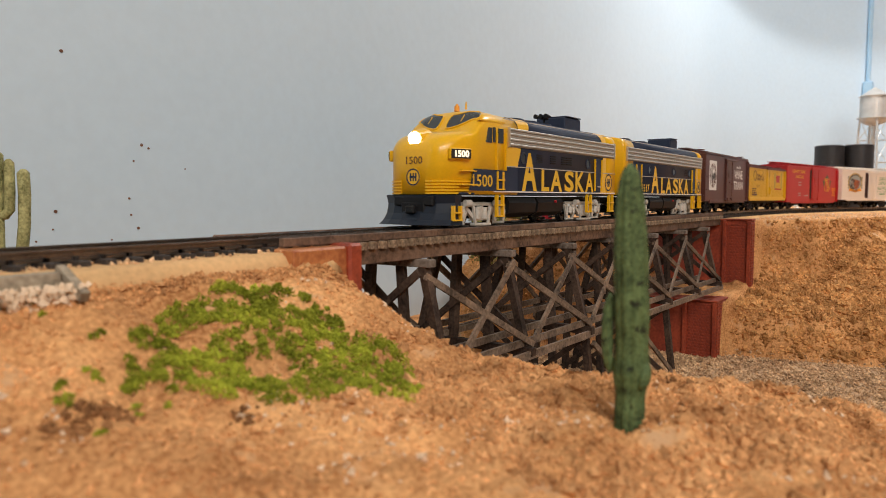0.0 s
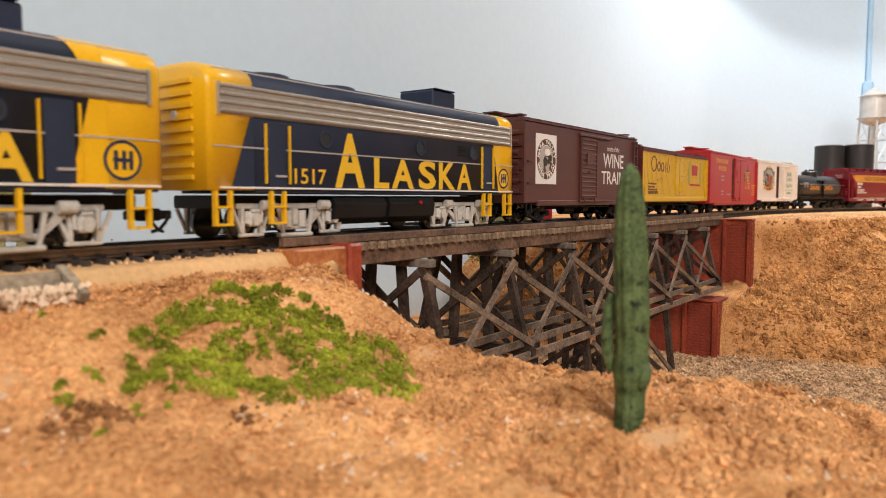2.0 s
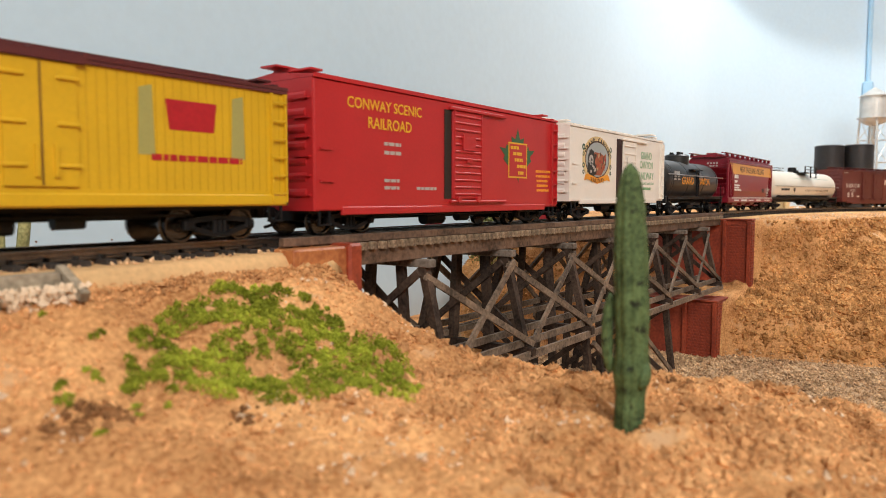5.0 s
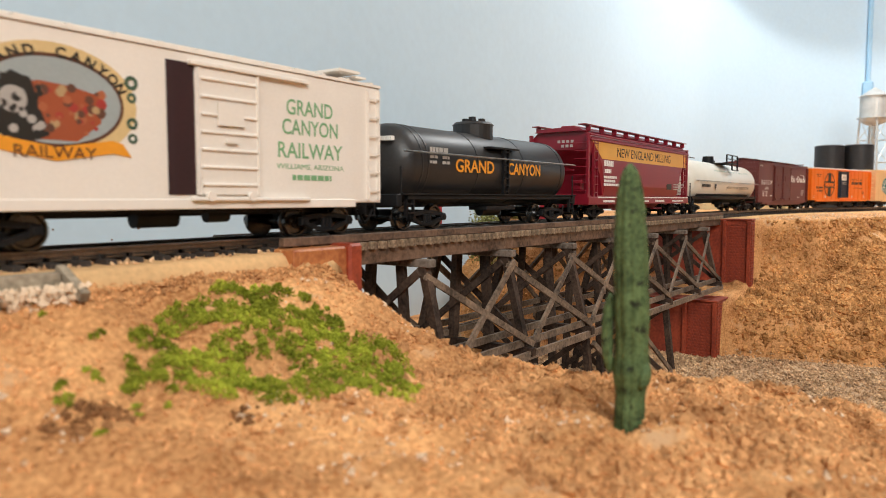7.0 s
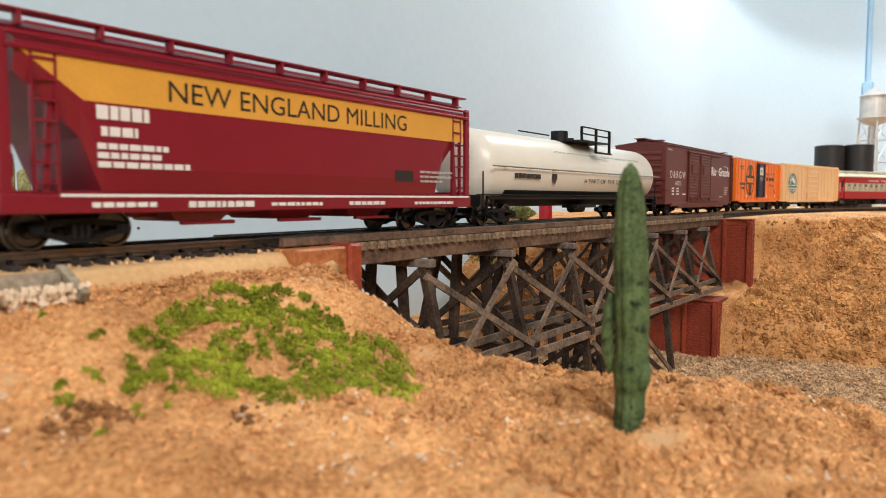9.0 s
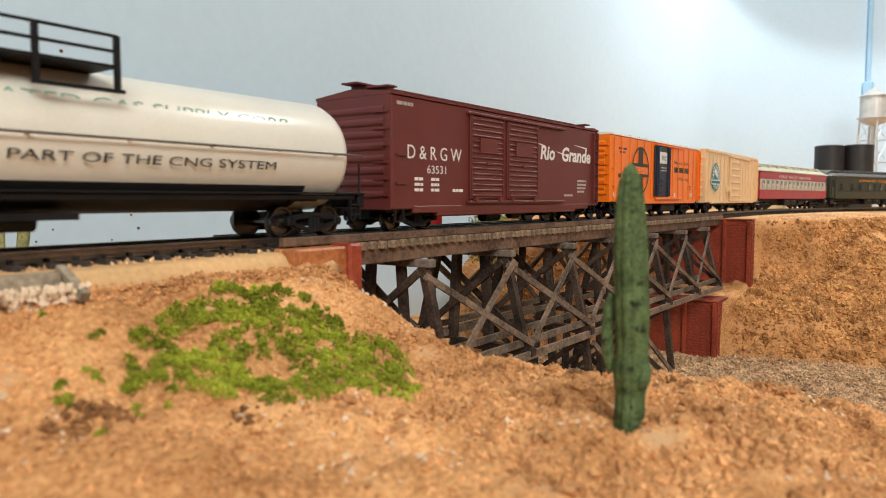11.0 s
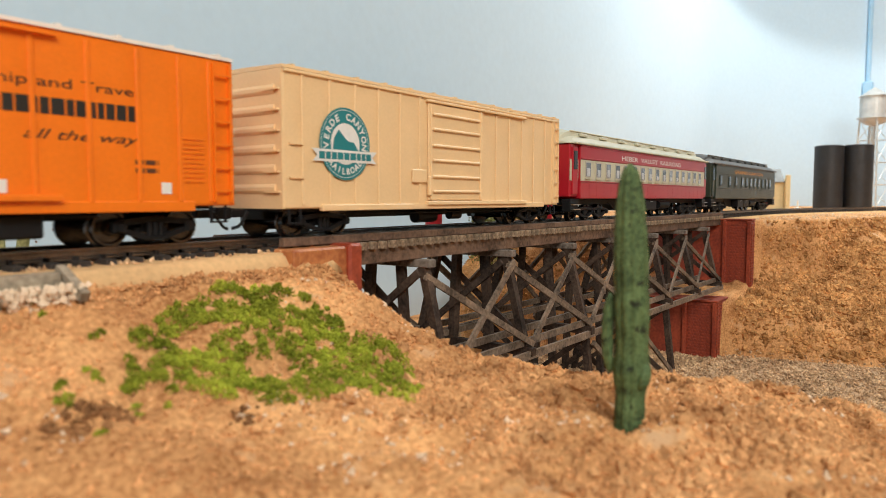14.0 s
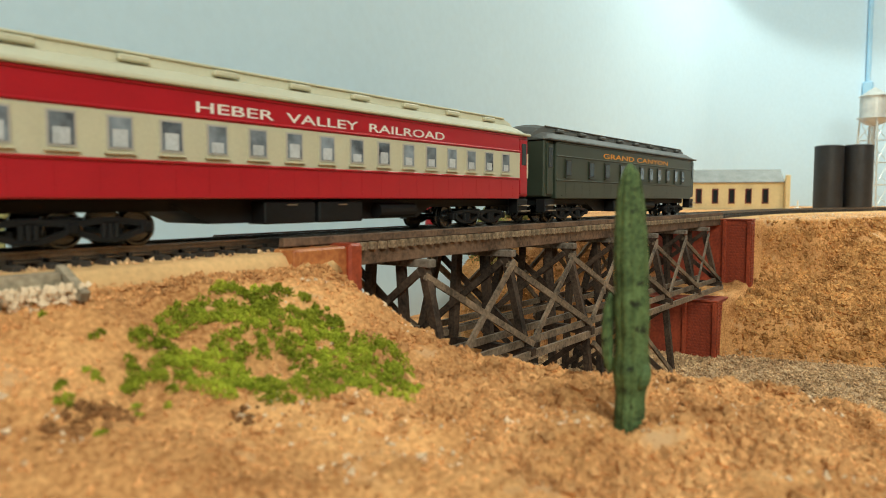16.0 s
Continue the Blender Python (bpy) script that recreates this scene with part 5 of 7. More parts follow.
        w = part("windshield", bm, PANE, car, "dark raked windshield pane")
        rim = [rows[0][j] for j in range(13)] + [rows[i][12] for i in range(1, 7)] + [rows[6][j] for j in range(11, -1, -1)] + [rows[i][0] for i in range(5, 0, -1)]
        bm = bmesh.new()
        for p, q in zip(rim, rim[1:] + rim[:1]):
            add_cyl(bm, p, q, .00032, seg=6)
        part("window_gasket", bm, YELLOW, w)
        bm = bmesh.new()
        y = s * .0085
        add_cyl(bm, (-.0565, y, surf(-.0565, y) + .0004), (-.0535, y, surf(-.0535, y) + .0005), .0002, seg=6)
        part("wiper", bm, YELLOW, w)
    panel("cab_window", [(-.0520, .0352), (-.0475, .0352), (-.0475, .0415), (-.0503, .0415)], PANE, car, -HW, .0004)
    panel("cab_window", [(-.0465, .0355), (-.0447, .0355), (-.0447, .0418), (-.0465, .0418)], PANE, car, -HW, .0004)
    panel("door_window", [(-.0422, .0355), (-.0382, .0355), (-.0382, .0416), (-.0422, .0416)], PANE, car, -HW, .0004)
    part("drip_rail", box(-.056, -.036, -HW + .0002, -HW + .0016, .0440, .0446), YELLOW, car)
    for a in (-.0440, -.0365):
        part("grab_rail", box(a - .0003, a + .0003, -HW - .0009, -HW, .0240, .0400), YELLOW, car)
    for z in (.0172, .0228):
        part("nose_grab", box(-.0700, -.0595, -HW - .0006, -HW + .0008, z, z + .0005), YELLOW, car)
    for i in range(5):
        rr = []
        for k in range(13):
            a = -.0775 + .0150 * (k / 12) ** 1.4
            w, _ = prof(a)
            rr.append((a, w))
        bm = bmesh.new()
        z = .0140 + .0012 * i
        for s in (-1, 1):
            for (xa, wa), (xb, wb) in zip(rr, rr[1:]):
                beam(bm, (xa - .0002, s * (wa + .0002), z), (xb - .0002, s * (wb + .0002), z), .0006, .0006)
        part("anticlimber_rib", bm, YELLOW, car)
    hl = part("headlight", cyl((-.0764, 0, .0358), (-.0700, 0, .0366), .0034, .0040, 24), YELLOW, car)
    part("headlight_lens", cyl((-.0773, 0, .0357), (-.0763, 0, .0359), .0029, .0029, 24), GLOW, hl, "bright glowing headlight")
    for s in (-1, 1):
        m = Matrix.Translation((-.0690, s * .0166, .0296)) @ Matrix.Rotation(math.radians(-s * 68), 4, "Z")
        nb = part("number_board", box(-.0010, .0016, -.0052, .0052, -.0023, .0023, .0004, m), YELLOW, car)
        part("number_panel", box(-.0014, -.0010, -.0046, .0046, -.0018, .0018, 0, m), L_BLACK, nb)
        if s < 0:
            tx = text_mesh("number", "1500", .0036, BOARD, nb, 0, 0, 0, "CENTER", 1.0, "lit road number", bold=.0001)
            tx.data.transform(m @ Matrix.Translation((-.00148, 0, -.0012)) @ Matrix.Rotation(math.radians(-90), 4, "Z"))
    e = emblem(car, 0, 0, .0036, YELLOW, NAVY, 0)
    e.matrix_basis = Matrix.Translation((-.0778, 0, .0205)) @ Matrix.Rotation(math.radians(-90), 4, "Z")
    tx = text_mesh("nose_number", "1500", .0042, L_BROWN, car, 0, 0, 0, "CENTER", 1.1)
    tx.data.transform(Matrix.Translation((-.0777, 0, .0258)) @ Matrix.Rotation(math.radians(-90), 4, "Z"))
    # pilot plough below the nose
    bm = bmesh.new()
    secp = []
    for z, o, wd in ((.0014, .0052, .0182), (.0034, .0030, .0176), (.0060, .0014, .0172), (.0100, .0004, .0172), (.0134, .0012, .0176)):
        secp.append([(-.0772 - o, -.0045, z), (-.0760 - o, -wd * .62, z), (-.0725 - o, -wd, z), (-.0690, -wd, z), (-.0690, wd, z), (-.0725 - o, wd, z), (-.0760 - o, wd * .62, z), (-.0772 - o, .0045, z)])
    loft(bm, secp)
    part("pilot", bm, PILOT, car, "dark grey-blue pilot plough")
    part("coupler_pocket", box(-.0784, -.0765, -.0062, .0062, .0056, .0108, .0008), BLACK, car)
    coupler(car, -.0712, -1)
    roof_gear(car, h, (h - .0465, h - .0270), (-.004, .010, .024))
    bm = cyl((-.0470, 0, .0495), (-.0470, 0, .0518), .0012, .0011, 12)
    add_cyl(bm, (-.0470, 0, .0518), (-.0470, 0, .0528), .0008, .0004, 12)
    part("beacon", bm, L_ORANGE, car, "orange roof beacon")
    part("antenna", cyl((-.0400, 0, .0512), (-.0400, 0, .0545), .0005, .0003, 8), YELLOW, car)


def booster_unit():
    car, h = vehicle("booster_locomotive", "yellow and navy cabless booster diesel coupled behind the leader", "locomotive", 3.60, 4.70)
    part("hood", loft(bmesh.new(), [shell_section(x, HW, LOCO_FOOT, LOCO_SPRING, LOCO_TOP, 3.0) for x in (-h + .015, h - .012)]), NAVY, car, "navy engine hood", smooth=True)
    for s, dx in ((-1, .0149), (1, .0119)):
        prof = [(dx, 1, 0), (.002, 1, 0), (.0006, .985, .0006), (0, .95, .002)]
        part("hood_end", loft(bmesh.new(), [shell_section(s * (h - a), HW * k, LOCO_FOOT, LOCO_SPRING, LOCO_TOP - d, 3.0) for a, k, d in prof]), YELLOW, car, "yellow end of the hood", smooth=True)
    panel("yellow_sweep", [(-h + .0140, .0144), (-h + .0075, .0144), (-h + .0140, .0343)][::-1] + [], YELLOW, car, -HW + .0001, .0001)
    panel("navy_sweep", [(-h + .0075, .0151), (-h + .0152, .0151), (-h + .0152, .0343), (-h + .0140, .0343)], NAVY, car)
    panel("yellow_sweep", [(h - .0122, .0144), (h - .0110, .0144), (h - .0110, .0343), (h - .0165, .0343)], YELLOW, car)
    rungs = loco_side(car, h, -h + .0035, "", "", "b")
    for x in (-h + .0045, -h + .0235, h - .0215, h - .0050):
        rungs(x, .0045, .0140)
    doors_and_ports(car, h, (-h + .0235, h - .0215), (-.0360, .0120, h - .032), (h - .040,))
    lettering("1517", -h + .0300, -h + .0430, .0162, .0208, LETTER_Y, car, bold=.0001)
    loco_letters(car, -.0321, 0)
    emblem(car, h - .0085, .0205, .0045, YELLOW, NAVY, -HW - .00014)
    coupler(car, -h, -1)
    bm = bmesh.new()
    for i in range(9):
        add_box(bm, -h - .0006, -h + .0004, -.0120, .0120, .017 + .0032 * i, .0182 + .0032 * i)
    part("end_louvre", bm, YELLOW, car)
    part("nose_light", cyl((-h - .0008, -.004, .0345), (-h + .001, -.004, .0345), .0012, seg=10), L_GREY, car)
    roof_gear(car, h, (h - .0465, h - .0310), (-.045, -.015))


lead_unit()
booster_unit()


# ---- freight cars ----
def wine_car():
    car, h = boxcar("brown_boxcar", "dark brown steel boxcar with white lettering and a square white emblem", 4.775, 5.735, .0098, .0472, .0500, BROWN, BROWN, BROWN, 7)
    ribbed_door(car, -.0113, .0088, .0118, .0440, 13, DOOR_BROWN)
    lettering("route of the", .0241, .0415, .0385, .0412, L_WHITE, car, shear=.25)
    lettering("WINE", .0188, .0482, .0292, .0370, L_WHITE, car, bold=.0001)
    lettering("TRAIN", .0168, .0497, .0200, .0272, L_WHITE, car, bold=.0001)
    sq = panel("emblem_plate", [(-.0590, .0188), (-.0380, .0188), (-.0380, .0424), (-.0590, .0424)], L_WHITE, car, label="white square emblem plate")
    x, z, y = -.0485, .0306, -HW - .00012
    ring("emblem_ring", x, z, .0068, .0096, L_BROWN, sq, y, .00008)
    disc("emblem_centre", x, z, .0064, L_GREY, sq, y, .00006)
    r = random.Random(3)
    for _ in range(26):
        a, d = r.uniform(0, 6.28), r.uniform(0, .0052)
        disc("emblem_leaf", x + d * math.cos(a), z + d * math.sin(a) - .0008, r.uniform(.0007, .0014), L_BLACK if r.random() < .75 else L_BROWN, sq, y - .00006 - r.uniform(0, .00003), .00004, seg=9)
    disc("emblem_hill", x + .001, z + .0033, .0028, L_WHITE, sq, y - .0001, .00004, flat=.6)
    arc_text("NAPA VALLEY", x, z, .0082, .0082, 168, 12, .0030, L_WHITE, sq, y - .00008)
    arc_text("WINE TRAIN", x, z, .0082, .0082, 205, 335, .0030, L_WHITE, sq, y - .00008)


def reefer_car():
    car, h = boxcar("yellow_reefer", "yellow wood-sheathed refrigerator car with maroon roof and ends", 5.818, 6.79, .0098, .0428, .0452, REEFER, MAROON, MAROON, 5, sill=False)
    bm = bmesh.new()
    for i in range(56):
        x = -h + .003 + (2 * h - .006) * i / 55
        add_box(bm, x - .00007, x + .00007, -HW - .0001, -HW, .0140, .0420)
    part("sheathing_groove", bm, paint("groove_yellow", (.52, .30, .01), .6), car)
    part("side_sill", box(-h + .001, h - .001, -HW - .0009, -HW, .0100, .0130, .0003), REEFER, car)
    part("eave_strip", box(-h, h, -HW - .0006, -HW, .0418, .0427), MAROON, car)
    hatch = panel("hatch_door", [(-.0070, .0145), (.0085, .0145), (.0085, .0412), (-.0070, .0412)], REEFER, car, -HW, .0007)
    part("hatch_gap", box(.0005, .0009, -HW - .0008, -HW - .0006, .0147, .0410), L_BROWN, hatch)
    for z in (.0185, .0275, .0375):
        for x in (-.0075, .0040):
            part("hinge", box(x, x + .0050, -HW - .0013, -HW - .0006, z, z + .0009, .0002), REEFER, hatch)
    for x, z in ((-.001, .0165), (.003, .0165)):
        part("latch", box(x, x + .0008, -HW - .0016, -HW - .0006, z, z + .007), REEFER, hatch)
    part("hatch_rail", box(-.0090, .0105, -HW - .0014, -HW, .0415, .0428), MAROON, car)
    # the maker's script becomes plain strokes
    for i, (x, z, r) in enumerate(((-.0500, .0345, .0052), (-.0405, .0330, .0032), (-.0335, .0328, .0032))):
        ring("script_stroke", x, z, r - .0011, r, L_BROWN, car)
    for x, z0, z1 in ((-.0280, .0296, .0360), (-.0240, .0296, .0395), (-.0210, .0296, .0345)):
        panel("script_stroke", [(x, z0), (x + .0011, z0), (x + .0021, z1), (x + .0010, z1)], L_BROWN, car)
    lettering("BEER", -.0440, -.0322, .0232, .0256, paint("faded_brown", (.34, .19, .03), .5), car)
    bars([(-.0600, -.0460, .0210, .0011), (-.0600, -.0480, .0190, .0011), (-.0600, -.0440, .0172, .0011), (-.0600, -.0420, .0150, .0018)], L_BROWN, car)
    bars([(.0265, .0535, .0212, .0016)], REDPAINT, car)
    panel("emblem_plate", [(.0315, .0290), (.0445, .0290), (.0455, .0365), (.0305, .0365)], REDPAINT, car, label="small red emblem")
    fade = paint("faded_olive", (.36, .33, .10), .6)
    for x in (.0230, .0500):
        panel("faded_mark", [(x, .0225), (x + .0045, .0225), (x + .0040, .0395), (x + .0006, .0385)], fade, car)


def red_car():
    car, h = boxcar("red_boxcar", "bright red steel boxcar with the side door ajar", 6.865, 7.99, .0080, .0487, .0515, RED, RED, RED, 7)
    # black sheet on the side stands for the shaded inside of the car
    part("door_opening", box(-.0130, -.0085, -HW - .00025, -HW + .001, .0118, .0458), L_BLACK, car, "dark sheet for the shaded gap of the open door")
    ribbed_door(car, -.0082, .0125, .0118, .0458, 12, RED)
    lettering("CONWAY SCENIC", -.0660, -.0270, .0412, .0448, LETTER_Y, car, bold=.0001)
    lettering("RAILROAD", -.0560, -.0330, .0352, .0390, LETTER_Y, car, bold=.0001)
    bars([(-.0480, -.0390, .0300, .0012), (-.0480, -.0390, .0270, .0012), (-.0480, -.0400, .0175, .0011), (-.0480, -.0400, .0150, .0011), (-.0300, -.0180, .0150, .0011)], L_GREY, car)
    # green maple leaf with a lettered plate
    leaf = [(0, 1), (.13, .62), (.36, .70), (.30, .28), (.62, .42), (.66, .28), (1, .30), (.72, .05), (.80, -.08), (.38, -.40), (.42, -.58), (.06, -.52), (.05, -.85)]
    pts = leaf + [(-a, b) for a, b in leaf[::-1]][1:-0 or None]
    pts = pts[:-1] if pts[-1] == pts[0] else pts
    lf = panel("maple_leaf", [(.0430 + a * .0155, .0300 + b * .0130) for a, b in pts], paint("leaf_green", (.03, .11, .045), .5), car, label="green maple leaf emblem")
    fr = panel("emblem_frame", [(.0348, .0210), (.0512, .0210), (.0512, .0366), (.0348, .0366)], LETTER_Y, car, -HW - .00012, .0001, parent=lf)
    panel("emblem_plate", [(.0355, .0217), (.0505, .0217), (.0505, .0359), (.0355, .0359)], RED, car, -HW - .00022, .00006, parent=fr)
    bars([(.0365, .0440, .0336, .0014), (.0385, .0460, .0310, .0014), (.0400, .0470, .0283, .0014), (.0420, .0498, .0255, .0014), (.0430, .0480, .0226, .0014)], LETTER_Y, car, -HW - .00030)
    bars([(.0600, .0745, .0240, .0011), (.0600, .0745, .0218, .0011), (.0610, .0720, .0196, .0011), (.0610, .0720, .0174, .0011), (.0610, .0730, .0152, .0011)], L_ORANGE, car)


paint_rock = [paint("rock_red", (.36, .04, .03), .5), paint("rock_rust", (.40, .12, .05), .5), paint("rock_brown", (.12, .05, .03), .5), paint("rock_tan", (.45, .30, .15), .5)]


def white_car():
    car, h = boxcar("white_boxcar", "white boxcar with green lettering, a painted emblem and an open door", 8.10, 9.075, .0105, .0487, .0515, CARWHITE, CARWHITE, CARWHITE, 7)
    # red-black sheet coloured as the shade inside the open door
    part("door_opening", box(-.0098, -.0020, -HW - .00025, -HW + .001, .0128, .0462), mat("shaded_gap", (.03, .008, .010), .7), car, "dark sheet for the shaded gap of the open door")
    ribbed_door(car, -.0018, .0185, .0128, .0455, 7, CARWHITE)
    lettering("GRAND", .0290, .0478, .0364, .0410, L_PALEGREEN, car, bold=.0001)
    lettering("CANYON", .0273, .0500, .0306, .0352, L_PALEGREEN, car, bold=.0001)
    lettering("RAILWAY", .0256, .0520, .0238, .0284, L_PALEGREEN, car, bold=.0001)
    lettering("WILLIAMS, ARIZONA", .0250, .0525, .0203, .0221, L_PALEGREEN, car)
    bars([(.0310, .0470, .0173, .0016)], L_PALEGREEN, car)
    em = disc("emblem", -.0368, .0330, .0190, paint("emblem_tan", (.68, .50, .24), .5), car, label="oval painted emblem with a steam engine and hills", flat=.66)
    y = -HW - .00012
    disc("emblem_rim", -.0368, .0330, .0158, L_BROWN, em, y, .00003, flat=.64)
    disc("sky_patch", -.0368, .0330, .0150, paint("emblem_sky", (.34, .38, .38), .5), em, y - .00003, .00003, flat=.62)
    panel("hill_patch", [(-.0470, .0300), (-.0440, .0360), (-.0400, .0370), (-.0330, .0365), (-.0265, .0350), (-.0265, .0290), (-.0320, .0245), (-.0420, .0245)], paint("emblem_rust", (.34, .08, .03), .5), car, y - .00004, .00004, parent=em)
    panel("engine_patch", [(-.0500, .0260), (-.0490, .0350), (-.0455, .0385), (-.0415, .0370), (-.0395, .0300), (-.0380, .0255), (-.0430, .0235)], L_BLACK, car, y - .00008, .00004, parent=em)
    disc("engine_face", -.0452, .0325, .0028, L_GREY, em, y - .00012, .00004)
    panel("ribbon", [(-.0540, .0215), (-.0500, .0222), (-.0368, .0200), (-.0240, .0222), (-.0195, .0215), (-.0215, .0245), (-.0240, .0252), (-.0368, .0230), (-.0500, .0252), (-.0525, .0245)], L_ORANGE, car, y - .00012, .00005, parent=em)
    arc_text("GRAND CANYON", -.0368, .0318, .0172, .0118, 152, 28, .0032, L_BLACK, em, y - .00002)
    lettering("RAILWAY", -.0455, -.0280, .0206, .0232, L_BROWN, em, y - .00022)
    r = random.Random(8)
    for _ in range(40):
        disc("engine_detail", r.uniform(-.0495, -.0395), r.uniform(.0250, .0372), r.uniform(.0004, .0011), L_GREY if r.random() < .35 else L_BLACK, em, y - .00014 - r.uniform(0, .00003), .00003, seg=7)
    for _ in range(46):
        disc("canyon_detail", r.uniform(-.0400, -.0262), r.uniform(.0255, .0362), r.uniform(.0004, .0013), paint_rock[r.randrange(4)], em, y - .00009 - r.uniform(0, .00003), .00003, seg=7)
    scroll = paint("emblem_scroll_green", (.06, .11, .07), .5)
    for sx in (-1, 1):
        for dz, rr in ((.0065, .0017), (.0030, .0012), (-.0030, .0014), (-.0065, .0012)):
            ring("emblem_scroll", -.0368 + sx * .0178, .0325 + dz, rr * .45, rr, scroll, em, y - .00002, .00005, 14)
    part("end_platform", box(.054, .064, -.0150, -.0040, .0530, .0538), CARWHITE, car)


def tank_body(car, h, r, zc, material, x0=None, x1=None, seg=40):
    x0, x1 = x0 if x0 is not None else -h, x1 if x1 is not None else h
    prof = [(x0, r * .30), (x0 + .0008, r * .55), (x0 + .0022, r * .78), (x0 + .0045, r * .93), (x0 + .0075, r), (x1 - .0075, r), (x1 - .0045, r * .93), (x1 - .0022, r * .78), (x1 - .0008, r * .55), (x1, r * .30)]
    bm = loft(bmesh.new(), [[(x, rr * math.cos(2 * math.pi * k / seg), zc + rr * math.sin(2 * math.pi * k / seg)) for k in range(seg)] for x, rr in prof])
    return part("tank", bm, material, car, smooth=True)


def hand_rail(car, h, y, z, material, posts):
    bm = bmesh.new()
    add_cyl(bm, (-h, y, z), (h, y, z), .00035, seg=6)
    for i in range(posts):
        x = -h + 2 * h * (i + .5) / posts
        add_cyl(bm, (x, y, z), (x, y + .0035, z), .0004, seg=6)
    part("hand_rail", bm, material, car)


def frame_gear(car, h, material=BLACK):
    part("frame", box(-h, h, -.0040, .0040, .0085, .0125, .0004), material, car)
    for s in (-1, 1):
        part("side_sill", box(-h + .004, h - .004, s * .0155 - .0008, s * .0155 + .0008, .0115, .0131, .0002), material, car)
        part("end_sill", box(s * h - .0025, s * h + .0005, -.0165, .0165, .0090, .0135, .0003), material, car)
        truck(car, s * (h - .0195), "freight")
        coupler(car, s * h, s)
        part("running_board", box(-h, h, s * .0150 - .0022, s * .0150 + .0022, .0133, .0138), material, car)
        for x in (-h + .003, h - .006):
            ladder(car, x, x + .0042, .0050, .0115, 2, material, s * .0165, "step")
        for x in (-h + .001, h - .001):
            part("stanchion", cyl((x, s * .0155, .0135), (x, s * .0155, .0235), .0004, seg=6), material, car)
    bm = box(-.012, .012, -.0150, -.0060, .0070, .0086)
    add_cyl(bm, (-.010, -.010, .0066), (.004, -.010, .0066), .0022, seg=12)
    part("brake_gear", bm, material, car)


def black_tank():
    car, h = vehicle("black_tank_car", "glossy black tank car with orange lettering and a centre dome", "tank car", 9.17, 10.16)
    tank_body(car, h, .0155, .0250, TANKBLACK, -h + .003, h - .003)
    frame_gear(car, h)
    for x in (-h + .020, h - .020):
        part("saddle", box(x - .004, x + .004, -.0110, .0110, .0115, .0170, .0006), BLACK, car)
    for x in (-.057, -.0535, -.019, .0195, .057):
        part("tank_band", cyl((x - .0004, 0, .0250), (x + .0004, 0, .0250), .0157, seg=40), TANKBLACK, car)
    d = part("dome", cyl((0, 0, .0380), (0, 0, .0446), .0090, .0090, 28), TANKBLACK, car)
    part("dome_lid", cyl((0, 0, .0446), (0, 0, .0458), .0094, .0080, 28), TANKBLACK, d)
    for x, y in ((-.005, -.003), (.004, -.002), (0, .004)):
        part("valve", cyl((x, y, .0456), (x, y, .0478), .0019, .0015, 12), BLACK, d)
    part("dome_walk", box(-.0110, .0130, -.0166, -.0100, .0332, .0340), BLACK, car)
    hand_rail(car, h - .001, -.0170, .0290, STEEL, 8)
    ladder(car, .0000, .0042, .0135, .0335, 7, BLACK, -.0164)
    y = -.0155
    lettering("GRAND", -.0360, -.0072, .0224, .0278, L_ORANGE, car, y - .0002, bold=.0002)
    lettering("CANYON", .0048, .0345, .0224, .0278, L_ORANGE, car, y - .0002, bold=.0002)
    bars([(-.0530, -.0410, .0296, .0018), (-.0530, -.0480, .0272, .0011), (-.0530, -.0480, .0252, .0011), (-.0450, -.0400, .0272, .0011), (-.0450, -.0400, .0252, .0011)], L_GREY, car, y - .0002)
    bm = bmesh.new()
    for i in range(4):
        add_box(bm, -h + .0026, -h + .0046, -.0095 + .0022 * i, -.0080 + .0022 * i, .0332, .0348)
    for i in range(3):
        add_box(bm, -h + .0022, -h + .0042, -.0090 + .0022 * i, -.0075 + .0022 * i, .0332, .0348)
    part("end_print", bm, L_WHITE, car)


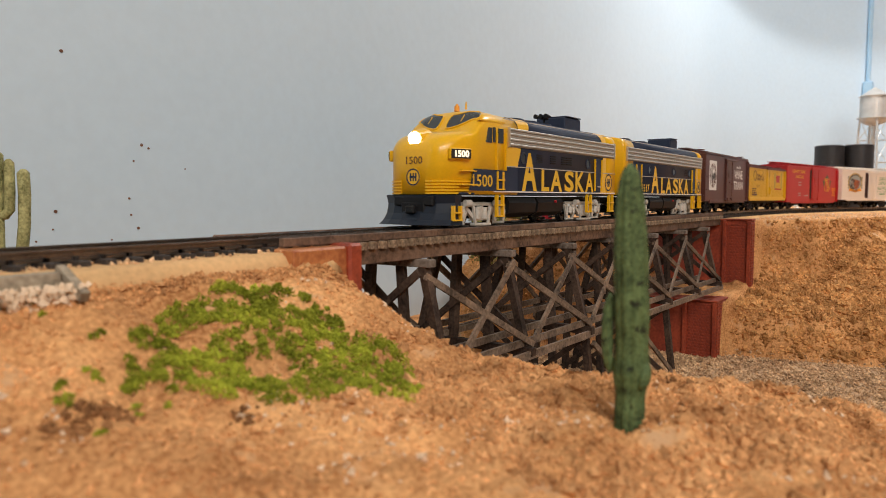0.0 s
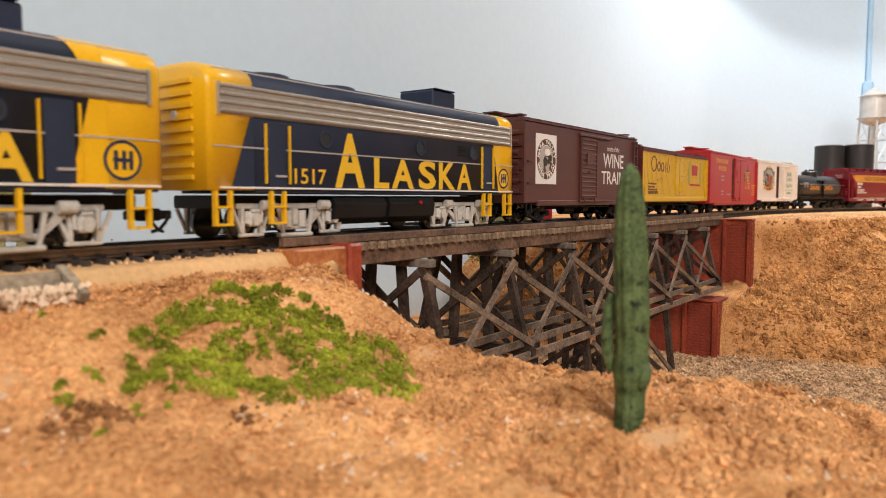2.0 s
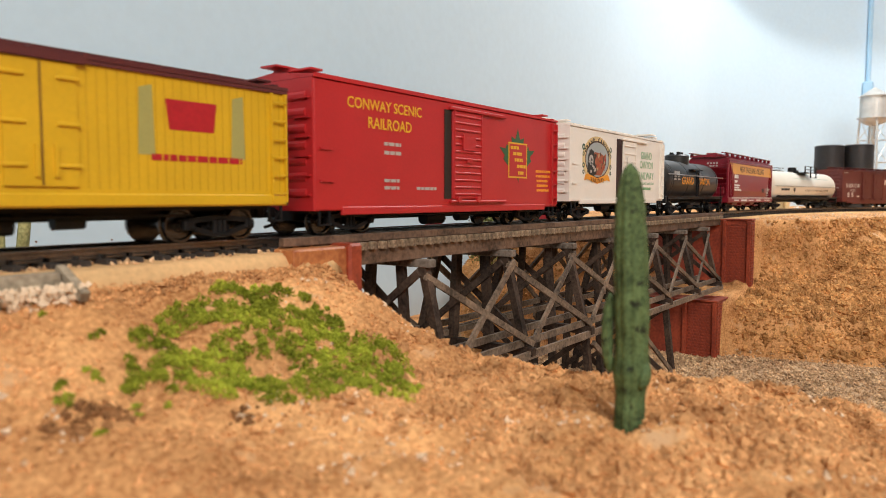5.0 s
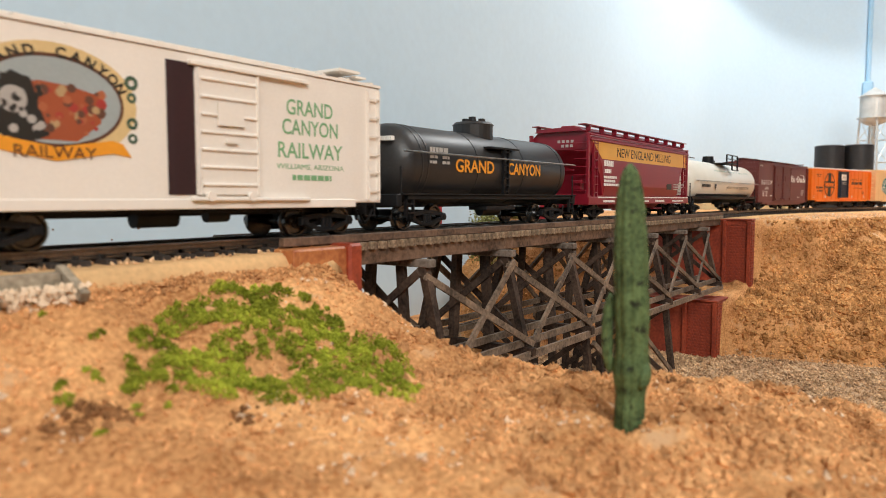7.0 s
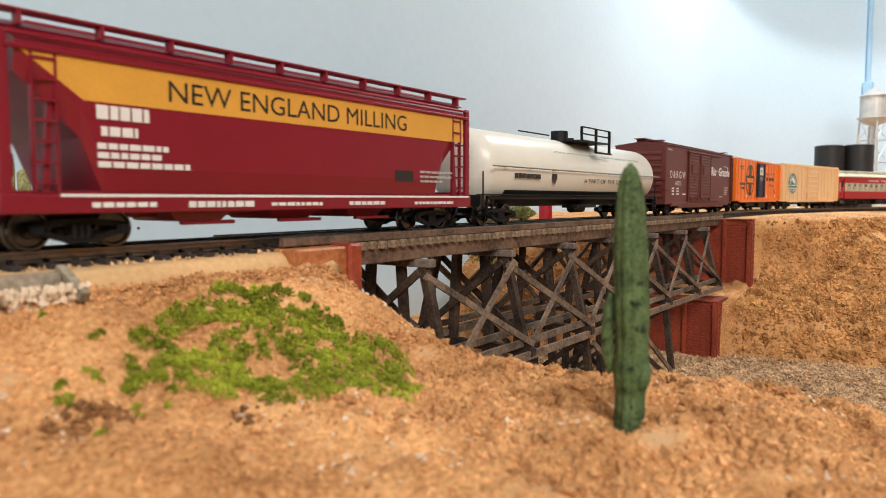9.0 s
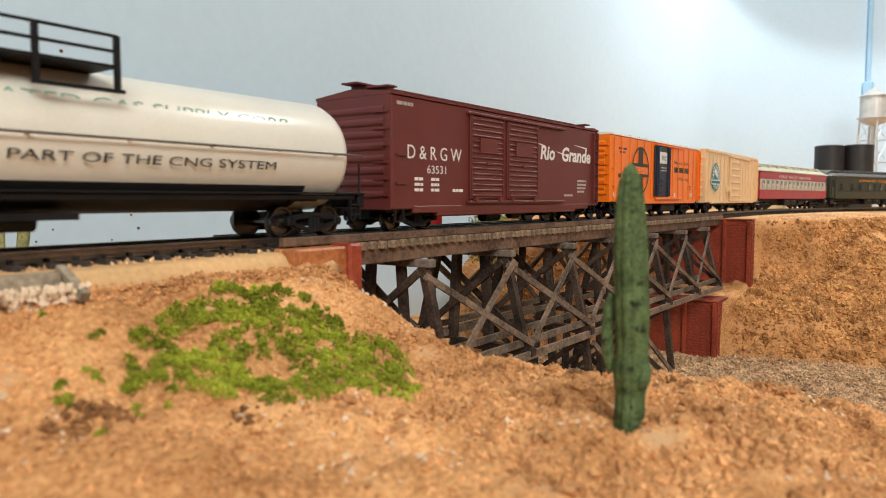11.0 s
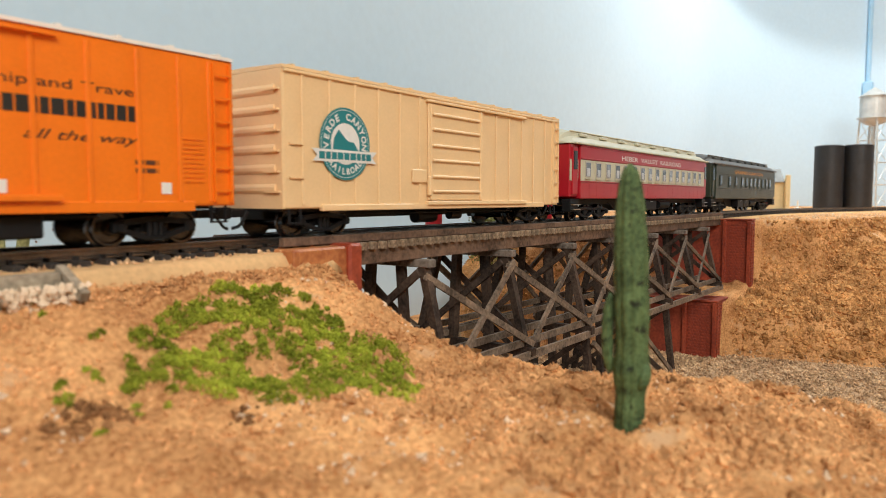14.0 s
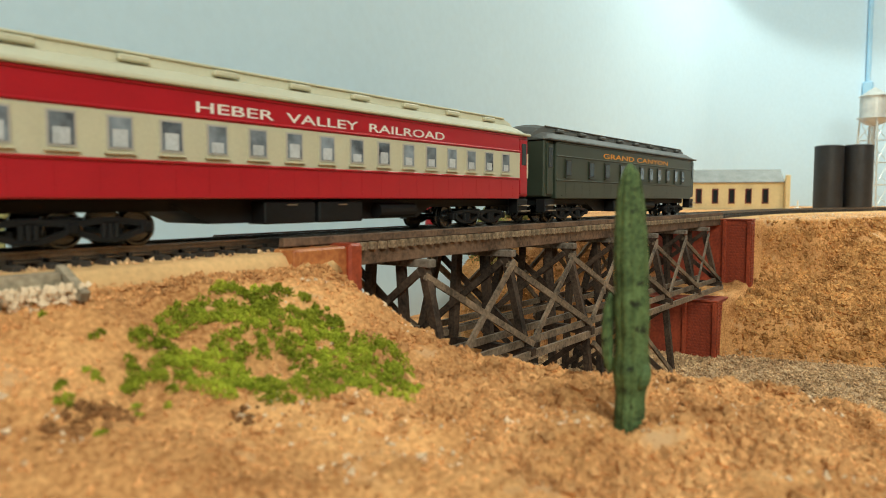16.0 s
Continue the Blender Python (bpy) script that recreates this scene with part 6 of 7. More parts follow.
def hopper_car():
    car, h = vehicle("covered_hopper", "deep red covered hopper with a gold lettered band", "hopper car", 10.25, 11.46)
    zb, zt = .0130, .0468
    # trough body with raked ends and rounded sides
    def sec(x, z0):
        return [(x, -HW + .0012, z0), (x, -HW, z0 + .006), (x, -HW, zt - .002), (x, -HW + .0035, zt + .0014), (x, HW - .0035, zt + .0014), (x, HW, zt - .002), (x, HW, z0 + .006), (x, HW - .0012, z0)]
    a = h - .004
    part("body", loft(bmesh.new(), [sec(-a, .0385), sec(-a + .0135, .0255), sec(-a + .0185, zb), sec(a - .0185, zb), sec(a - .0135, .0255), sec(a, .0385)]), HOPPER, car)
    for s in (-1, 1):
        bm = bmesh.new()
        loft(bm, [[(s * a, y, .0385), (s * (a - .0005), y, .0385), (s * (a - .0300), y, .0150), (s * (a - .0290), y, .0142)] for y in (-HW + .0015, HW - .0015)])
        part("slope_sheet", bm, HOPPER, car)
    part("gold_band", loft(bmesh.new(), [[(x, -HW - .0001, z) for x, z in ((-a + .0010, .0430), (-a + .0140, .0338), (a - .0012, .0338), (a - .0012, .0430))], [(x, -HW, z) for x, z in ((-a + .0010, .0430), (-a + .0140, .0338), (a - .0012, .0338), (a - .0012, .0430))]]), GOLD, car, "gold lettering band")
    lettering("NEW ENGLAND MILLING", -.0475, .0462, .0357, .0410, L_BLACK, car, -HW - .0001)
    part("side_sill", box(-h, h, -HW - .0006, -HW + .0010, .0085, .0128, .0003), HOPPER, car)
    part("sill_stripe", box(-h + .012, h - .002, -HW - .0008, -HW - .0005, .0122, .0129), L_WHITE, car)
    bars([(-.068, -.052, .0098, .0012), (-.043, -.022, .0096, .0016), (-.016, .004, .0098, .0010), (.016, .034, .0098, .0012), (.050, .074, .0098, .0010)], L_WHITE, car, -HW - .0007)
    bars([(-.0660, -.0530, .0300, .0032), (-.0650, -.0560, .0262, .0022), (-.0660, -.0480, .0232, .0014), (-.0660, -.0500, .0211, .0014), (-.0660, -.0420, .0190, .0014)], L_WHITE, car, -HW - .0001)
    panel("data_panel", [(.0400, .0180), (.0500, .0180), (.0500, .0218), (.0400, .0218)], L_BLACK, car)
    bars([(.0540, .0740, .0212, .0008), (.0540, .0740, .0195, .0008), (.0540, .0680, .0178, .0008)], L_GREY, car, -HW - .0001)
    roof = part("roof", loft(bmesh.new(), [[(x, -HW + .0030, zt + .0014), (x, -HW + .0060, zt + .0030), (x, 0, zt + .0036), (x, HW - .0060, zt + .0030), (x, HW - .0030, zt + .0014)] for x in (-h + .001, h - .001)]), HOPPER, car)
    for s in (-1, 1):
        part("roof_walk", box(-h, h, s * .0140 - .0022, s * .0140 + .0022, zt + .0046, zt + .0051), HOPPER, roof)
        for i in range(10):
            x = -h + .006 + (2 * h - .012) * i / 9
            part("walk_bracket", box(x - .0004, x + .0004, s * .0150 - .0014, s * .0150 + .0014, zt + .0016, zt + .0046), HOPPER, roof)
    part("side_top_rail", box(-h + .002, h - .002, -HW - .0008, -HW + .0004, .0430, .0440, .0002), HOPPER, car)
    part("side_top_rail", box(-h + .002, h - .002, -HW - .0006, -HW + .0004, .0458, .0466, .0002), HOPPER, car)
    part("hatch_run", box(-h + .012, h - .012, -.0045, .0045, zt + .0034, zt + .0056, .0005), HOPPER, roof)
    for s in (-1, 1):
        for x in (-h + .0015, h - .0015):
            part("corner_post", box(x - .0012, x + .0012, s * (HW - .0008) - .0008, s * (HW - .0008) + .0008, .0100, .0470, .0002), HOPPER, car)
        for x in (-h + .0095, h - .0095):
            bm = bmesh.new()
            beam(bm, (x, s * (HW - .001), .0130), (x * .93 + (-.004 if x < 0 else .004), s * (HW - .001), .0330), .0012, .0012)
            part("end_stanchion", bm, HOPPER, car)
        part("end_sill", box(s * h - .0030 if s > 0 else -h, s * h if s > 0 else -h + .0030, -HW, HW, .0085, .0145, .0003), HOPPER, car)
        part("end_deck", box(min(s * (h - .026), s * h), max(s * (h - .026), s * h), -HW + .001, HW - .001, .0128, .0136), HOPPER, car)
        ladder(car, s * h - s * .0095 - .0025, s * h - s * .0095 + .0025, .0130, .0440, 7, HOPPER, -HW - .0002)
        end_ladder(car, s * h, s, .0140, .0440, 7, HOPPER)
        truck(car, s * (h - .0190), "freight")
        coupler(car, s * h, s)
    bm = box(-h - .0015, -h, -.0100, .0100, .0270, .0276)
    add_box(bm, -h + .0005, -h + .0050, -.0140, -.0080, .0160, .0220, .0008)
    part("brake_stand", bm, HOPPER, car)
    bm = bmesh.new()
    for i in range(7):
        add_box(bm, -h - .0004, -h + .0002, -.0092 + .0026 * i % .01, -.0078 + .0026 * i % .01, .0420 + (0 if i < 4 else -.0024), .0434 + (0 if i < 4 else -.0024))
    part("end_print", bm, L_GREY, car)
    part("centre_sill", box(-h, h, -.0035, .0035, .0070, .0120, .0004), HOPPER, car)
    for x in (-.034, -.001, .032):
        part("discharge_gate", loft(bmesh.new(), [[(x - .0130, -.0135, .0125), (x + .0130, -.0135, .0125), (x + .0130, .0135, .0125), (x - .0130, .0135, .0125)], [(x - .0070, -.0100, .0058), (x + .0070, -.0100, .0058), (x + .0070, .0100, .0058), (x - .0070, .0100, .0058)]]), HOPPER, car)
        part("gate_bar", box(x - .0082, x + .0082, -.0150, -.0128, .0050, .0060, .0002), HOPPER, car)


def white_tank():
    car, h = vehicle("cream_tank_car", "long cream-white tank car with a black belly and roof platform", "tank car", 11.55, 13.03)
    r, zc = .0175, .0256
    tank_body(car, h, r, zc, TANKWHITE, -h + .002, h - .003)
    # black band along the belly
    seg = 20
    bm = bmesh.new()
    loft(bm, [[(x, -(r + .0001) * math.cos(math.radians(-34 - 52 * k / seg)), zc + (r + .0001) * math.sin(math.radians(-34 - 52 * k / seg))) for k in range(seg + 1)] for x in (-.086, -.04, .04, .082)], closed=False)
    part("belly_band", bm, TANKBLACK, car, "black band along the belly")
    frame_gear(car, h)
    for x in (-h + .022, h - .022):
        part("saddle", box(x - .006, x + .006, -.0120, .0120, .0110, .0150, .0006), BLACK, car)
    hand_rail(car, h - .003, -.0192, .0258, STEEL, 9)
    p = part("platform", box(-.016, .020, -.0190, .0190, .0418, .0425), BLACK, car, "black railed roof platform")
    for x in (-.016, .002, .020):
        part("platform_post", box(x - .0006, x + .0006, -.0194, -.0182, .0366 if x > -.01 else .0418, .0491), BLACK, p)
    for z in (.0456, .0491):
        for y in (-.0188, .0188):
            part("platform_rail", cyl((-.016, y, z), (.020, y, z), .0004, seg=6), BLACK, p)
    part("platform_hanger", box(.001, .0212, -.0200, -.0188, .0361, .0369), BLACK, p)
    part("dome_valve", cyl((-.004, 0, .0421), (-.004, 0, .0486), .0050, .0045, 20), BLACK, car)
    part("dome_valve", cyl((.008, 0, .0421), (.008, 0, .0456), .0030, .0026, 16), BLACK, car)
    y = -.0172
    L_MINT = paint("lettering_mint", (.32, .50, .42), .5)
    lettering("CONSOLIDATED GAS SUPPLY CORP.", -.040, .076, .0328, .0354, L_MINT, car, -.0150)
    lettering("A PART OF THE CNG SYSTEM", -.010, .068, .0201, .0224, L_BLACK, car, -r - .0001, shear=.1)
    bars([(-.0820, -.0580, .0211, .0022)], L_BLACK, car, -r - .0001)
    panel("shield", [(-.046, .0216), (-.0435, .0188), (-.041, .0216), (-.041, .0238), (-.046, .0238)], L_BLACK, car, -r - .0001)


def rio_car():
    car, h = boxcar("oxide_boxcar", "oxide red double-door boxcar with white lettering", 13.12, 14.33, .0080, .0480, .0510, OXIDE, OXIDE, OXIDE, 8)
    ribbed_door(car, -.0385, -.0130, .0118, .0452, 15, OXIDE, rails=False)
    ribbed_door(car, -.0095, .0178, .0118, .0452, 15, OXIDE, rails=False)
    part("door_track", box(-.041, .045, -HW - .0016, -HW, .0454, .0465, .0002), OXIDE, car)
    part("door_guide", box(-.041, .045, -HW - .0016, -HW, .0100, .0110, .0002), OXIDE, car)
    part("deep_sill", box(-.060, .060, -HW - .0002, -HW + .002, .0052, .0082, .0004), OXIDE, car)
    lettering("D & R G W", -.0780, -.0440, .0262, .0312, L_WHITE, car)
    lettering("63531", -.0665, -.0545, .0212, .0242, L_WHITE, car)
    bars([(-.0740, -.0690, .0185, .0011), (-.0740, -.0690, .0165, .0011), (-.0740, -.0690, .0145, .0011), (-.0640, -.0590, .0185, .0011), (-.0640, -.0590, .0165, .0011), (-.0640, -.0590, .0145, .0011), (-.0500, -.0430, .0145, .0011)], L_WHITE, car)
    bars([(.0620, .0730, .0205, .0010), (.0620, .0730, .0186, .0010), (.0620, .0720, .0168, .0010), (.0620, .0710, .0150, .0010), (.0470, .0570, .0130, .0010)], L_GREY, car)
    lettering("Rio", .0217, .0365, .0303, .0372, L_WHITE, car, shear=.15, bold=.0003)
    lettering("Grande", .0440, .0778, .0303, .0375, L_WHITE, car, shear=.15, bold=.0003)
    panel("speed_line", [(.0170, .0380), (.0262, .0371), (.0262, .0362)], L_WHITE, car)
    panel("speed_line", [(.0375, .0348), (.0480, .0340), (.0480, .0331)], L_WHITE, car)
    panel("speed_line", [(.0570, .0392), (.0730, .0384), (.0730, .0375)], L_WHITE, car)
    bars([(-h + .003, -h + .012, .0448, .0012)], L_GREY, car)


def orange_car():
    post = [-.0800, -.0690, -.0560, -.0440, -.0320, -.0190, .0230, .0350, .0470, .0590, .0700, .0790]
    car, h = boxcar("orange_reefer", "bright orange mechanical refrigerator car with a dark blue door", 14.455, 15.655, .0100, .0482, .0502, ORANGE, CARWHITE, ORANGE, 9, roofwalk=False, posts=post)
    d = part("plug_door", box(-.0150, .0140, -HW - .0012, -HW - .0002, .0132, .0462, .0004), DOORBLUE, car, "dark blue plug door")
    for x in (-.0128, -.0100, .0095, .0120):
        part("lock_rod", cyl((x, -HW - .0018, .0135), (x, -HW - .0018, .0460), .0005, seg=8), DOORBLUE, d)
    for z in (.0155, .0200, .0235):
        part("door_bar", box(-.0050, .0075, -HW - .0020, -HW - .0012, z, z + .0007), DOORBLUE, d)
    panel("door_sign", [(-.0075, .0350), (.0072, .0350), (.0072, .0425), (-.0075, .0425)], L_WHITE, d, -HW - .0012)
    lettering("MTC", -.0030, .0055, .0368, .0402, L_BLACK, d, -HW - .0013)
    bars([(-.0045, .0065, .0318, .0008), (-.0045, .0065, .0300, .0008)], L_GREY, d, -HW - .0013)
    part("door_track", box(-.0130, .0400, -HW - .0016, -HW, .0466, .0474), ORANGE, car)
    part("door_guide", box(-.0130, .0400, -HW - .0018, -HW, .0112, .0126, .0002), ORANGE, car)
    # round cross emblem
    x, z = -.0395, .0292
    y = -HW - .0005
    e = ring("emblem", x, z, .0133, .0145, L_BLACK, car, y, .00012, 48)
    e["label"] = "large black ring and cross emblem"
    panel("cross_arm", [(x - .0038, z - .0134), (x + .0038, z - .0134), (x + .0038, z + .0134), (x - .0038, z + .0134)], L_BLACK, car, y, .0001, parent=e)
    panel("cross_arm", [(x - .0134, z - .0038), (x + .0134, z - .0038), (x + .0134, z + .0042), (x - .0134, z + .0042)], L_BLACK, car, y, .00013, parent=e)
    bars([(x - .0122, x + .0122, z - .0022, .0044)], ORANGE, e, y - .00013, "emblem_mark")
    bars([(-.0740, -.0560, .0244, .0022), (-.0710, -.0580, .0205, .0022)], L_BROWN, car, y + .0004)
    bars([(-.0740, -.0620, .0405, .0012), (-.0720, -.0640, .0385, .0010)], L_BROWN, car, y + .0004)
    lettering("Ship and Travel", .0255, .0590, .0352, .0380, L_BLACK, car)
    bars([(.0265, .0590, .0300, .0036)], L_BLACK, car)
    lettering("all the way", .0330, .0590, .0240, .0268, L_BLACK, car, shear=.35)
    for px in (-.0800, -.0490, .0280, .0660):
        panel("small_cross", [(px - .0014, .0130), (px + .0014, .0130), (px + .0014, .0158), (px - .0014, .0158)], L_WHITE, car, -HW - .0001, .0001)
    bars([(.0580, .0640, .0200, .0011), (.0580, .0640, .0180, .0011)], L_BROWN, car)
    bm = bmesh.new()
    for i in range(10):
        add_box(bm, .0705, .0768, -HW - .0003, -HW, .0160 + .0012 * i, .0166 + .0012 * i)
    part("cooling_louvre", bm, ORANGE, car)
    part("fuel_tank", box(.010, .038, -.0150, -.0020, .0030, .0085, .0006), BLACK, car)
    part("equipment_box", box(-.036, -.004, -.0140, .0020, .0045, .0085, .0006), BLACK, car)


def beige_car():
    post = [-.0800, -.0685, -.0570, -.0455, -.0340, -.0228, .0190, .0300, .0410, .0520, .0630, .0740]
    car, h = boxcar("beige_boxcar", "pale beige exterior-post boxcar with a teal emblem", 15.78, 17.0, .0088, .0497, .0512, BEIGE, BEIGE, BEIGE, 6, roofwalk=False, posts=post, sill=False)
    part("top_chord", box(-h, h, -HW - .0008, -HW, .0486, .0496, .0002), BEIGE, car)
    part("side_sill", box(-h + .015, h - .015, -HW - .0008, -HW + .001, .0080, .0100, .0002), BEIGE, car)
    d = part("door", box(-.0185, .0172, -HW - .0009, -HW - .0002, .0112, .0470, .0003), BEIGE, car)
    for z in (.0140, .0195, .0255, .0310, .0370, .0425):
        part("door_rib", box(-.0165, .0155, -HW - .0018, -HW - .0008, z, z + .0011, .0003), BEIGE, d)
    for x in (-.0178, .0160):
        part("door_stile", box(x, x + .0010, -HW - .0015, -HW - .0008, .0115, .0468, .0002), BEIGE, d)
    part("door_latch", box(-.0280, -.0195, -HW - .0011, -HW - .0002, .0175, .0225, .0004), BEIGE, car)
    part("door_latch", box(-.0195, -.0180, -HW - .0022, -HW - .0008, .0130, .0200, .0003), BEIGE, d)
    part("door_track", box(-.0195, .0540, -HW - .0016, -HW, .0472, .0482, .0002), BEIGE, car)
    part("door_guide", box(-.0195, .0540, -HW - .0018, -HW, .0095, .0110, .0002), BEIGE, car)
    x, z, y = -.0622, .0292, -HW - .0005
    e = disc("emblem", x, z, .0112, L_WHITE, car, y, .0001, "round teal emblem with a ribbon")
    ring("emblem_ring", x, z, .0066, .0106, L_TEAL, e, y - .0001, .00005)
    panel("emblem_hill", [(x - .0058, z - .0030), (x - .0052, z + .0016), (x - .0030, z + .0044), (x - .0012, z + .0028), (x + .0010, z + .0010), (x + .0040, z + .0006), (x + .0060, z - .0020), (x + .0040, z - .0048), (x - .0036, z - .0050)], L_TEAL, car, y - .0001, .00005, parent=e)
    arc_text("VERDE CANYON", x, z, .0087, .0087, 185, -5, .0031, L_WHITE, e, y - .00016)
    arc_text("RAILROAD", x, z, .0087, .0087, 222, 318, .0028, L_WHITE, e, y - .00016)
    pl = panel("ribbon", [(x - .0145, z - .0058), (x + .0145, z - .0058), (x + .0125, z - .0040), (x + .0148, z - .0020), (x - .0148, z - .0020), (x - .0125, z - .0040)], L_WHITE, car, y - .0002, .00008, parent=e)
    bars([(x - .0118, x + .0118, z - .0050, .0022)], L_TEAL, pl, y - .00028, "ribbon_print")
    ring("emblem_edge", x, z, .0108, .0115, L_TEAL, e, y - .0001, .00005)


# ---- passenger cars ----
paint_blind = paint("pale_seat_back", (0.50, 0.52, 0.55), 0.6, vary=0.2)

def coach(name, label, t0, t1, side, band, roof_m, words, word_m, word_x, windows, two_tone):
    car, h = vehicle(name, label, "passenger coach", t0, t1)
    zb, zt = .0118, .0402
    body = part("body", box(-h + .010, h - .010, -HW, HW, zb, zt, .0004), side, car)
    for s in (-1, 1):
        part("vestibule", box(s * (h - .0098) if s > 0 else -h, h if s > 0 else -h + .0098, -HW + .0014, HW - .0014, zb + .001, zt, .0006), side, car)
        part("diaphragm", box(s * h if s > 0 else -h - .003, h + .003 if s > 0 else -h, -.0075, .0075, .0120, .0400, .0008), BLACK, car)
        vx = s * (h - .0052)
        d = part("vestibule_door", box(vx - .0030, vx + .0030, -HW + .0006, -HW + .0016, .0140, .0385, .0002), side, car)
        part("door_window", box(vx - .0019, vx + .0019, -HW + .0003, -HW + .0007, .0270, .0365), PANE, d)
        st = part("steps", box(vx - .0045, vx + .0045, -HW + .001, -HW + .0060, .0052, .0118, .0003), BLACK, car)
        for z in (.0060, .0085):
            part("step_tread", box(vx - .0042, vx + .0042, -HW - .0006, -HW + .0020, z, z + .0005), STEEL, st)
        truck(car, s * (h - .0360), "coach")
        coupler(car, s * h, s)
    # arched roof with a raised clerestory
    def roofsec(x, k, w):
        return [(x, -w - .0008, zt), (x, -w - .0008, zt + .0010 * k), (x, -w + .0030, zt + .0036 * k), (x, -w * .62, zt + .0047 * k), (x, -w * .58, zt + .0074 * k), (x, -w * .30, zt + .0085 * k), (x, 0, zt + .0088 * k),
                (x, w * .30, zt + .0085 * k), (x, w * .58, zt + .0074 * k), (x, w * .62, zt + .0047 * k), (x, w - .0030, zt + .0036 * k), (x, w + .0008, zt + .0010 * k), (x, w + .0008, zt)]
    ro = part("roof", loft(bmesh.new(), [roofsec(-h - .001, .25, HW - .002), roofsec(-h + .002, .55, HW - .001), roofsec(-h + .006, .82, HW - .0004), roofsec(-h + .012, 1, HW), roofsec(h - .012, 1, HW), roofsec(h - .006, .82, HW - .0004), roofsec(h - .002, .55, HW - .001), roofsec(h + .001, .25, HW - .002)]), roof_m, car)
    part("clerestory_rim", box(-h + .012, h - .012, -HW * .62, -HW * .56, zt + .0072, zt + .0079, .0002), roof_m, ro)
    part("eave", box(-h + .002, h - .002, -HW - .0014, -HW + .0010, zt - .0003, zt + .0008, .0003), roof_m, ro)
    for i in range(8):
        x = -h + .026 + (2 * h - .052) * i / 7
        part("roof_vent", box(x - .0042, x + .0042, -HW * .62 - .0016, -HW * .60, zt + .0050, zt + .0067, .0004), roof_m, ro)
    zw0, zw1 = .0232, .0312
    if two_tone:
        part("window_band", box(-h + .0100, h - .0100, -HW - .0001, -HW, .0212, .0322), band, car, "cream window band")
        for s in (-1, 1):
            vx0, vx1 = (-h, -h + .0098) if s < 0 else (h - .0098, h)
            part("window_band", box(vx0 + .0001, vx1, -HW + .0012, -HW + .0015, .0212, .0322), band, car)
    for z in (.0205, .0325):
        part("belt_rail", box(-h + .0100, h - .0100, -HW - .0006, -HW, z, z + .0007, .0002), side if two_tone else band, car)
    part("letterboard_rail", box(-h + .0100, h - .0100, -HW - .0005, -HW, zt - .0012, zt - .0004, .0002), side if two_tone else band, car)
    for x in windows:
        w = part("window", box(x - .0036, x + .0036, -HW - .0003, -HW - .0001, zw0 - .0004, zw1 + .0004), band if two_tone else side, car)
        part("window_frame", box(x - .0032, x + .0032, -HW - .0006, -HW - .0003, zw0, zw1), L_GREY if two_tone else L_BLACK, w)
        part("pane", box(x - .0027, x + .0027, -HW - .0007, -HW - .0006, zw0 + .0005, zw1 - .0005), COACHPANE if (two_tone or random.random() < .55) else PANE, w)
        if two_tone:
            k = random.uniform(.35, .6)
            part("blind", box(x - .0020, x + .0018, -HW - .00078, -HW - .0007, zw0 + .0006, zw0 + .008 * k), paint_blind, w)
        part("window_sill", box(x - .0038, x + .0038, -HW - .0011, -HW - .0001, zw0 - .0010, zw0 - .0004), band if two_tone else side, w)
    lettering(words, word_x[0], word_x[1], .0340, .0368, word_m, car, bold=.0001)
    bm = bmesh.new()
    n = 44
    for i in range(n):
        x = -h + .016 + (2 * h - .032) * i / (n - 1)
        for k in range(7 if i % 2 else 1):
            add_box(bm, x - .0001, x + .0001, -HW - .00025, -HW, .0132 + .0010 * k, .0134 + .0010 * k)
    part("rivet", bm, side, car)
    part("underframe", box(-h + .004, h - .004, -.0100, .0100, .0085, .0118, .0004), BLACK, car)
    part("fish_belly", loft(bmesh.new(), [[(x0, -.0105, .0100), (x1, -.0105, .0048), (x2, -.0105, .0048), (x3, -.0105, .0100)] if y < 0 else [(x0, .0105, .0100), (x1, .0105, .0048), (x2, .0105, .0048), (x3, .0105, .0100)] for y in (-1, 1) for x0, x1, x2, x3 in ((-.058, -.046, .046, .058),)]), BLACK, car)
    for a in (-.032, -.0105):
        b = part("battery_box", box(a, a + .0200, -.0165, -.0080, .0044, .0110, .0005), BLACK, car)
        part("latch", box(a + .0080, a + .0120, -.0170, -.0164, .0098, .0102), STEEL, b)
    part("air_tank", cyl((.020, -.0130, .0078), (.040, -.0130, .0078), .0026, seg=14), BLACK, car)
    return car, h


wine_car()
reefer_car()
red_car()
white_car()
black_tank()
hopper_car()
white_tank()
rio_car()
orange_car()
beige_car()
car, h = coach("red_coach", "red and cream heavyweight passenger coach with cream roof", 17.115, 18.81, COACHRED, COACHCREAM, COACHCREAM, "HEBER  VALLEY  RAILROAD", L_WHITE, (-.0552, .0540), [-.1030 + .01345 * i for i in range(16)], True)
coach("green_coach", "dark green heavyweight passenger coach with grey roof", 18.92, 20.58, PULLMAN, PULLMAN, PULLROOF, "GRAND CANYON", L_ORANGE, (-.0520, .0560), [-.0960, -.0680, -.0470, -.0250, -.0090, .0070, .0230, .0390, .0560, .0730, .0880], False)


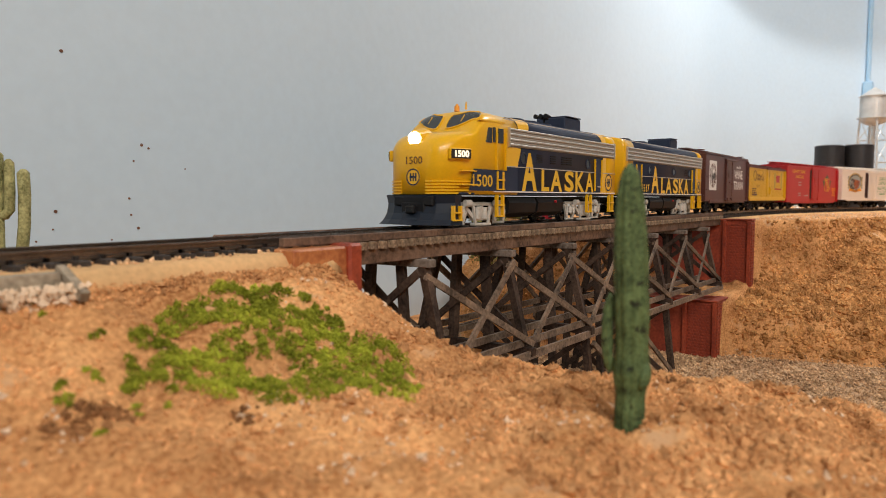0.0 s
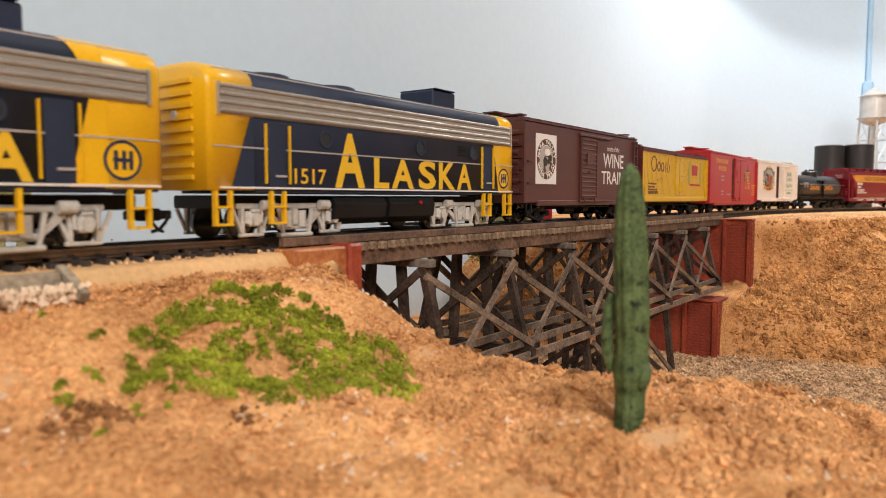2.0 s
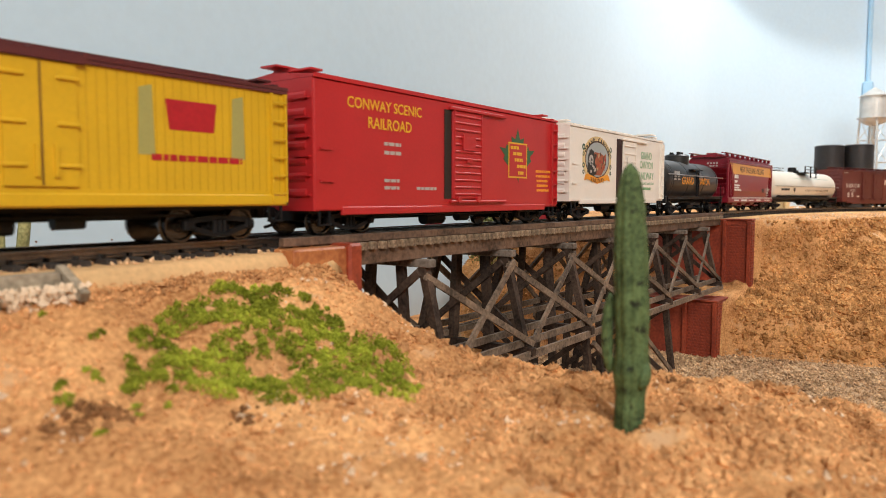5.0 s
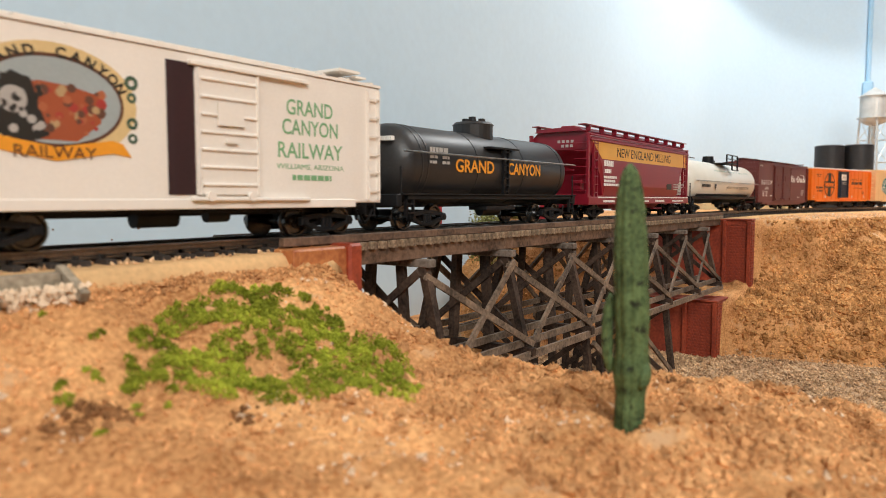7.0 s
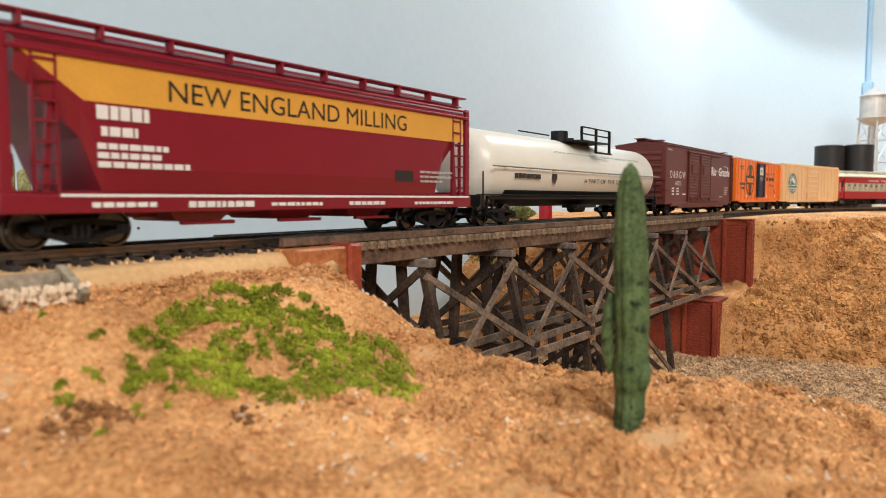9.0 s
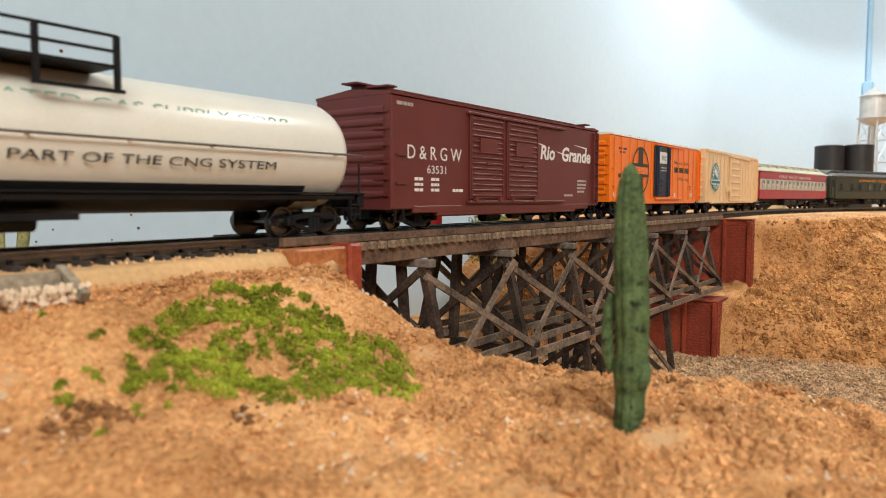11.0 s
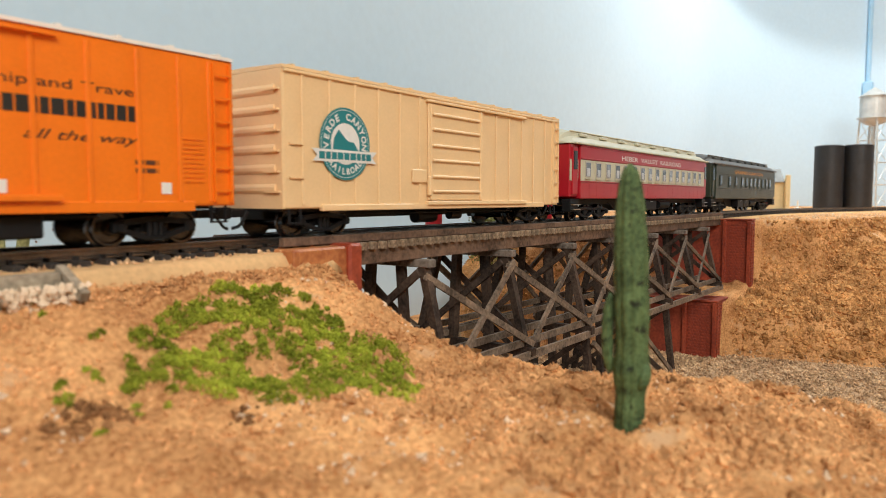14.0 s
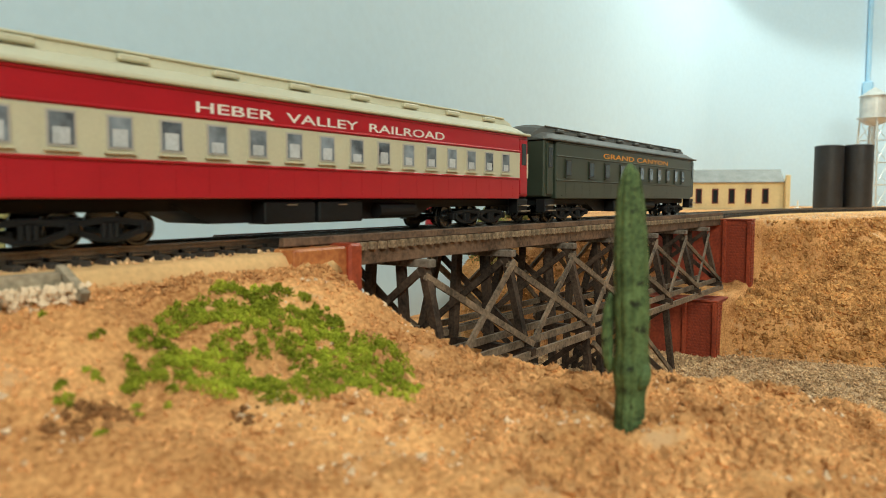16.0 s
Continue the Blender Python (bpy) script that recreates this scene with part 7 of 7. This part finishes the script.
def motions():
    """The train rolls along the track at one speed, and its wheels with it."""
    for v, mid, length in TRAIN:
        rows = []
        for i in range(41):
            t = i * 0.4
            s = SPEED * (mid - t) - 0.115
            a, b = line_at(s - 0.35 * length), line_at(s + 0.35 * length)
            rows.append((t, pose((a[0] + b[0]) / 2, (a[1] + b[1]) / 2, 0, 0, 0, math.degrees(math.atan2(b[1] - a[1], b[0] - a[0])))))
        walk(v, rows)
    turn = math.degrees(SPEED / FPS / WHEEL_R)
    for place, sets in AXLES.items():
        walk(sets[0], [(i / FPS, pose(place, 0, WHEEL_R) @ Matrix.Rotation(math.radians(-turn * i), 4, "Y")) for i in range(481)])
        roll = sets[0].animation_data
        for w in sets[1:]:
            w.rotation_mode = "QUATERNION"
            w.animation_data_create()
            w.animation_data.action = roll.action
            w.animation_data.action_slot = roll.action_slot


motions()
